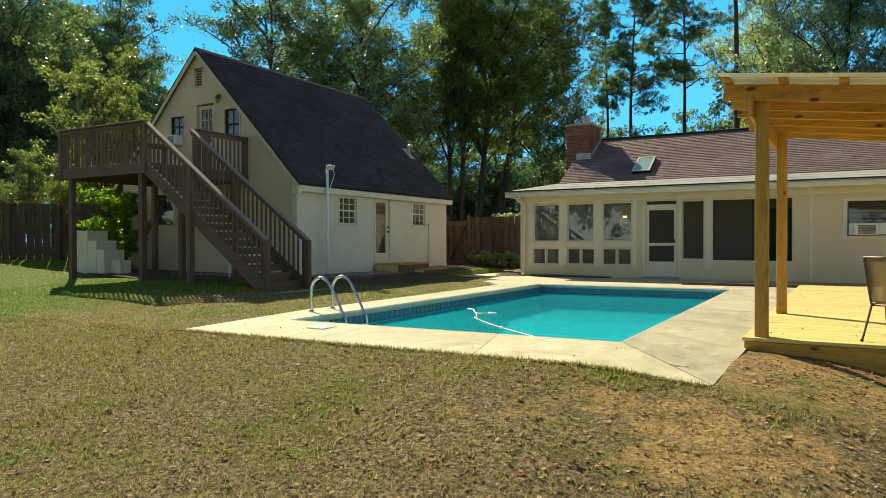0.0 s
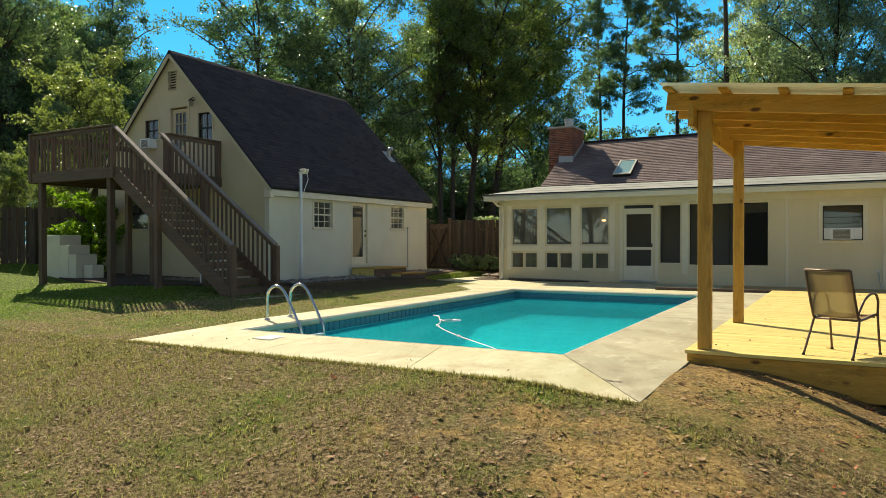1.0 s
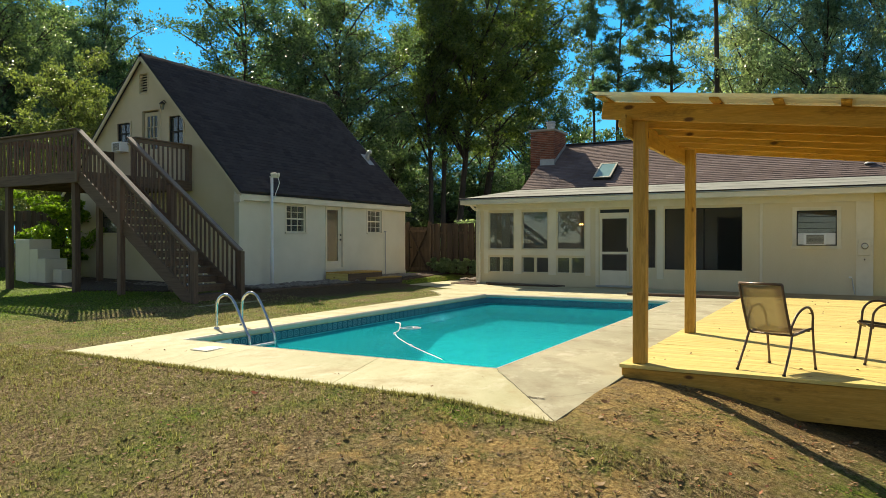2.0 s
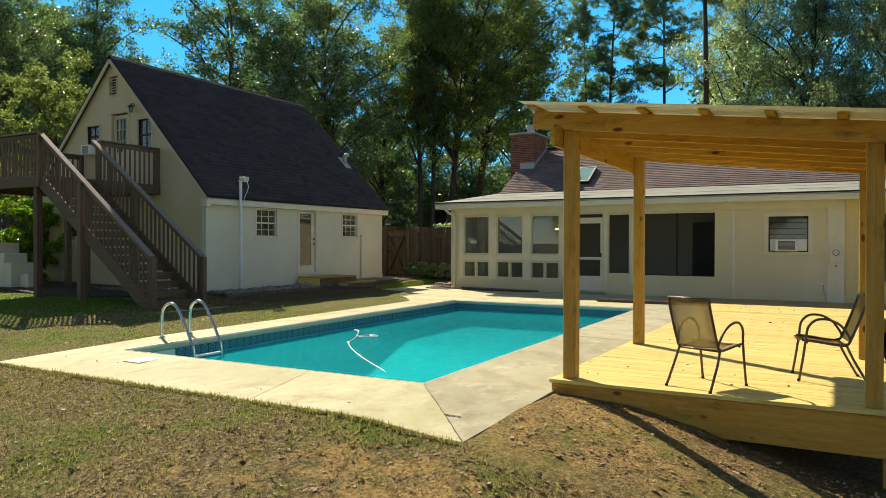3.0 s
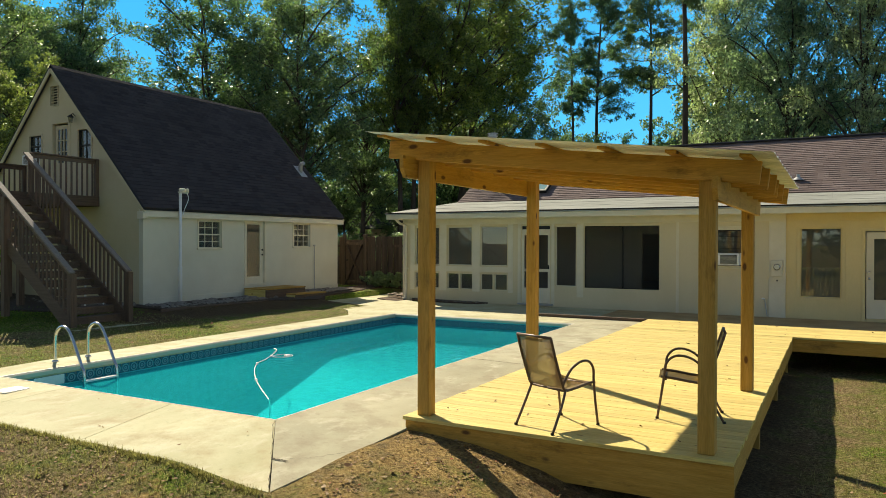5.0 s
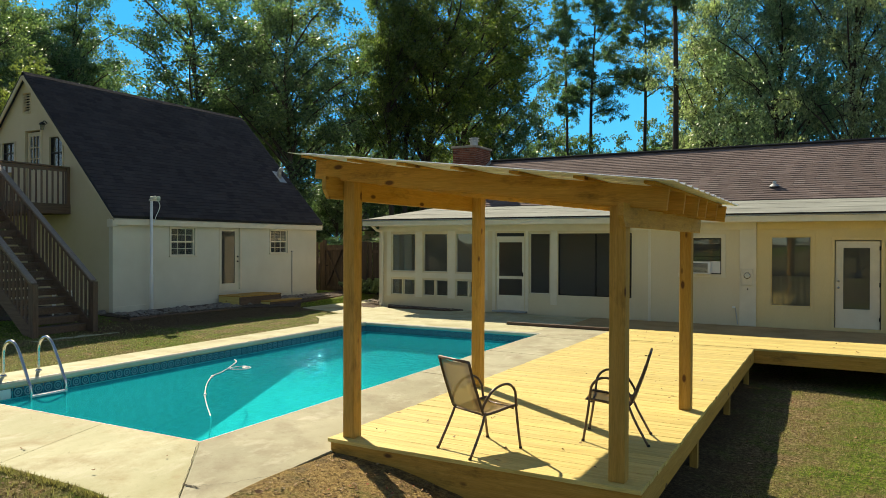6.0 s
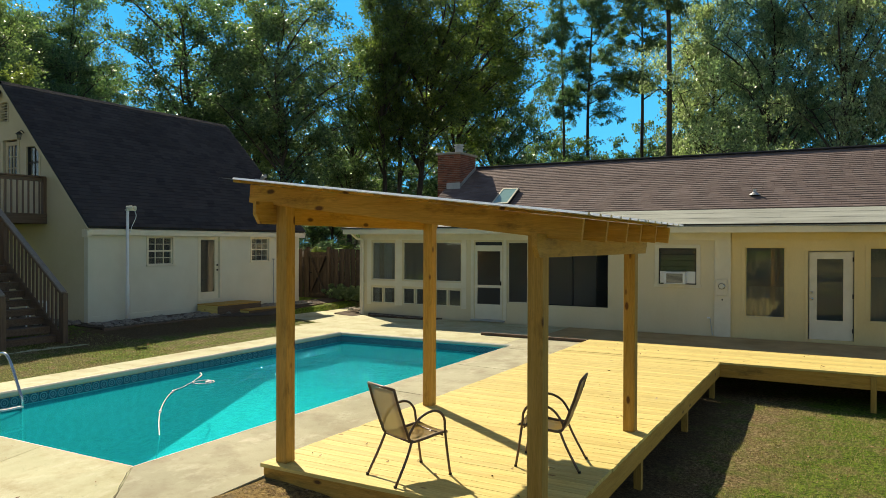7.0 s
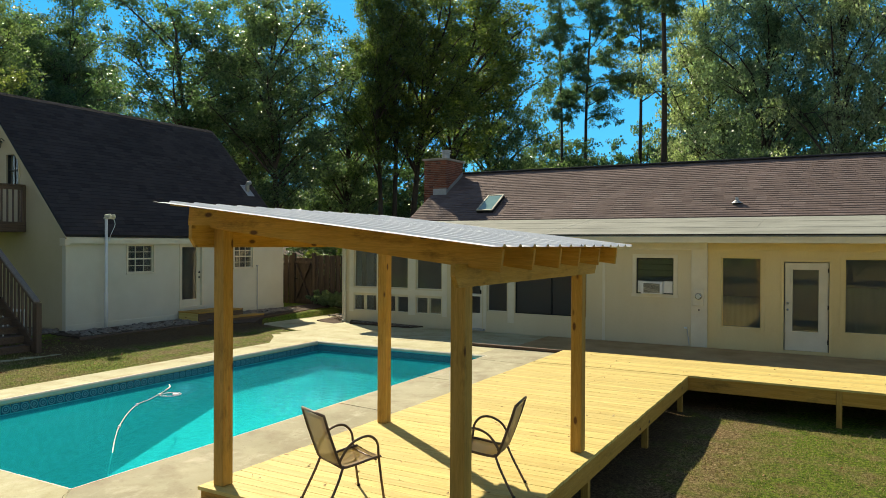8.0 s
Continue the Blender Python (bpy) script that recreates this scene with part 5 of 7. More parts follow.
# ---- patio chairs ----
def patio_chair():
    """Sling chair, front towards +y, feet on z = 0."""
    ch = thing("patio_chair", (0, 0, 0), "bronze-framed patio chair with a taupe mesh sling, on the deck", "chair", "patio chairs")
    W = 0.222
    for s in (-1, 1):
        side = arc([(s * W, -0.335, 0.885), (s * W, -0.275, 0.70), (s * W, -0.185, 0.46), (s * W, -0.14, 0.385), (s * W, -0.03, 0.385), (s * W, 0.15, 0.41), (s * W, 0.27, 0.42)], 5)
        part("side_rail", tube_of(side, 0.0135), M["chair_frame"], ch, "", True)
        part("rear_leg", tube_of(arc([(s * W, -0.13, 0.40), (s * (W + 0.012), -0.20, 0.24), (s * (W + 0.02), -0.33, 0.0)], 4), 0.0125), M["chair_frame"], ch, "", True)
        part("front_leg", tube_of(arc([(s * (W + 0.02), 0.30, 0.0), (s * (W + 0.018), 0.265, 0.22), (s * (W + 0.02), 0.235, 0.44), (s * (W + 0.03), 0.215, 0.56), (s * (W + 0.035), 0.14, 0.635), (s * (W + 0.035), 0.03, 0.64), (s * (W + 0.025), -0.08, 0.585), (s * (W + 0.01), -0.155, 0.48), (s * W, -0.175, 0.42)], 5), 0.0125), M["chair_frame"], ch, "arm and front leg of one bent tube", True)
    part("top_rail", tube_of([(-W, -0.335, 0.885), (W, -0.335, 0.885)], 0.0135), M["chair_frame"], ch, "", True)
    part("cross_bar", tube_of([(-W, -0.14, 0.375), (W, -0.14, 0.375)], 0.011), M["chair_frame"], ch, "", True)
    part("cross_bar", tube_of([(-W, 0.22, 0.395), (W, 0.22, 0.395)], 0.011), M["chair_frame"], ch, "", True)
    for name, run in (("back_sling", [(-0.33, 0.88), (-0.28, 0.70), (-0.21, 0.50), (-0.175, 0.41)]), ("seat_sling", [(-0.15, 0.385), (-0.03, 0.375), (0.13, 0.395), (0.275, 0.418), (0.285, 0.40)])):
        bm = bmesh.new()
        pts = arc([(0, a, b) for a, b in run], 4)
        rows = []
        for p in pts:
            rows.append([bm.verts.new((W * u, p.y + 0.012 * (1 - u * u) * (-1 if name == "back_sling" else 0), p.z - 0.012 * (1 - u * u))) for u in (-1, -0.5, 0, 0.5, 1)])
        for a, b in zip(rows, rows[1:]):
            for k in range(4):
                bm.faces.new((a[k], a[k + 1], b[k + 1], b[k]))
        bmesh.ops.solidify(bm, geom=bm.faces[:], thickness=0.0015)
        part(name, bm, M["sling"], ch, "taupe woven mesh", True)
    for s in (-1, 1):
        for yy in (-0.33, 0.30):
            bm = bmesh.new()
            bmesh.ops.create_cone(bm, cap_ends=True, segments=10, radius1=0.017, radius2=0.015, depth=0.02, matrix=Matrix.Translation((s * (W + 0.02), yy, 0.010)))
            part("foot_cap", bm, M["dark_metal"], ch)
    return ch


chair_a = patio_chair()
copy_thing(chair_a, pose(3.715, 2.045, DZ + 0.002, 0, 0, 100))
chair_a.matrix_basis = pose(2.675, 1.03, DZ + 0.002, 0, 0, -23.8)

# ---- pool ladder, hose and fittings ----
ladder = thing("pool_ladder", (-5.3, 1.3, 0), "chrome pool ladder with two bent grab rails", "ladder")
for y in (1.02, 1.56):
    run = arc([(-5.30, y, -0.02), (-5.30, y, 0.34), (-5.25, y, 0.48), (-5.12, y, 0.55), (-4.98, y, 0.50), (-4.85, y, 0.32), (-4.67, y, 0.0), (-4.60, y, -0.2), (-4.60, y, -1.2)], 6)
    part("grab_rail", tube_of(run, 0.024, 12), M["steel"], ladder, "bent chrome tube", True)
    bm = bmesh.new()
    bmesh.ops.create_cone(bm, cap_ends=True, segments=18, radius1=0.055, radius2=0.035, depth=0.03, matrix=Matrix.Translation((-5.30, y, 0.018)))
    part("flange", bm, M["steel"], ladder, "", True)
for z in (WATER + 0.035, -0.56, -0.88):
    part("rung", block(-4.66, -4.56, 1.02, 1.56, z - 0.015, z + 0.015, 0.006), M["plastic"], ladder, "white plastic rung")

cleaner = thing("pool_cleaner", (-3.7, 4.4, WATER), "white floating pool hose with a cleaner head", "pool hose")
hz = WATER + 0.012
part("hose", tube_of(arc([(-1.30, 1.30, hz - 0.40), (-1.36, 1.40, hz - 0.12), (-1.55, 1.58, hz - 0.02), (-2.05, 1.98, hz - 0.004), (-2.6, 2.45, hz), (-3.2, 3.04, hz), (-3.64, 3.57, hz), (-3.78, 3.9, hz), (-3.97, 4.28, hz), (-3.9, 4.55, hz), (-3.68, 4.52, hz), (-3.66, 4.32, hz), (-3.85, 4.22, hz), (-4.05, 4.38, hz), (-4.22, 4.66, hz)], 8), 0.0085, 8), M["plastic"], cleaner, "thin white hose", True)
part("float", tube_of(arc([(-4.18, 4.58, hz), (-4.32, 4.80, hz + 0.015), (-4.52, 4.95, hz + 0.01)], 6), 0.014, 8), M["plastic"], cleaner, "white float", True)
for fx, fy in ((-2.6, 2.45), (-3.62, 3.54), (-3.96, 4.27)):
    part("hose_collar", tube_of([(fx + 0.035, fy - 0.035, hz), (fx - 0.035, fy + 0.035, hz)], 0.021, 10), M["plastic"], cleaner, "", True)
bm = bmesh.new()
bmesh.ops.create_uvsphere(bm, u_segments=14, v_segments=8, radius=0.06, matrix=Matrix.Translation((-3.75, 4.45, hz)) @ Matrix.Diagonal((1, 1, 0.4, 1)))
part("float_disc", bm, M["plastic"], cleaner, "", True)
part("skimmer_mouth", block(-4.85, -4.79, 0.38, 0.84, -0.24, -0.10, 0.008), M["plastic"], pool, "pale plastic skimmer mouth")
sk = thing("skimmer_lid", (-3.77, -0.53, 0), "white square skimmer lid set in the concrete", "lid")
zs = apron_z(-3.87, -0.45)
part("frame", block(-4.02, -3.72, -0.62, -0.28, zs - 0.02, zs + 0.006, 0.002), M["lip"], sk)
part("lid", block(-4.0, -3.74, -0.60, -0.30, zs, zs + 0.010, 0.002), M["plastic"], sk)

# tile band above the water line
def tile_mesh():
    bm = bmesh.new()
    box(bm, -0.072, 0.072, 0.0, 0.006, -0.072, 0.072)
    n = 10
    for r0, r1 in ((0.047, 0.066), (0.010, 0.028)):
        a = [bm.verts.new((r0 * math.cos(6.2832 * k / n), -0.002, r0 * math.sin(6.2832 * k / n))) for k in range(n)]
        b = [bm.verts.new((r1 * math.cos(6.2832 * k / n), -0.002, r1 * math.sin(6.2832 * k / n))) for k in range(n)]
        for k in range(n):
            f = bm.faces.new((a[k], a[(k + 1) % n], b[(k + 1) % n], b[k]))
            f.material_index = 1
    return mesh_of("tile", bm, [M["tile"], M["tile_ring"]])


tile = tile_mesh()
for a, b in ((POOL[2], POOL[3]), (POOL[1], POOL[2]), (POOL[3], POOL[0]), (POOL[0], POOL[1])):
    d = b - a
    n = int(d.length / 0.152)
    ang = math.atan2(d.y, d.x)
    for k in range(n):
        p = a + d * ((k + 0.5) / n)
        inward = Vector((d.y, -d.x)).normalized()
        q = p + inward * 0.012
        piece("tile", tile, pool, Matrix.Translation((q.x, q.y, -0.168)) @ Matrix.Rotation(ang, 4, "Z"))

# timber edge between the apron and the house terrace
solid("timber_edge", block(-1.55, DX0 - 0.03, 11.20, 11.30, 0.005, 0.075, 0.006), M["brown_x"], "weathered brown timber edging on the concrete", "edging", kind="structure")


# ---- outside stair and landing of the garage ----
stair = thing("outdoor_stair", (-12.4, 4.9, 0), "weathered brown timber stair and landing with balusters", "staircase")
LZ = 3.05
SX0, SX1 = -12.42, -8.58
SYN, SYF = 3.47, 4.80


def flat(name, x0, x1, y0, y1, z0, z1, m="brown_x", label="", bev=0.005):
    return part(name, block(x0, x1, y0, y1, z0, z1, bev), M[m], stair, label)


for k in range(23):
    y = 3.46 + k * 0.145
    flat("landing_board", -15.78, -12.42, y, y + 0.139, LZ - 0.035, LZ, bev=0)
flat("rim_board", -15.80, -12.40, 3.42, 3.46, LZ - 0.27, LZ, label="deep rim board")
flat("rim_board", -15.82, -15.78, 3.42, 6.80, LZ - 0.27, LZ, "brown_y")
flat("rim_board", -12.42, -12.38, 3.46, 6.80, LZ - 0.27, LZ, "brown_y")
flat("ledger", -15.78, -12.42, 6.76, 6.80, LZ - 0.27, LZ - 0.04)
for k in range(8):
    x = -15.5 + k * 0.42
    flat("joist", x, x + 0.04, 3.46, 6.76, LZ - 0.24, LZ - 0.04, "brown_y", bev=0)
for x, y, top in ((-15.45, 3.55, LZ - 0.03), (-12.68, 3.55, LZ - 0.03), (-13.0, 5.0, LZ - 0.03), (-15.45, 6.1, LZ - 0.03)):
    flat("post", x - 0.07, x + 0.07, y - 0.07, y + 0.07, yard(x, y) - 0.1, top, "brown_z", "square timber post")
for x, y in ((-15.75, 3.44), (-12.44, 3.44), (-12.44, 4.95), (-12.44, 6.72), (-15.75, 6.72)):
    flat("rail_post", x - 0.05, x + 0.05, y - 0.05, y + 0.05, LZ - 0.25, LZ + 0.98, "brown_z")


def railing(a, b, base_a, base_b, top_a, top_b, gap=0.145, cap="rail_cap", ends=True):
    """Balusters and rails between two places, level or raking."""
    a, b = Vector(a), Vector(b)
    L = (b - a).length
    n = max(2, int(L / gap))
    for k in range(1, n):
        p = a + (b - a) * (k / n)
        z0 = base_a + (base_b - base_a) * k / n
        z1 = top_a + (top_b - top_a) * k / n
        flat("baluster", p.x - 0.018, p.x + 0.018, p.y - 0.018, p.y + 0.018, z0, z1 - 0.05, "brown_z", bev=0)
    mt = "brown_x" if abs(b.x - a.x) > abs(b.y - a.y) else "brown_y"
    part("top_rail", beam((a.x, a.y, top_a - 0.09), (b.x, b.y, top_b - 0.09), 0.04, 0.10), M[mt], stair)
    part("rail_cap", beam((a.x, a.y, top_a - 0.015), (b.x, b.y, top_b - 0.015), 0.14, 0.036, 0.006), M[cap], stair, "greyed flat rail cap")


railing((-15.75, 3.44, 0), (-12.44, 3.44, 0), LZ - 0.2, LZ - 0.2, LZ + 1.0, LZ + 1.0, cap="brown_x")
railing((-15.75, 3.44, 0), (-15.75, 6.75, 0), LZ - 0.2, LZ - 0.2, LZ + 1.0, LZ + 1.0, cap="brown_y")
railing((-12.44, 4.97, 0), (-12.44, 6.75, 0), LZ - 0.2, LZ - 0.2, LZ + 1.0, LZ + 1.0, cap="brown_y")
SZ1 = 0.05
for y in (SYN, SYF):
    railing((SX0, y, 0), (SX1, y, 0), LZ - 0.32, SZ1 + 0.05, LZ + 0.98, 1.20, 0.14)
    part("stringer", beam((SX0, y, LZ - 0.14), (SX1 - 0.05, y, SZ1 + 0.02), 0.045, 0.28), M["brown_x"], stair, "sloping stringer")
    flat("newel", SX1 - 0.06, SX1 + 0.06, y - 0.06, y + 0.06, yard(SX1, y) - 0.1, 1.17, "brown_z", "newel post")
    flat("post", -10.95, -10.82, y - 0.065 + (0.02 if y == SYF else -0.03), y + 0.065 + (0.02 if y == SYF else -0.03), yard(-10.9, y) - 0.1, 2.80 if y == SYN else 2.75, "brown_z", "square timber post")
N = 16
for k in range(1, N):
    z = LZ - (LZ - SZ1) * k / N
    x = SX0 + (SX1 - SX0) * (k - 0.5) / N
    flat("tread", x - 0.13, x + 0.005, SYN + 0.03, SYF - 0.03, z - 0.038, z, bev=0.004)
    flat("tread", x + 0.012, x + 0.15, SYN + 0.03, SYF - 0.03, z - 0.038, z, bev=0.004)
    flat("riser", x + 0.118, x + 0.14, SYN + 0.03, SYF - 0.03, z - 0.145, z - 0.04, bev=0)
solid("stair_pad", prism([(-8.7, 3.2), (-8.15, 3.25), (-8.05, 5.05), (-8.6, 5.05)], -0.1, 0.06), M["concrete"], "thin concrete pad at the foot of the stair", "pad", kind="structure")

# wall lamp and air conditioner on the gable
lamp = thing("wall_lamp", (-13.42, GY, 5.2), "small dark carriage lamp on the gable wall", "lamp")
part("arm", tube_of(arc([(-13.42, GY, 5.30), (-13.42, GY - 0.08, 5.36), (-13.42, GY - 0.14, 5.30)], 5), 0.012), M["dark_metal"], lamp)
bm = bmesh.new()
bmesh.ops.create_cone(bm, cap_ends=True, segments=6, radius1=0.05, radius2=0.075, depth=0.16, matrix=Matrix.Translation((-13.42, GY - 0.14, 5.18)))
part("lantern", bm, M["dark_glass"], lamp)
bm = bmesh.new()
bmesh.ops.create_cone(bm, cap_ends=True, segments=6, radius1=0.10, radius2=0.02, depth=0.07, matrix=Matrix.Translation((-13.42, GY - 0.14, 5.29)))
part("cap", bm, M["dark_metal"], lamp)


def air_conditioner(u0, u1, z0, z1, face, out):
    ac = thing("air_conditioner", ((u0 + u1) / 2, face, z0), "white window air conditioner with a louvred front", "air conditioner", "window air conditioners")
    part("case", block(u0, u1, face - out, face + 0.15, z0, z1, 0.012), M["plastic"], ac)
    n = int((z1 - z0 - 0.08) / 0.022)
    part("grille", block(u0 + 0.07, u1 - 0.05, face - out - 0.003, face - out, z0 + 0.03, z1 - 0.04), M["screen"], ac)
    for k in range(n):
        z = z0 + 0.04 + k * 0.022
        part("louvre", block(u0 + 0.07, u1 - 0.05, face - out - 0.012, face - out - 0.002, z, z + 0.008), M["lip"], ac)
    return ac


air_conditioner(2.36, 2.88, 1.285, 1.59, HY, 0.24)
air_conditioner(-15.45, -15.05, 4.02, 4.30, GY, 0.28)

# service mast with flood lamps beside the garage
MY, MX = 7.74, -10.37
mast = thing("service_mast", (MX, MY, 0.1), "white conduit mast with twin flood lamps against the garage", "mast")
part("pipe", tube_of([(MX, MY, 0.1), (MX, MY, 1.15), (MX, MY, 1.2), (MX, MY, 3.18)], [0.05, 0.05, 0.038, 0.038], 12), M["plastic"], mast, "white pipe", True)
part("bracket", block(MX - 0.04, MX + 0.06, MY - 0.06, MY + 0.22, 3.14, 3.18, 0.008), M["white"], mast)
for y, ang in ((MY + 0.02, -20), (MY + 0.17, 25)):
    bm = bmesh.new()
    bmesh.ops.create_cone(bm, cap_ends=True, segments=14, radius1=0.07, radius2=0.038, depth=0.14, matrix=Matrix.Translation((MX + 0.06, y, 3.22)) @ Matrix.Rotation(radians(70), 4, "Y") @ Matrix.Rotation(radians(ang), 4, "X"))
    part("flood_lamp", bm, M["white"], mast, "", True)
part("cable", tube_of(arc([(MX + 0.06, MY + 0.18, 3.14), (MX + 0.08, MY + 0.20, 2.98), (MX + 0.05, MY + 0.10, 2.72), (MX + 0.04, MY + 0.05, 2.55)], 5), 0.009, 6), M["plastic"], mast)
part("shoe", block(MX - 0.08, MX + 0.14, MY - 0.12, MY + 0.14, 0.08, 0.14, 0.01), M["white"], mast)
pipe = thing("standpipe", (-10.5, 13.6, 0.2), "thin grey conduit standing on the garage wall", "pipe")
part("pipe", tube_of([(-10.60, 13.62, 0.1), (-10.60, 13.62, 1.72)], 0.016, 8), M["zinc"], pipe)
part("cap", block(-10.63, -10.57, 13.59, 13.65, 1.72, 1.76, 0.006), M["zinc"], pipe)

# step boxes at the garage door
st = thing("door_step", (-10.1, 11.2, 0.1), "two-level treated timber step at the garage door", "step")
for x0, x1, y0, y1, z0, z1 in ((-10.50, -9.62, 10.22, 12.0, 0.14, 0.46), (-9.60, -9.2, 11.05, 12.5, 0.08, 0.28)):
    n = 3 if z1 > 0.3 else 2
    for k in range(n):
        w = (x1 - x0) / n
        part("board", block(x0 + k * w + 0.003, x0 + (k + 1) * w - 0.003, y0, y1, z1 - 0.035, z1, 0.004), M["pine_y"], st)
    part("front_board", block(x1 - 0.045, x1 - 0.01, y0 + 0.01, y1 - 0.01, z0 + 0.03, z1 - 0.04, 0.004), M["brown_y"], st)
    for yy in (y0 + 0.01, y1 - 0.045):
        part("end_board", block(x0, x1 - 0.05, yy, yy + 0.035, z0, z1 - 0.04, 0.004), M["pine_x"], st)

# house fittings
dsp = thing("downspout", (-7.14, 13.9, 0), "white downspout at the house corner", "downspout")
part("pipe", tube_of(arc([(-7.30, 13.55, 2.62), (-7.22, 13.75, 2.45), (-7.12, 13.92, 2.30), (-7.12, 13.93, 1.2), (-7.12, 13.93, 0.15), (-7.12, 13.80, 0.04)], 6), 0.042, 10), M["trim"], dsp, "", True)
part("strap", block(-7.19, -7.05, 13.93, 14.0, 1.0, 1.03), M["trim"], dsp)
meter = thing("electric_meter", (3.74, HY, 1.25), "round glass electric meter on a cream box", "meter")
part("box", block(3.60, 3.86, HY - 0.08, HY - 0.015, 1.02, 1.42, 0.008), M["trim"], meter)
bm = bmesh.new()
bmesh.ops.create_cone(bm, cap_ends=True, segments=24, radius1=0.085, radius2=0.075, depth=0.09, matrix=Matrix.Translation((3.74, HY - 0.12, 1.26)) @ Matrix.Rotation(radians(90), 4, "X"))
part("glass_dome", bm, M["steel"], meter, "", True)
bm = bmesh.new()
bmesh.ops.create_cone(bm, cap_ends=True, segments=24, radius1=0.06, radius2=0.06, depth=0.02, matrix=Matrix.Translation((3.74, HY - 0.165, 1.26)) @ Matrix.Rotation(radians(90), 4, "X"))
part("dial", bm, M["lip"], meter)
part("bell_knob", block(3.725, 3.755, HY - 0.04, HY - 0.015, 0.90, 0.94, 0.004), M["dark_metal"], meter)
tap = thing("garden_tap", (3.45, HY, 0.1), "thin water pipe with a tap on the house wall", "tap")
part("pipe", tube_of(arc([(3.42, 13.97, 0.45), (3.46, 13.96, 0.44), (3.48, 13.96, 0.3), (3.52, 13.94, 0.04)], 5), 0.012, 8), M["zinc"], tap)
part("handle", block(3.39, 3.46, 13.93, 13.97, 0.44, 0.48, 0.006), M["plastic"], tap)

# behind the porch glass
for u, w in ((-6.78, 0.2), (-6.40, 0.3)):
    bm = bmesh.new()
    n = 13
    rows = [[bm.verts.new((u + w * k / n, HY + 0.12 + 0.02 * math.sin(k * 1.9), z)) for k in range(n + 1)] for z in (0.1, 2.3)]
    for k in range(n):
        bm.faces.new((rows[0][k], rows[0][k + 1], rows[1][k + 1], rows[1][k]))
    bmesh.ops.solidify(bm, geom=bm.faces[:], thickness=0.006)
    solid("curtain", bm, M["curtain"], "white curtain hanging behind the porch window", "curtain", "porch curtains", at=(u, HY + 0.12, 0.1), smooth=True)
# sheer curtains behind the tall windows; at WR they imitate reflected trunks
for r in (WB, WR):
    bm = bmesh.new()
    n = 28
    w = r[1] - r[0] + 0.1
    rows = [[bm.verts.new((r[0] - 0.05 + w * k / n, HY + 0.5 + 0.03 * math.sin(k * 1.7) + 0.012 * math.sin(k * 4.1), z)) for k in range(n + 1)] for z in (0.06, 1.25 if r is WB else 1.55)]
    for k in range(n):
        bm.faces.new((rows[0][k], rows[0][k + 1], rows[1][k + 1], rows[1][k]))
    bmesh.ops.solidify(bm, geom=bm.faces[:], thickness=0.006)
    solid("curtain", bm, M["curtain"], "pale half curtain hanging behind the tall window, standing in for reflections at WR", "curtain", "tall window curtains", at=(r[0], HY + 0.5, 0.06), smooth=True)
pl = thing("porch_lamp", (-4.25, HY + 1.6, 1.9), "small warm lit lamp inside the porch", "lamp")
for dx in (0, 0.07):
    bm = bmesh.new()
    bmesh.ops.create_uvsphere(bm, u_segments=10, v_segments=6, radius=0.03, matrix=Matrix.Translation((-4.25 + dx, HY + 1.6, 1.95)))
    part("bulb", bm, M["lamp_on"], pl)
part("cord", tube_of([(-4.22, HY + 1.6, 1.98), (-4.22, HY + 1.6, 2.6)], 0.006, 6), M["dark_metal"], pl)


# ---- fences ----
def fence_run(a, b, z0, h, seed, label, gap=0.015, width=0.14, group=""):
    r = random.Random(seed)
    a, b = Vector(a), Vector(b)
    d = (b - a).normalized()
    L = (b - a).length
    ang = math.atan2(d.y, d.x)
    f = thing("board_fence", (*((a + b) / 2), z0), label, "fence", group)
    f.rotation_euler = (0, 0, 0)
    meshes = []
    for k in range(4):
        bm = bmesh.new()
        hh = h + r.uniform(-0.03, 0.03)
        box(bm, -width / 2, width / 2, -0.01, 0.01, 0, hh)
        meshes.append(mesh_of("board", bm, M["fence"]))
    x = 0
    while x < L:
        p = a + d * (x + width / 2)
        off = 0.02 if int(x / (width + gap)) % 2 else -0.035
        nrm = Vector((-d.y, d.x))
        q = p + nrm * off
        piece("board", meshes[r.randrange(4)], f, Matrix.Translation((q.x, q.y, z0)) @ Matrix.Rotation(ang, 4, "Z") @ Matrix.Rotation(radians(r.uniform(-0.8, 0.8)), 4, "Y"))
        x += width + gap
    for z in (0.35, h - 0.35):
        part("rail", beam((a.x, a.y, z0 + z), (b.x, b.y, z0 + z), 0.04, 0.09), M["fence"], f)
    x = 0
    while x <= L:
        p = a + d * x - Vector((-d.y, d.x)) * 0.09
        part("post", block(p.x - 0.045, p.x + 0.045, p.y - 0.045, p.y + 0.045, z0 - 0.2, z0 + h - 0.05), M["fence"], f)
        x += 2.4
    return f


fence_run((-10.42, 16.5), (-6.9, 16.5), 0.12, 1.95, 3, "weathered grey board fence beside the house", -0.01)
fence_run((-14.6, 16.5), (-11.6, 16.5), 0.12, 1.95, 4, "weathered grey board fence behind the garage", -0.01)
fence_run((-28.0, 1.2), (-18.1, 6.75), 0.50, 1.85, 5, "weathered board fence along the lawn", -0.008)
gate = thing("fence_gate", (-10.9, 16.5, 0.12), "closed weathered wooden gate with diagonal braces", "gate")
gx0, gx1 = -11.40, -10.56
x = gx0
while x < gx1 - 0.05:
    part("board", block(x, x + 0.145, 16.50, 16.52, 0.14, 1.95, 0.0), M["fence"], gate)
    x += 0.155
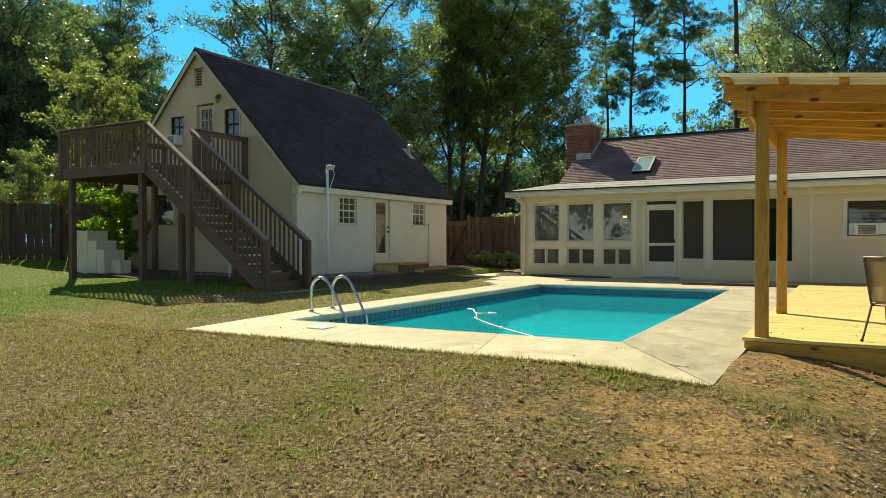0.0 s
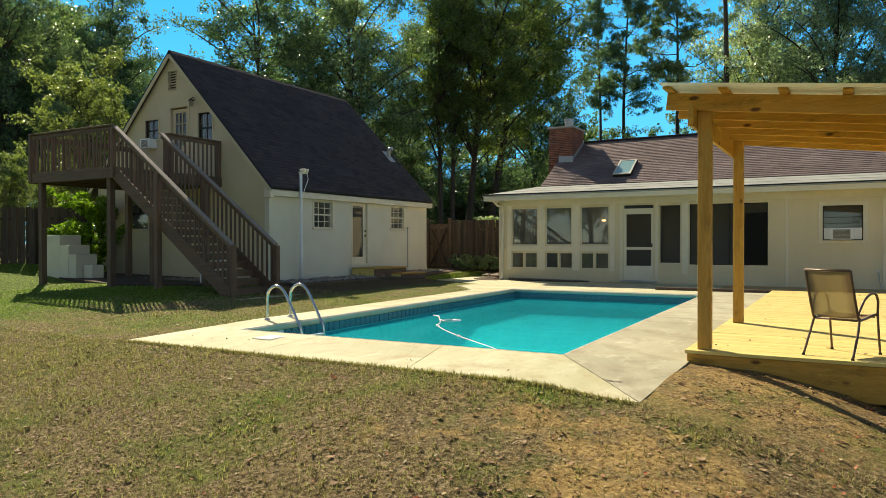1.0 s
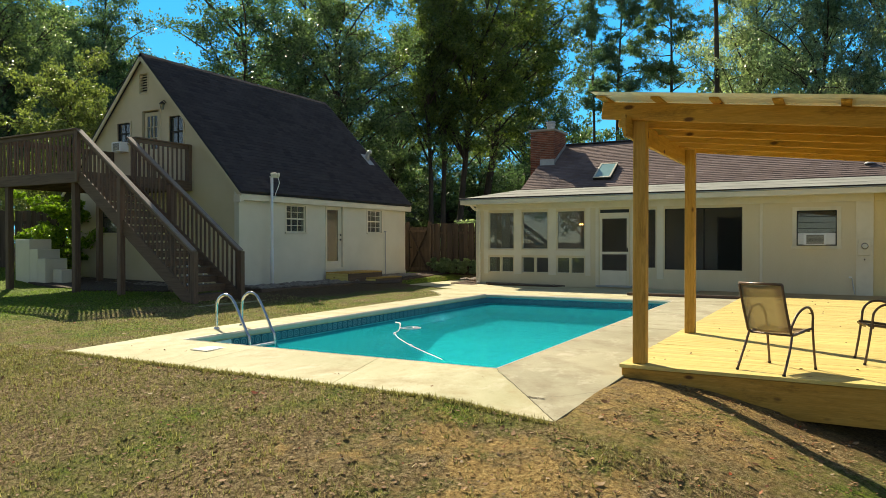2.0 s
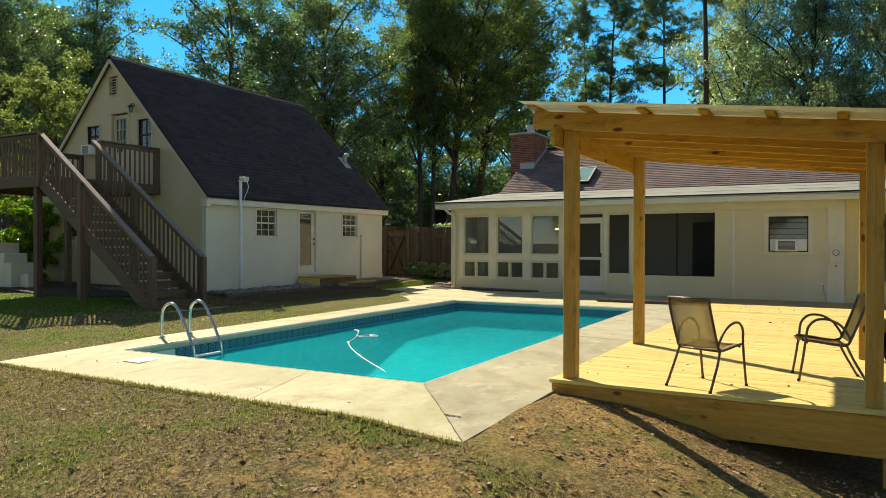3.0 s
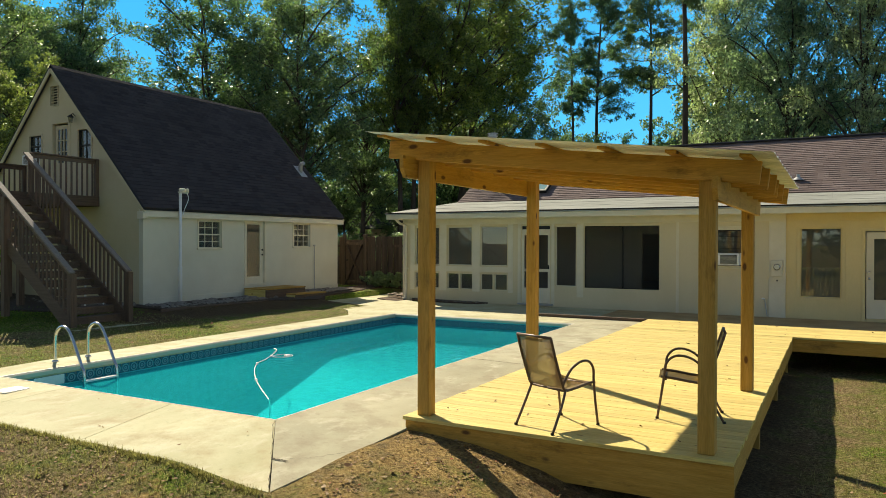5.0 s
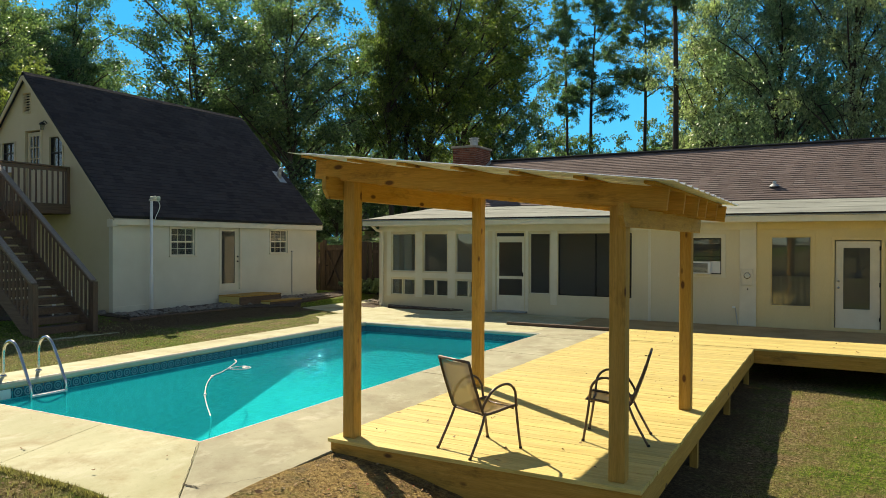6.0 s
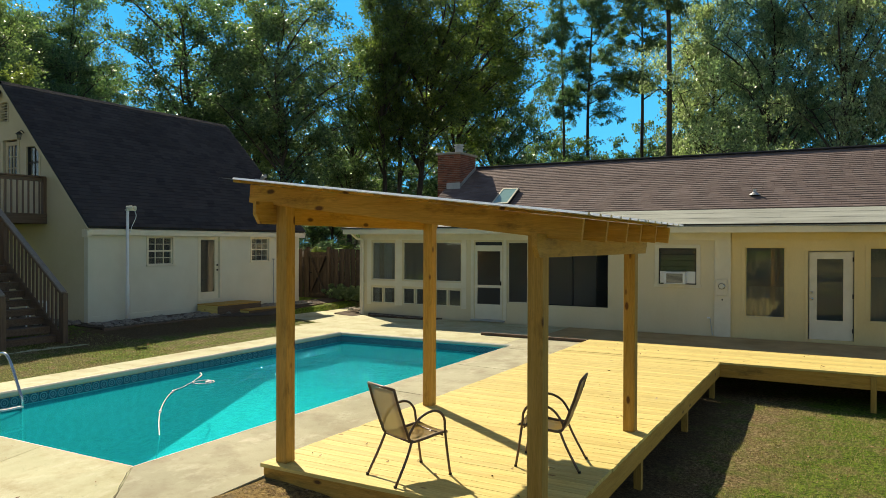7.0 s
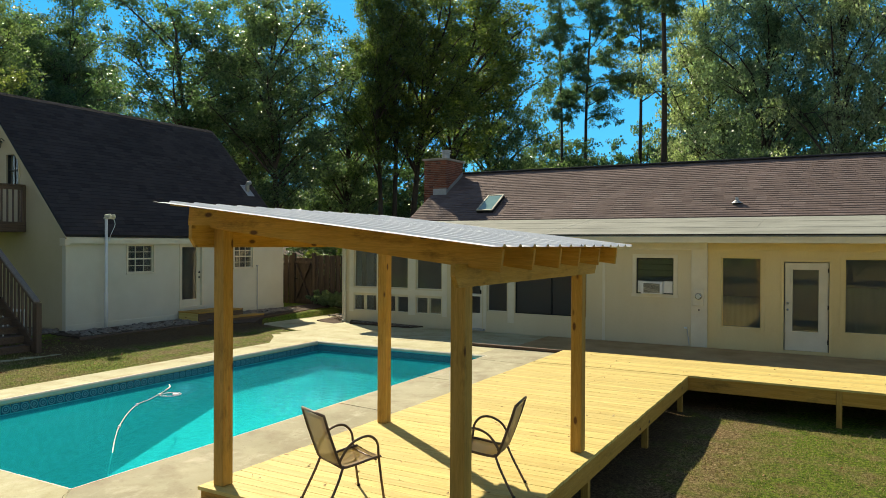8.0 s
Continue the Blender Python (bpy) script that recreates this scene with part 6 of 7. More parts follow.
for z in (0.35, 1.8):
    part("rail", block(gx0, gx1, 16.455, 16.495, z - 0.05, z + 0.05, 0.004), M["fence"], gate)
for p, q in (((gx0 + 0.05, 16.45, 0.35), (gx1 - 0.05, 16.45, 1.8)), ((gx1 - 0.05, 16.44, 0.35), (gx0 + 0.05, 16.44, 1.8))):
    part("brace", beam(p, q, 0.03, 0.09, 0.003, (0, 1, 0)), M["fence"], gate)
for x in (gx0 - 0.08, gx1 + 0.06):
    part("post", block(x - 0.06, x + 0.06, 16.44, 16.56, 0, 2.15, 0.006), M["fence"], gate)
part("latch", block(gx0 + 0.04, gx0 + 0.14, 16.42, 16.45, 1.15, 1.2), M["dark_metal"], gate)

# white block steps by the garage
bs = thing("block_steps", (-16.8, 4.9, 0.2), "white painted block steps beside the garage", "steps")
for x0, x1, z1 in ((-17.3, -16.62, 1.46), (-16.62, -16.22, 1.18), (-16.22, -15.88, 0.92)):
    part("step_block", block(x0, x1 - 0.004, 4.75, 5.4, 0.1, z1, 0.012), M["white"], bs)
part("step_block", block(-15.86, -15.45, 4.95, 5.3, 0.08, 0.62, 0.012), M["white"], bs)
# table form added in place of a white pipe and pot under the stair
tb = thing("garden_table", (-11.3, 5.6, 0.1), "small white table form under the stair, standing in for a pipe and pot", "table")
part("tabletop", block(-11.75, -10.95, 5.35, 5.95, 0.78, 0.82, 0.01), M["plastic"], tb)
for x in (-11.7, -11.0):
    for y in (5.4, 5.9):
        part("leg", tube_of([(x, y, 0.1), (x, y, 0.79)], 0.018, 8), M["plastic"], tb)


# ---- planting beds and stones ----
def scatter_stones(name, area, count, lo, hi, material, label, category, seed, height=lay):
    r = random.Random(seed)
    verts, faces = [], []
    base = [(1, 0, 0), (-1, 0, 0), (0, 1, 0), (0, -1, 0), (0, 0, 1), (0, 0, -1), (0.6, 0.6, 0.55), (-0.6, 0.6, 0.55), (-0.6, -0.6, 0.55), (0.6, -0.6, 0.55)]
    tri = [(0, 6, 4), (6, 0, 2), (2, 7, 6), (6, 7, 4), (7, 2, 1), (1, 8, 7), (7, 8, 4), (8, 1, 3), (3, 9, 8), (8, 9, 4), (9, 3, 0), (0, 6, 9), (9, 6, 4), (0, 5, 2), (2, 5, 1), (1, 5, 3), (3, 5, 0)]
    for _ in range(count):
        x, y = r.uniform(area[0], area[1]), r.uniform(area[2], area[3])
        s = r.uniform(lo, hi)
        m = Matrix.Rotation(r.uniform(0, 6.28), 3, "Z") @ Matrix.Diagonal((s * r.uniform(0.8, 1.5), s, s * r.uniform(0.4, 0.7)))
        k = len(verts)
        z = height(x, y) + 0.04
        verts += [m @ Vector(b) + Vector((x, y, z)) for b in base]
        faces += [(a + k, b + k, c + k) for a, b, c in tri]
    me = bpy.data.meshes.new(name)
    me.from_pydata(verts, [], faces)
    me.materials.append(material)
    return tagged(new(name, me), label, category, kind="stuff")


def bed(outline, label, material="mulch", up=0.035):
    return solid("planting_bed", prism(outline, -0.9, lambda x, y: lay(x, y) + up), M[material], label, "bed", kind="structure")


bed([(-10.5, 6.3), (-9.55, 6.5), (-9.4, 10.0), (-8.6, 11.4), (-9.12, 12.4), (-9.6, 16.3), (-10.5, 16.3)], "dark mulch bed with stones along the garage")
bed([(-16.6, 4.7), (-13.0, 3.9), (-10.9, 4.6), (-10.5, 6.8), (-17.0, 6.8)], "dark mulch bed under the gable wall")
bed([(-8.0, 13.62), (-7.06, 13.34), (-7.02, 13.92), (-7.26, 14.1), (-7.26, 16.4), (-8.3, 16.4)], "mulch bed at the house corner", up=-0.06)
scatter_stones("bed_stones", (-10.4, -9.55, 6.6, 14.5), 520, 0.04, 0.10, M["stone"], "grey rounded stones lying in the garage bed", "stones", 2)
scatter_stones("bed_stones", (-17.0, -10.6, 5.7, 6.75), 420, 0.04, 0.10, M["stone"], "grey rounded stones lying under the gable", "stones", 3)
bed([(-6.6, 13.5), (-4.4, 13.5), (-4.2, 13.97), (-6.9, 13.97)], "narrow leaf-littered bed under the porch windows")
M["clod"] = mat("soil_clods", (0.22, 0.125, 0.05), (0.46, 0.30, 0.12), big=20, fine=90, rough=1.0, bump=0.6, grain=0.3)
scatter_stones("soil_clods", (1.25, 4.3, -1.3, 0.5), 520, 0.006, 0.018, M["clod"], "crumbled clods of sandy soil in front of the deck", "soil", 9, lambda x, y: yard(x, y) - 0.040)
scatter_stones("soil_clods", (-0.6, 3.0, -3.3, -1.6), 260, 0.005, 0.012, M["clod"], "small crumbs of soil on the bare lawn patch", "soil", 10, lambda x, y: yard(x, y) - 0.040)
scatter_stones("bed_stones", (-6.6, -4.4, 13.56, 13.94), 90, 0.02, 0.05, M["stone"], "grey stones in the narrow porch bed", "stones", 7)
scatter_stones("bed_stones", (-8.0, -7.3, 14.1, 16.2), 120, 0.03, 0.08, M["stone"], "grey stones in the house corner bed", "stones", 4)
solid("bed_edging", beam((-9.5, 6.4, 0.12), (-9.40, 10.0, 0.1), 0.05, 0.12), M["brown_y"], "weathered timber edging of the stone bed", "edging", kind="structure")


# ---- foliage ----
def leaf_cloud(name, centres, per, size, material, seed, flat=0.6, long=1.0):
    """Many small leaves round a list of (centre, radius)."""
    r = np.random.RandomState(seed)
    c = np.repeat(np.array([x[0] for x in centres], float), per, axis=0)
    R = np.repeat(np.array([x[1] for x in centres], float), per)
    n = len(c)
    d = r.normal(size=(n, 3))
    d /= np.linalg.norm(d, axis=1)[:, None]
    rad = R * r.uniform(0.25, 1.0, n) ** 0.6 * r.uniform(0.7, 1.25, n)
    p = c + d * rad[:, None] * np.array([1, 1, flat])
    a = r.normal(size=(n, 3))
    a /= np.linalg.norm(a, axis=1)[:, None]
    up = r.normal(size=(n, 3)) + np.array([0, 0, 0.7])
    b = np.cross(a, up)
    b /= np.linalg.norm(b, axis=1)[:, None] + 1e-6
    s = size * r.uniform(0.55, 1.3, n)
    a = a * (s * long)[:, None]
    b = b * (s * 0.55)[:, None]
    v = np.stack([p - a * 0.5, p + b * 0.5, p + a * 0.5, p - b * 0.5], axis=1).reshape(-1, 3)
    me = bpy.data.meshes.new(name)
    me.vertices.add(4 * n)
    me.vertices.foreach_set("co", v.ravel())
    me.loops.add(4 * n)
    me.loops.foreach_set("vertex_index", np.arange(4 * n))
    me.polygons.add(n)
    me.polygons.foreach_set("loop_start", np.arange(n) * 4)
    me.update(calc_edges=True)
    me.materials.append(material)
    return me


def broadleaf(name, seed, h, crown_from, spread, material, clumps, per, leaf, label, category="tree", group="woodland trees", lean=0.0, puff=(0.030, 0.060)):
    """A tapered trunk with limbs, and a loose crown of leaf clumps with gaps."""
    r = random.Random(seed)
    t = thing(name, (0, 0, 0), label, category, group)
    pts = []
    wob = r.uniform(0, 6.28)
    for k in range(9):
        f = k / 8
        pts.append(Vector((lean * h * f + 0.25 * math.sin(wob + f * 5) * f, 0.25 * math.cos(wob * 1.3 + f * 4) * f, h * 0.92 * f)))
    r0 = 0.0115 * h
    bm = tube_of(pts, [r0 * (1.25 if k == 0 else 1 - 0.88 * k / 8) for k in range(9)], 8)
    centres = []
    limbs = max(6, clumps // 5)
    for i in range(limbs):
        f = crown_from + (0.97 - crown_from) * ((i + r.random()) / limbs)
        base = pts[0].lerp(pts[-1], f)
        k = min(7, int(f * 8))
        base = pts[k].lerp(pts[k + 1], f * 8 - k)
        u = (f - crown_from) / (1 - crown_from)
        reach = spread * (0.45 + 1.0 * math.sin(math.pi * min(1, 0.12 + u * 0.86)) ** 0.8) * r.uniform(0.6, 1.1)
        ang = i * 2.4 + r.uniform(-0.5, 0.5)
        rise = reach * r.uniform(0.45, 1.25)
        tip = base + Vector((math.cos(ang) * reach, math.sin(ang) * reach, rise))
        mid = base.lerp(tip, 0.5) + Vector((0, 0, -0.08 * reach))
        run = arc([base, mid, tip], 2)
        tube(bm, run, [r0 * 0.27 * (1 - 0.85 * q / (len(run) - 1)) * (1 - 0.5 * u) for q in range(len(run))], 4)
        for j in range(clumps // limbs):
            q = 0.35 + 0.7 * (j + r.random()) / (clumps // limbs)
            c = base.lerp(tip, min(1.02, q)) + Vector((r.gauss(0, 0.16), r.gauss(0, 0.16), r.gauss(0, 0.12))) * reach
            centres.append((tuple(c), h * r.uniform(*puff)))
    part("trunk", bm, M["bark"], t, "grey-brown bark", True)
    cr = new("crown", leaf_cloud("crown", centres, per, leaf, material, seed))
    cr.parent = t
    return t


def bough(verts, faces, pts, radii, n):
    """A tapered limb through points, added to lists of vertices and faces."""
    k0 = len(verts)
    for i, p in enumerate(pts):
        d = (pts[min(i + 1, len(pts) - 1)] - pts[max(i - 1, 0)]).normalized()
        s = d.orthogonal().normalized()
        u = d.cross(s)
        for k in range(n):
            a = 6.2832 * k / n
            verts.append(p + (s * math.cos(a) + u * math.sin(a)) * radii[i])
    for i in range(len(pts) - 1):
        for k in range(n):
            a, b = k0 + i * n + k, k0 + i * n + (k + 1) % n
            faces.append((a, b, b + n, a + n))


def bough_mesh(name, verts, faces, material):
    me = bpy.data.meshes.new(name)
    me.from_pydata(verts, [], faces)
    me.materials.append(material)
    me.polygons.foreach_set("use_smooth", [True] * len(me.polygons))
    return me


def leaf_mesh(name, tufts, per, size, wide, material, seed, radial=0.0, flat=0.75):
    """Small three-cornered leaves round tufts of (centre, radius); radial turns them outwards, as needles stand."""
    r = np.random.RandomState(seed)
    c = np.repeat(np.array([x[0] for x in tufts], float), per, axis=0)
    R = np.repeat(np.array([x[1] for x in tufts], float), per)
    n = len(c)
    d = r.normal(size=(n, 3))
    d /= np.linalg.norm(d, axis=1)[:, None]
    p = c + d * (R * r.uniform(0.05, 1.0, n) ** 0.5)[:, None] * np.array([1, 1, flat])
    a = r.normal(size=(n, 3)) * (1 - radial) + d * radial * 2
    a[:, 2] -= 0.25 * (1 - radial)
    a /= np.linalg.norm(a, axis=1)[:, None]
    b = np.cross(a, r.normal(size=(n, 3)) + np.array([0, 0, 1.0]))
    b /= np.linalg.norm(b, axis=1)[:, None] + 1e-6
    s = (size * r.uniform(0.6, 1.4, n))[:, None]
    v = np.stack([p - a * s * 0.5 - b * s * wide * 0.5, p - a * s * 0.2 + b * s * wide * 0.6, p + a * s * 0.5], axis=1).reshape(-1, 3)
    me = bpy.data.meshes.new(name)
    me.vertices.add(3 * n)
    me.vertices.foreach_set("co", v.ravel())
    me.loops.add(3 * n)
    me.loops.foreach_set("vertex_index", np.arange(3 * n))
    me.polygons.add(n)
    me.polygons.foreach_set("loop_start", np.arange(n) * 3)
    me.update(calc_edges=True)
    me.materials.append(material)
    return me


def along(pts, f):
    k = min(len(pts) - 2, int(f * (len(pts) - 1)))
    return pts[k].lerp(pts[k + 1], f * (len(pts) - 1) - k)


def forest_tree(name, seed, h, crown_from, spread, limbs, per, size, material, label, lean=0.0, girth=0.011, sub=6, twigs=4, tuft=(0.018, 0.036), group="woodland trees", steep=0.75):
    """A broadleaf tree: crooked trunk that forks, limbs rising to a lumpy dome, branches, and leaf tufts along the twigs."""
    r = random.Random(seed)
    t = thing(name, (0, 0, 0), label, "tree", group)
    wob = r.uniform(0, 6.28)
    trunk = [Vector((lean * h * (k / 8) ** 1.4 + 0.020 * h * math.sin(wob + k * 0.8) * k / 8, 0.020 * h * math.cos(wob * 1.3 + k * 0.7) * k / 8, h * 0.86 * k / 8)) for k in range(9)]
    r0 = girth * h
    verts, faces, tufts = [], [], []
    bough(verts, faces, trunk, [r0 * (1.3 if k == 0 else 1 - 0.84 * k / 8) for k in range(9)], 8)
    zc, rz = h * (1 + crown_from) / 2, h * (1 - crown_from) / 2
    off = Vector((seed * 1.7, seed * 0.6, 0))
    for i in range(limbs):
        zz = 1 - 2 * (i + 0.5) / limbs
        ang = i * 2.39996 + r.uniform(-0.25, 0.25)
        ring = math.sqrt(max(0.0, 1 - zz * zz))
        way = Vector((math.cos(ang) * ring, math.sin(ang) * ring, zz))
        lump = 0.92 + 0.42 * noise.noise(way * 1.9 + off)
        depth = lump * (r.uniform(0.72, 1.0) if i % 3 else r.uniform(0.35, 0.7))
        tip = Vector((way.x * spread * depth + lean * h * 0.7, way.y * spread * depth, zc + way.z * rz * depth))
        flat = math.hypot(tip.x - lean * h * 0.7, tip.y)
        zb = max(crown_from * h * 0.75, min(0.84 * h, tip.z - steep * flat - 0.02 * h))
        base = along(trunk, zb / (0.86 * h))
        run = tip - base
        reach = run.length
        bow = Vector((r.gauss(0, 0.06), r.gauss(0, 0.06), 0.10)) * reach
        limb = [base + run * q + bow * math.sin(math.pi * q) for q in (0, 0.25, 0.5, 0.75, 1.0)]
        rl = r0 * min(0.42, 0.09 + 0.05 * reach)
        bough(verts, faces, limb, [rl * (1 - 0.21 * q) for q in range(5)], 5)
        for j in range(sub):
            q = 0.42 + 0.58 * (j + r.random()) / sub
            b0 = along(limb, min(1.0, q))
            d = Vector((r.gauss(0, 1), r.gauss(0, 1), r.gauss(0.25, 0.7))).normalized()
            l2 = spread * r.uniform(0.16, 0.34)
            end = b0 + d * l2
            bough(verts, faces, [b0, b0.lerp(end, 0.5) + Vector((0, 0, 0.08 * l2)), end], [rl * 0.34, rl * 0.2, rl * 0.07], 3)
            for k in range(twigs):
                c = b0.lerp(end, 0.3 + 0.8 * (k + r.random()) / twigs) + Vector((r.gauss(0, 1), r.gauss(0, 1), r.gauss(0, 0.6))) * l2 * 0.22
                tufts.append((tuple(c), h * r.uniform(*tuft)))
    tr = new("trunk", bough_mesh("trunk", verts, faces, M["bark"]))
    tr.parent = t
    tagged(tr, "grey-brown bark")
    cr = new("crown", leaf_mesh("crown", tufts, per, size, 0.62, material, seed))
    cr.parent = t
    return t


def pine(name, seed, h, label, crown_from=0.55, limbs=14, reach_most=0.15):
    """A tall bare trunk, crooked limbs of uneven length, and clouds of needle tufts towards their ends."""
    r = random.Random(seed)
    t = thing(name, (0, 0, 0), label, "tree", "woodland pines")
    trunk = [Vector((0.016 * h * math.sin(seed + k * 0.6) * k / 8, 0.014 * h * math.cos(seed * 2 + k * 0.5) * k / 8, h * k / 8)) for k in range(9)]
    r0 = 0.0092 * h
    verts, faces, tufts = [], [], []
    bough(verts, faces, trunk, [r0 * (1 - 0.8 * k / 8) for k in range(9)], 8)
    for i in range(limbs):
        u = min(1.0, max(0.0, (i + r.uniform(-0.6, 1.4)) / limbs))
        base = along(trunk, crown_from + (0.98 - crown_from) * u)
        reach = h * reach_most * (1.0 - 0.45 * u) * r.uniform(0.35, 1.3)
        ang = i * 2.4 + r.uniform(-0.9, 0.9)
        out = Vector((math.cos(ang), math.sin(ang), 0))
        side = Vector((-out.y, out.x, 0)) * r.uniform(-0.5, 0.5)
        bend, kink = r.uniform(-0.25, 0.55) + 0.45 * u, r.uniform(-0.16, 0.16)
        limb = [base + (out * q + side * q * q + Vector((0, 0, bend * q + kink * math.sin(q * 6)))) * reach for q in (0, 0.25, 0.5, 0.75, 1.0)]
        rl = r0 * 0.30 * (1 - 0.5 * u)
        bough(verts, faces, limb, [rl * (1 - 0.2 * q) for q in range(5)], 5)
        for j in range(8):
            q = 0.45 + 0.55 * (j + r.random()) / 8
            b0 = along(limb, min(1.0, q))
            d = Vector((r.gauss(0, 1), r.gauss(0, 1), r.gauss(0.35, 0.5))).normalized()
            l2 = h * r.uniform(0.018, 0.055)
            end = b0 + d * l2
            bough(verts, faces, [b0, end], [rl * 0.3, rl * 0.1], 3)
            for k in range(5):
                c = b0.lerp(end, 0.3 + 0.2 * k) + Vector((r.gauss(0, 1), r.gauss(0, 1), r.gauss(0, 0.7))) * l2 * 0.35
                tufts.append((tuple(c), h * r.uniform(0.009, 0.020)))
    tr = new("trunk", bough_mesh("trunk", verts, faces, M["bark"]))
    tr.parent = t
    tagged(tr, "straight reddish-grey bark")
    cr = new("crown", leaf_mesh("crown", tufts, 44, 0.27, 0.22, M["leaf_c"], seed, 0.6, 0.7))
    cr.parent = t
    return t


def placed(t, m):
    t.matrix_basis = m
    return t


EYE = Vector((2.2, -7.9))


def bearing_at(deg, dist):
    a = radians(deg)
    return EYE.x - math.sin(a) * dist, EYE.y + math.cos(a) * dist


H0 = 24.0
kinds = {
    "o": [forest_tree("oak_tree", q, H0, 0.10, 7.2, 40, 44, 0.21, M["leaf_a"], "tall dark green oak in the woods behind the houses") for q in (11, 12, 13)],
    "g": [forest_tree("sweetgum_tree", q, H0, 0.30, 5.2, 34, 46, 0.18, M["leaf_b"], "tall sunlit yellow-green tree with several limbs behind the houses", tuft=(0.016, 0.030), lean=n, steep=1.1) for q, n in ((21, 0.0), (22, 0.12))],
    "l": [forest_tree("pale_oak_tree", q, H0, 0.06, 7.0, 40, 44, 0.205, M["leaf_d"], "tall grey-green oak with glinting leaves in the woods", tuft=(0.020, 0.038)) for q in (31, 32)],
    "y": [forest_tree("young_tree", q, H0, 0.04, 9.0, 34, 46, 0.30, M["leaf_e"], "yellow-green young tree at the edge of the lawn", tuft=(0.022, 0.042)) for q in (36, 37)],
    "p": [pine("pine_tree", q, H0, "tall bare-trunked pine against the sky", c, n, w) for q, c, n, w in ((41, 0.50, 20, 0.17), (42, 0.52, 18, 0.15), (43, 0.56, 22, 0.20))],
    "f": [forest_tree("far_tree", q, H0, 0.02, 8.5, 30, 22, 0.50, M["leaf_a"], "dark tree deep in the woods", sub=5, twigs=3, tuft=(0.03, 0.055)) for q in (46, 47)],
    "b": [forest_tree("understory_tree", q, H0, 0.0, 11.0, 26, 25, 0.74, m, "leafy undergrowth tree at the wood's edge", sub=5, twigs=3, tuft=(0.03, 0.055), group="undergrowth") for q, m in ((51, M["leaf_b"]), (52, M["leaf_a"]))],
}
used = set()
turn = {k: 0 for k in kinds}
rt = random.Random(77)


def plant_at(kind, x, y, height, wide=1.0, spin=None, which=None):
    turn[kind] += 1
    src = kinds[kind][(turn[kind] if which is None else which) % len(kinds[kind])]
    s = height / H0
    spin = rt.uniform(0, 6.28) if spin is None else spin
    m = Matrix.Translation((x, y, lay(max(-60, min(60, x)), max(-60, min(60, y))) - 0.1)) @ Matrix.Rotation(spin, 4, "Z") @ Matrix.Diagonal((s * wide, s * wide, s, 1))
    if src.name in used:
        return copy_thing(src, m)
    used.add(src.name)
    return placed(src, m)


def plant(kind, deg, dist, height, wide=1.0, spin=None, which=None):
    return plant_at(kind, *bearing_at(deg, dist), height, wide, spin, which)


def belt(pick, count, b0, b1, d0, d1, h0, h1, wide=1.0):
    """Trees spread over a stretch of bearings and distances; heights go with the distance."""
    for i in range(count):
        deg = b0 + (b1 - b0) * (i + rt.uniform(0.15, 0.85)) / count
        d = rt.uniform(d0, d1)
        plant(rt.choice(pick), deg, d, d * rt.uniform(h0, h1), wide)


# the great oaks behind the garage
plant("o", 43.0, 50, 20.5, 1.15)
plant("o", 35.8, 48, 20.5, 1.05)
plant("o", 39.3, 60, 25, 1.0)
plant("o", 32.3, 68, 27, 0.9)
# three stems between the roofs, and the spreading tree behind them
plant_at("g", -27.6, 45.8, 27, 0.80, 0.5, 0)
plant_at("g", -27.5, 47.8, 29, 0.85, 2.2, 0)
plant_at("g", -26.9, 49.6, 26, 1.15, -0.3, 1)
plant("o", 21.8, 86, 38, 0.85)
plant("g", 25.2, 74, 31, 1.1, 0.2, 1)
# pines in the gap and over the house
plant("p", 14.7, 97, 36, 1.0, 0.0, 0)
plant("p", 16.6, 94, 33, 0.85, 1.9, 1)
plant("p", 10.9, 100, 38, 1.0, 0.8, 2)
plant("p", 7.3, 60.7, 28, 0.95, 2.0, 1)
# glinting oaks on the east side
plant("l", 4.6, 64, 27, 0.80)
plant("l", 0.2, 58, 27, 0.82)
plant("l", -4.6, 54, 25, 0.85)
plant("l", -9.6, 58, 26, 0.9)
plant("f", 2.5, 84, 27, 0.9)
# the west side: far dark trees, young bright ones nearer, one large one at the side
plant("o", 54.0, 104, 38, 0.85)
plant("o", 58.0, 100, 40, 1.0)
plant("o", 63.0, 92, 38, 1.0)
plant("o", 60.6, 84, 33, 1.0)
plant("o", 56.2, 112, 40, 1.0)
plant("o", 57.7, 103, 37, 1.0)
plant("o", 61.4, 112, 42, 1.0)
plant("o", 54.8, 118, 42, 0.9)
plant("o", 52.4, 120, 38, 0.8)
plant("o", 66.5, 80, 30, 1.0)
for deg, dist, height in ((53.0, 47, 10.0), (55.0, 43, 11.5), (57.4, 46, 12.5), (59.8, 42, 11.5), (62.8, 42, 11)):
    plant("y", deg, dist, height, 0.95)
# deeper woods closing the view under the crowns
belt("f", 12, 19, 62, 92, 112, 0.13, 0.18, 1.3)
belt("f", 6, 6, 13, 95, 112, 0.15, 0.19, 0.9)
belt("f", 5, 13, 21, 100, 118, 0.14, 0.185, 1.0)
belt("f", 5, -10, 7, 80, 100, 0.20, 0.26, 1.3)
belt("f", 6, 7, 20, 84, 96, 0.12, 0.16, 1.15)
belt("f", 6, 20, 42, 72, 84, 0.12, 0.19, 1.2)
belt("b", 9, -10, 24, 58, 72, 0.08, 0.12, 1.2)
belt("b", 9, 23, 35, 56, 68, 0.08, 0.15, 1.15)
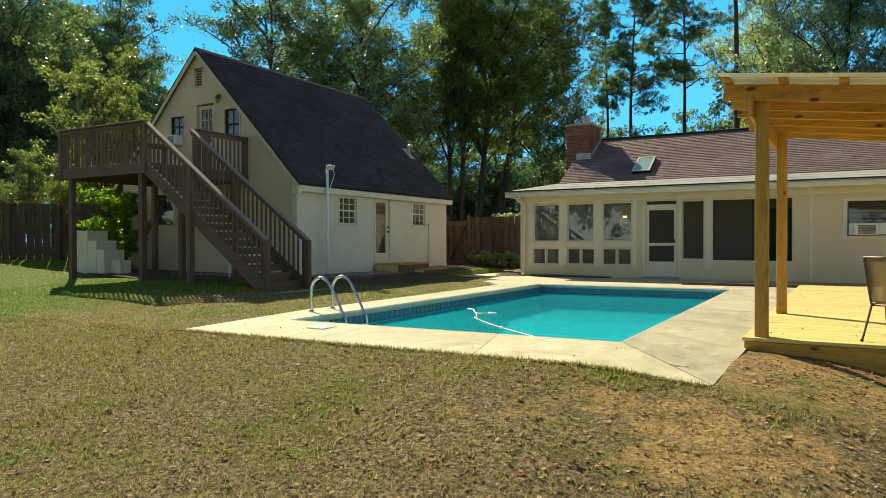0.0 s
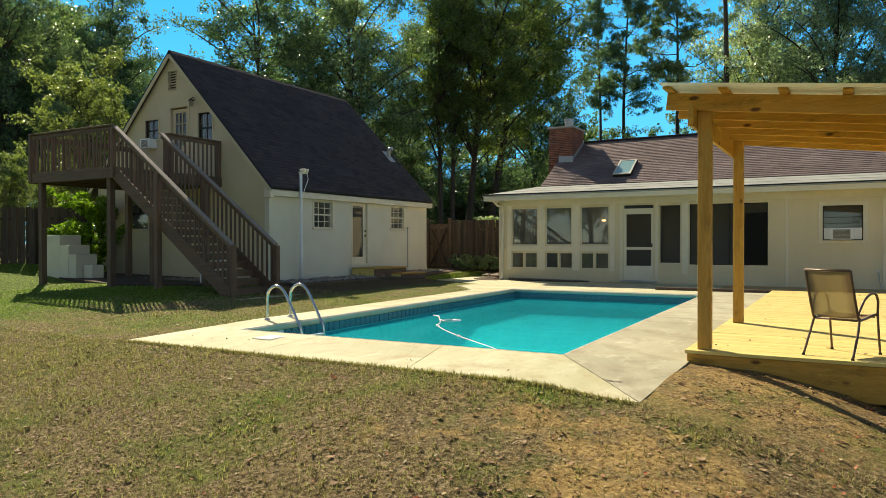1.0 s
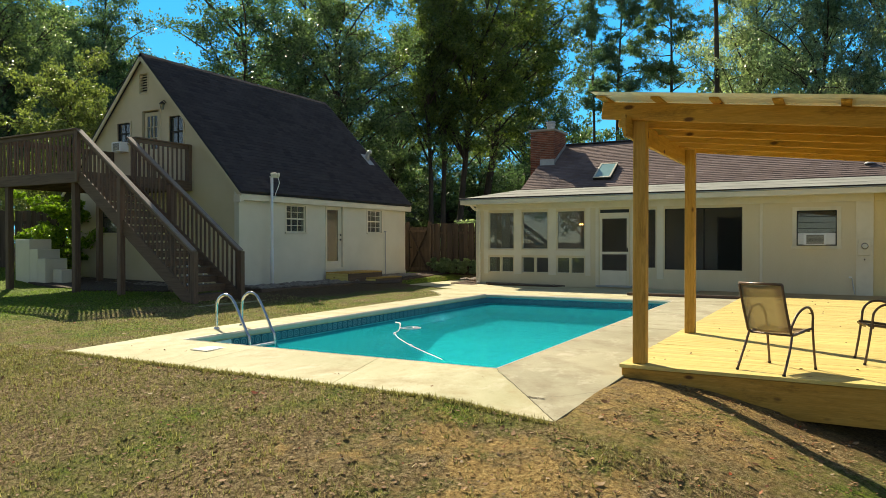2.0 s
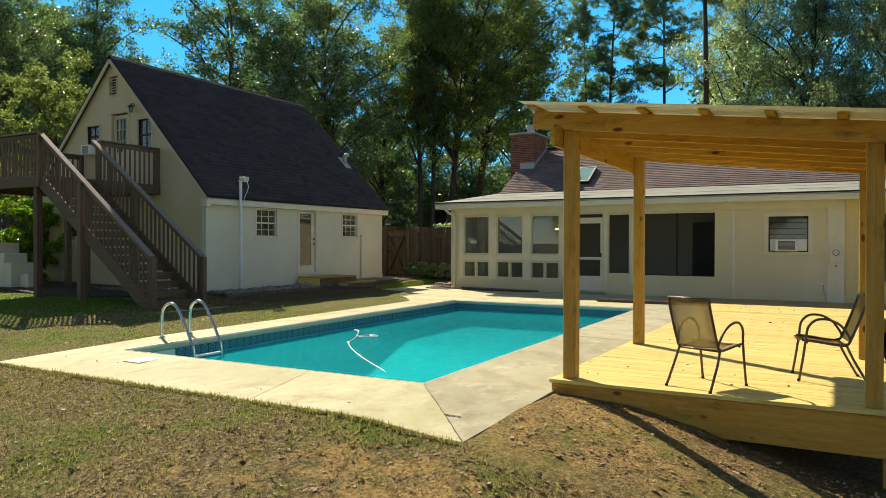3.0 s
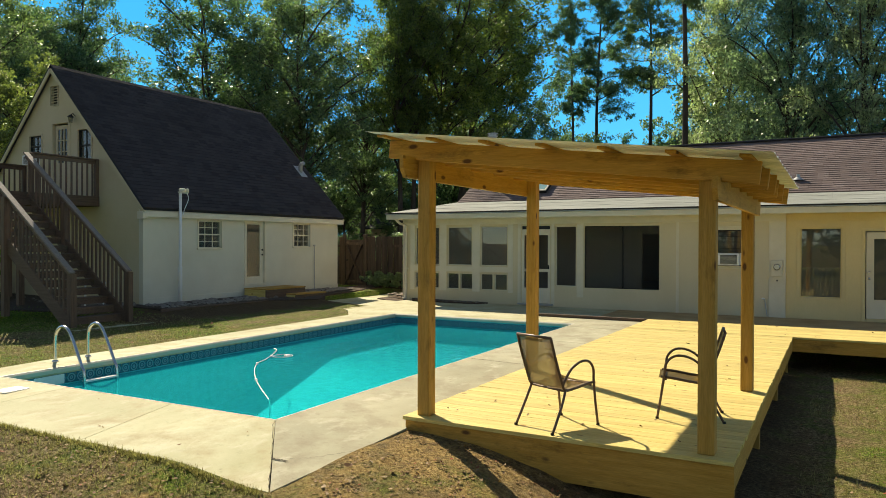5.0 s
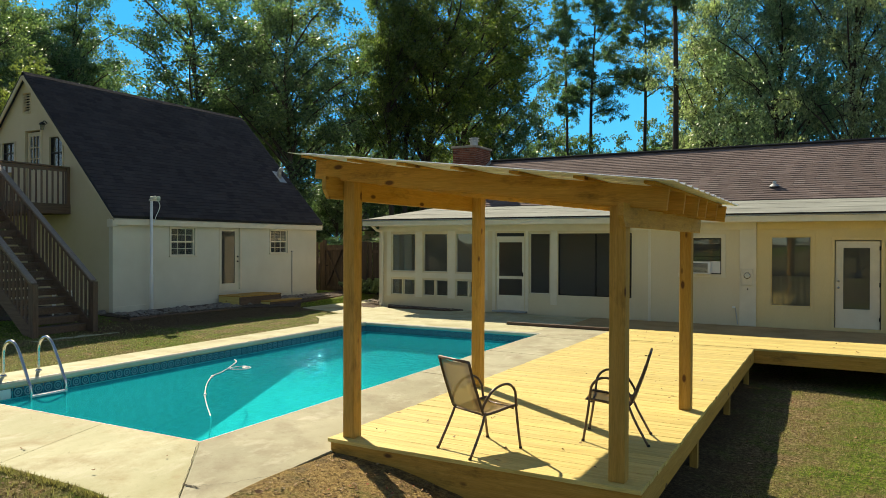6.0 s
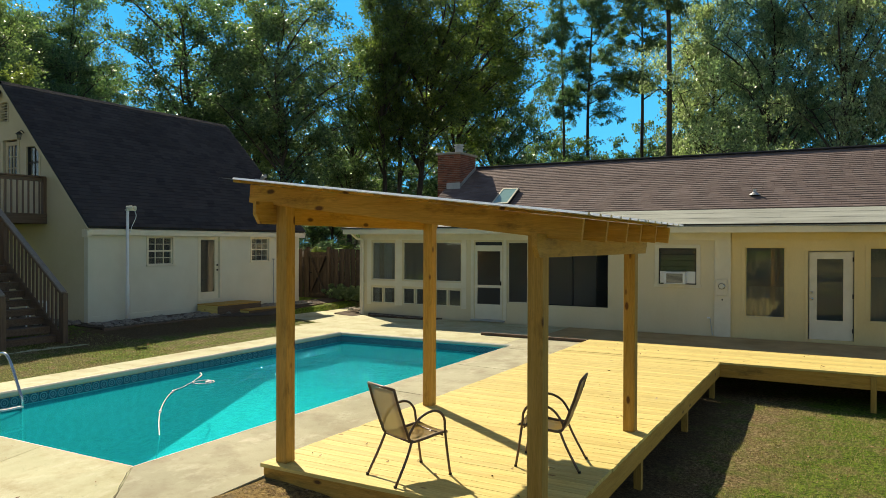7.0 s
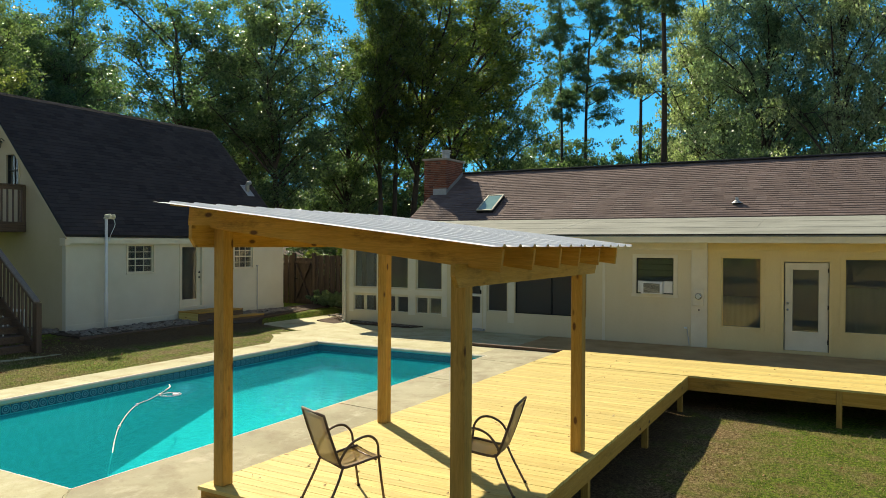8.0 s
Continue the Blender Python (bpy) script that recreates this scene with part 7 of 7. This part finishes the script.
belt("f", 4, 24, 34, 80, 92, 0.14, 0.2, 1.3)
belt("b", 8, 33, 66, 54, 66, 0.09, 0.14, 1.2)
# unseen trees added behind the camera to dim skylight and fill window reflections
belt("f", 9, 112, 262, 26, 34, 0.55, 0.70, 1.0)

# shrubs near the buildings
shrub = broadleaf("garden_shrub", 61, 2.1, 0.0, 0.62, M["shrub"], 110, 120, 0.10, "bright green leafy shrub beside the garage", "shrub", "garden shrubs", puff=(0.06, 0.12))
placed(shrub, Matrix.Translation((-17.5, 6.2, 0.2)) @ Matrix.Diagonal((1.25, 1.25, 1.1, 1)))
vine = broadleaf("fence_vine", 63, 2.1, 0.0, 0.62, M["leaf_d"], 90, 110, 0.10, "dull olive climbing plant behind the gate fence", "shrub", "fence vines", puff=(0.06, 0.12))
placed(vine, Matrix.Translation((-8.8, 18.6, 0.1)) @ Matrix.Diagonal((1.5, 1.2, 0.95, 1)))
copy_thing(vine, Matrix.Translation((-9.6, 18.0, 0.1)) @ Matrix.Diagonal((1.3, 1.1, 1.0, 1)))
copy_thing(vine, Matrix.Translation((-7.9, 19.0, 0.1)) @ Matrix.Rotation(2, 4, "Z") @ Matrix.Diagonal((1.3, 1.3, 0.9, 1)))
fern = broadleaf("fern_clump", 71, 0.55, 0.0, 0.35, M["leaf_c"], 30, 60, 0.09, "dark low plants along the fence", "plant", "fence plants", puff=(0.12, 0.22))
placed(fern, Matrix.Translation((-9.9, 16.1, 0.08)))
for k in range(5):
    copy_thing(fern, Matrix.Translation((-9.5 + 0.42 * k, 16.1 - 0.05 * k, 0.08)) @ Matrix.Rotation(k * 1.3, 4, "Z"))


# ---- grass blades and fallen leaves ----
def blades(tufts, seed, each=6):
    """Short tufts: blades that fan out from one root."""
    r = np.random.RandomState(seed)
    x = r.uniform(-13.0, 7.5, tufts)
    y = -1.42 - 5.4 * r.uniform(0, 1, tufts) ** 1.15
    k = tufts // 6
    x[:k] = r.uniform(-14, -5.7, k)
    y[:k] = r.uniform(-1.3, 6, k)
    k2 = k + tufts // 6
    x[k:k2] = r.uniform(4.7, 9.5, k2 - k)
    y[k:k2] = r.uniform(0, 9.2, k2 - k)
    # a ragged fringe along the edge of the concrete
    k3 = k2 + tufts // 40
    x[k2:k3] = r.uniform(-5.6, 1.15, k3 - k2)
    y[k2:k3] = -1.405 - 0.06 * r.uniform(0, 1, k3 - k2) ** 2
    # little grows on the soil beside the deck
    bare = (x > 1.3) & (y > -1.6) & (x < 4.9 + 0.5 * np.sin(y * 1.7) + 0.3 * np.sin(y * 4.1)) & (r.uniform(0, 1, tufts) < 0.95)
    x[bare] -= 9.0
    y[bare] = -1.6 - 4.5 * r.uniform(0, 1, bare.sum())
    # thin growth on the sandy patch in front of the deck
    sandy = ((x - 1.2) / 2.0) ** 2 + ((y + 2.4) / 0.95) ** 2 < 0.7 + 0.5 * np.sin(x * 4.3) * np.sin(y * 5.1 + x)
    gone = sandy & (r.uniform(0, 1, tufts) < 0.8)
    x[gone] -= 7.0
    z = np.array([yard(a, b) for a, b in zip(x, y)])
    n = tufts * each
    base = np.repeat(np.stack([x, y, z - 0.004], 1), each, axis=0)
    size = np.repeat(r.uniform(0.6, 1.4, tufts), each)
    ang = r.uniform(0, 6.28, n)
    tilt = r.uniform(0.3, 1.25, n)
    ln = r.uniform(0.022, 0.055, n) * size
    w = r.uniform(0.0025, 0.0048, n) * size
    out = np.stack([np.cos(ang) * np.sin(tilt), np.sin(ang) * np.sin(tilt), np.cos(tilt)], 1) * ln[:, None]
    s = np.stack([-np.sin(ang) * w, np.cos(ang) * w, np.zeros(n)], 1)
    root = base + np.stack([np.cos(ang), np.sin(ang), np.zeros(n)], 1) * 0.006
    v = np.stack([root - s, root + s, base + out], 1).reshape(-1, 3)
    me = bpy.data.meshes.new("grass_blades")
    me.vertices.add(3 * n)
    me.vertices.foreach_set("co", v.ravel())
    me.loops.add(3 * n)
    me.loops.foreach_set("vertex_index", np.arange(3 * n))
    me.polygons.add(n)
    me.polygons.foreach_set("loop_start", np.arange(n) * 3)
    me.update(calc_edges=True)
    me.materials.append(M["blade"])
    return tagged(new("grass_blades", me), "short dry green and straw grass blades on the lawn", "grass", kind="stuff")


blades(110000, 5, 3)


def fallen_leaves(count, seed):
    r = random.Random(seed)
    verts, faces = [], []
    for i in range(count):
        u = r.random()
        if u < 0.008:
            x, y = r.uniform(1.3, 8.0), r.uniform(9.6, 11.3)
            if r.random() < 0.5:
                x, y = r.uniform(1.3, 4.2), r.uniform(0.8, 9.4)
        elif u < 0.009:
            x, y = r.uniform(-5.0, 1.0), r.uniform(-1.3, -0.15)
        elif u < 0.72:
            x, y = r.uniform(-11, 5.5), -1.45 - 5.0 * r.random()
        elif u < 0.77:
            x, y = r.uniform(1.3, 4.2), r.uniform(-1.2, 0.55)
        elif u < 0.88:
            x, y = r.uniform(-10.4, -9.2), r.uniform(9.0, 16.0)
        elif u < 0.92:
            x, y = r.uniform(4.6, 8), r.uniform(1, 9.2)
        else:
            x, y = r.uniform(-13, -5.7), r.uniform(0, 6)
        z = yard(x, y) + r.uniform(0.004, 0.016)
        if u < 0.008:
            z = DZ + 0.008
        elif u < 0.009:
            z = apron_z(x, y) + 0.008
        s = r.uniform(0.010, 0.024) if r.random() < 0.97 else r.uniform(0.028, 0.045)
        m = Matrix.Translation((x, y, z)) @ Euler((r.gauss(0, 0.25), r.gauss(0, 0.25), r.uniform(0, 6.28))).to_matrix().to_4x4()
        k = len(verts)
        for q in ((-1, 0, 0.15), (-0.3, -0.55, 0), (-0.3, 0.55, 0.1), (0.35, -0.45, -0.05), (0.35, 0.45, 0), (1.0, 0, 0.3)):
            verts.append(m @ (Vector(q) * s))
        faces += [(k, k + 1, k + 2), (k + 1, k + 3, k + 4, k + 2), (k + 3, k + 5, k + 4)]
    me = bpy.data.meshes.new("fallen_leaves")
    me.from_pydata(verts, [], faces)
    me.materials.append(M["dead_leaf"])
    return tagged(new("fallen_leaves", me), "dry brown fallen leaves scattered over the lawn", "leaves", kind="stuff")


fallen_leaves(15000, 8)


# neighbour's house beyond the fence
far = thing("neighbour_house", (-39.0, 66.0, 0), "distant low grey-roofed house behind the trees", "house")
part("wall", block(-46.0, -32.0, 63.0, 70.0, 0, 3.6), M["gable"], far)
for side in (-1, 1):
    part("roof", beam((-39.0, 66.5 + side * 4.0, 3.5), (-39.0, 66.5, 6.4), 14.8, 0.14, 0.0), M["dark_shingle"], far, "grey shingle roof")
for x in (-43.5, -39.0, -34.5):
    part("window", block(x - 0.6, x + 0.6, 62.95, 63.0, 1.2, 2.8), M["dark_glass"], far)


# ---- roof shingles and bricks ----
def shingle_run(origin, along, down, width, depth, tab, course, seed):
    """Tabs of a slope, as (matrix) places: along runs level, down runs to the eave."""
    r = random.Random(seed)
    nrm = along.cross(down).normalized()
    if nrm.z < 0:
        nrm = -nrm
    out = []
    rows = int(depth / course)
    for i in range(rows):
        x = -r.uniform(0, tab)
        while x < width:
            a, b = max(0, x), min(width, x + tab - 0.006)
            if b - a > 0.05:
                out.append((i, a, b, origin + along * a + down * (i * course), b - a, r.uniform(-0.012, 0.012)))
            x += tab
    return out, nrm


def tab_geometry(w, length, lift):
    return [(0, 0, 0.001), (w, 0, 0.001), (w, length, lift), (0, length, lift), (w, length, 0.0), (0, length, 0.0)], [(0, 1, 2, 3), (3, 2, 4, 5)]


def lay_shingles(parent, origin, along, down, width, depth, tab, course, lift, material, singles, seed):
    out, nrm = shingle_run(origin, along, down, width, depth, tab, course, seed)
    base = Matrix((along, down, nrm)).transposed().to_4x4()
    verts, faces = [], []
    cache = {}
    done = 0
    for i, a, b, p, w, j in out:
        full = abs(w - (tab - 0.006)) < 1e-6
        if done < singles and full and singles_here(p):
            if "t" not in cache:
                v, f = tab_geometry(w, course + 0.02, lift)
                me = bpy.data.meshes.new("shingle")
                me.from_pydata(v, [], f)
                me.materials.append(material)
                cache["t"] = me
            piece("shingle", cache["t"], parent, Matrix.Translation(p + nrm * 0.004 + down * j) @ base)
            done += 1
            continue
        v, f = tab_geometry(w, course + 0.02 + j, lift)
        k = len(verts)
        m = Matrix.Translation(p + nrm * 0.004) @ base
        verts += [m @ Vector(q) for q in v]
        faces += [tuple(n + k for n in q) for q in f]
    me = bpy.data.meshes.new("shingles")
    o = origin_of(parent)
    me.from_pydata([v - o for v in verts], [], faces)
    me.materials.append(material)
    ob = new("shingles", me)
    ob.parent = parent
    tagged(ob, "overlapping asphalt shingle tabs", kind="stuff")


def shingle_mat(name, cols, big):
    m, nt, n, l, p = nodes_of(name)
    g = n.new("ShaderNodeNewGeometry")
    oi = n.new("ShaderNodeObjectInfo")
    ad = n.new("ShaderNodeMath")
    ad.operation = "ADD"
    l.new(g.outputs["Random Per Island"], ad.inputs[0])
    l.new(oi.outputs["Random"], ad.inputs[1])
    fr = n.new("ShaderNodeMath")
    fr.operation = "FRACT"
    l.new(ad.outputs[0], fr.inputs[0])
    col = ramp(nt, fr.outputs[0], [(i / (len(cols) - 1), c) for i, c in enumerate(cols)])
    v = coords(nt)
    col = blend(nt, "MULTIPLY", 1.0, col, ramp(nt, noise_tex(nt, v, big, 5.0, 0.6), [(0.3, (0.82,) * 3), (0.7, (1.12,) * 3)]))
    f = noise_tex(nt, v, 130.0, 2.0, 0.7)
    col = blend(nt, "MULTIPLY", 1.0, col, ramp(nt, f, [(0.25, (0.75,) * 3), (0.75, (1.15,) * 3)]))
    l.new(col, p.inputs["Base Color"])
    p.inputs["Roughness"].default_value = 0.95
    p.inputs["Specular IOR Level"].default_value = 0.25
    bumped(nt, p, f, 0.4, 0.004)
    return m


brown_tabs = shingle_mat("brown_shingle_tabs", [(0.155, 0.112, 0.102), (0.198, 0.147, 0.135), (0.172, 0.126, 0.115), (0.222, 0.167, 0.155)], 0.7)
dark_tabs = shingle_mat("charcoal_shingle_tabs", [(0.038, 0.031, 0.032), (0.062, 0.051, 0.052), (0.048, 0.040, 0.041)], 0.8)
singles_here = lambda p: p.x > 5.0 and p.y < 21.0
d = Vector((0, BREAK_Y - RIDGE_Y, BREAK_Z - RIDGE_Z))
lay_shingles(roof, Vector((RX0, RIDGE_Y, RIDGE_Z)), Vector((1, 0, 0)), d.normalized(), HX1 - RX0 - 3.0, d.length, 0.31, 0.142, 0.016, brown_tabs, 290, 1)
d = Vector((EAVX - AX, 0, EAVZ - AZ))
singles_here = lambda p: False
lay_shingles(groof, Vector((AX, GY - 0.12, AZ)), Vector((0, 1, 0)), d.normalized(), GY1 - GY + 0.24, d.length, 0.31, 0.142, 0.012, dark_tabs, 0, 2)

# laps of the rolled roofing, long and across
for k, f in enumerate((0.36, 0.70)):
    y = EAVE_Y + (BREAK_Y - EAVE_Y) * f
    z = EAVE_Z + (BREAK_Z - EAVE_Z) * f
    part("seam", beam((-7.6, y, z + 0.002), (HX1, y + 0.03, z + 0.004), 0.05, 0.003, 0.0), M["roll_roof"], low_roof)
for k, x in enumerate((-4.4, -0.3, 4.9, 8.8, 11.7)):
    ya, yb = EAVE_Y + 0.1, BREAK_Y - 0.1
    up = (BREAK_Z - EAVE_Z) / (BREAK_Y - EAVE_Y)
    part("seam", beam((x, ya, EAVE_Z + 0.1 * up + 0.003), (x + 0.05 * (k % 2), yb, EAVE_Z + (yb - EAVE_Y) * up + 0.003), 0.03, 0.003, 0.0), M["roll_roof"], low_roof)

# chimney bricks
verts, faces = [], []
rb = random.Random(6)
for face in range(4):
    ux0, ux1 = (CX0, CX1) if face in (0, 2) else (CY0, CY1)
    z = 2.6
    row = 0
    while z < CZ - 0.15:
        u = ux0 - (0.11 if row % 2 else 0)
        while u < ux1 - 0.01:
            a, b = max(ux0, u), min(ux1, u + 0.205)
            o = rb.uniform(-0.003, 0.003)
            if b - a > 0.03:
                if face == 0:
                    q = (a, b, CY0 + o, CY0 + 0.03, z, z + 0.06)
                elif face == 2:
                    q = (a, b, CY1 - 0.03, CY1 + o, z, z + 0.06)
                elif face == 1:
                    q = (CX1 - 0.03, CX1 + o, a, b, z, z + 0.06)
                else:
                    q = (CX0 + o, CX0 + 0.03, a, b, z, z + 0.06)
                k = len(verts)
                verts += [(x, y, zz) for zz in q[4:] for x, y in ((q[0], q[2]), (q[1], q[2]), (q[1], q[3]), (q[0], q[3]))]
                faces += [tuple(k + i for i in f) for f in ((3, 2, 1, 0), (4, 5, 6, 7), (0, 1, 5, 4), (1, 2, 6, 5), (2, 3, 7, 6), (3, 0, 4, 7))]
            u += 0.215
        z += 0.072
        row += 1
me = bpy.data.meshes.new("bricks")
o = origin_of(house)
me.from_pydata([Vector(v) - o for v in verts], [], faces)
me.materials.append(shingle_mat("chimney_bricks", [(0.16, 0.055, 0.035), (0.30, 0.11, 0.07), (0.22, 0.08, 0.05), (0.12, 0.05, 0.04)], 3.0))
ob = new("bricks", me)
ob.parent = chim
tagged(ob, "red bricks in running bond", kind="stuff")
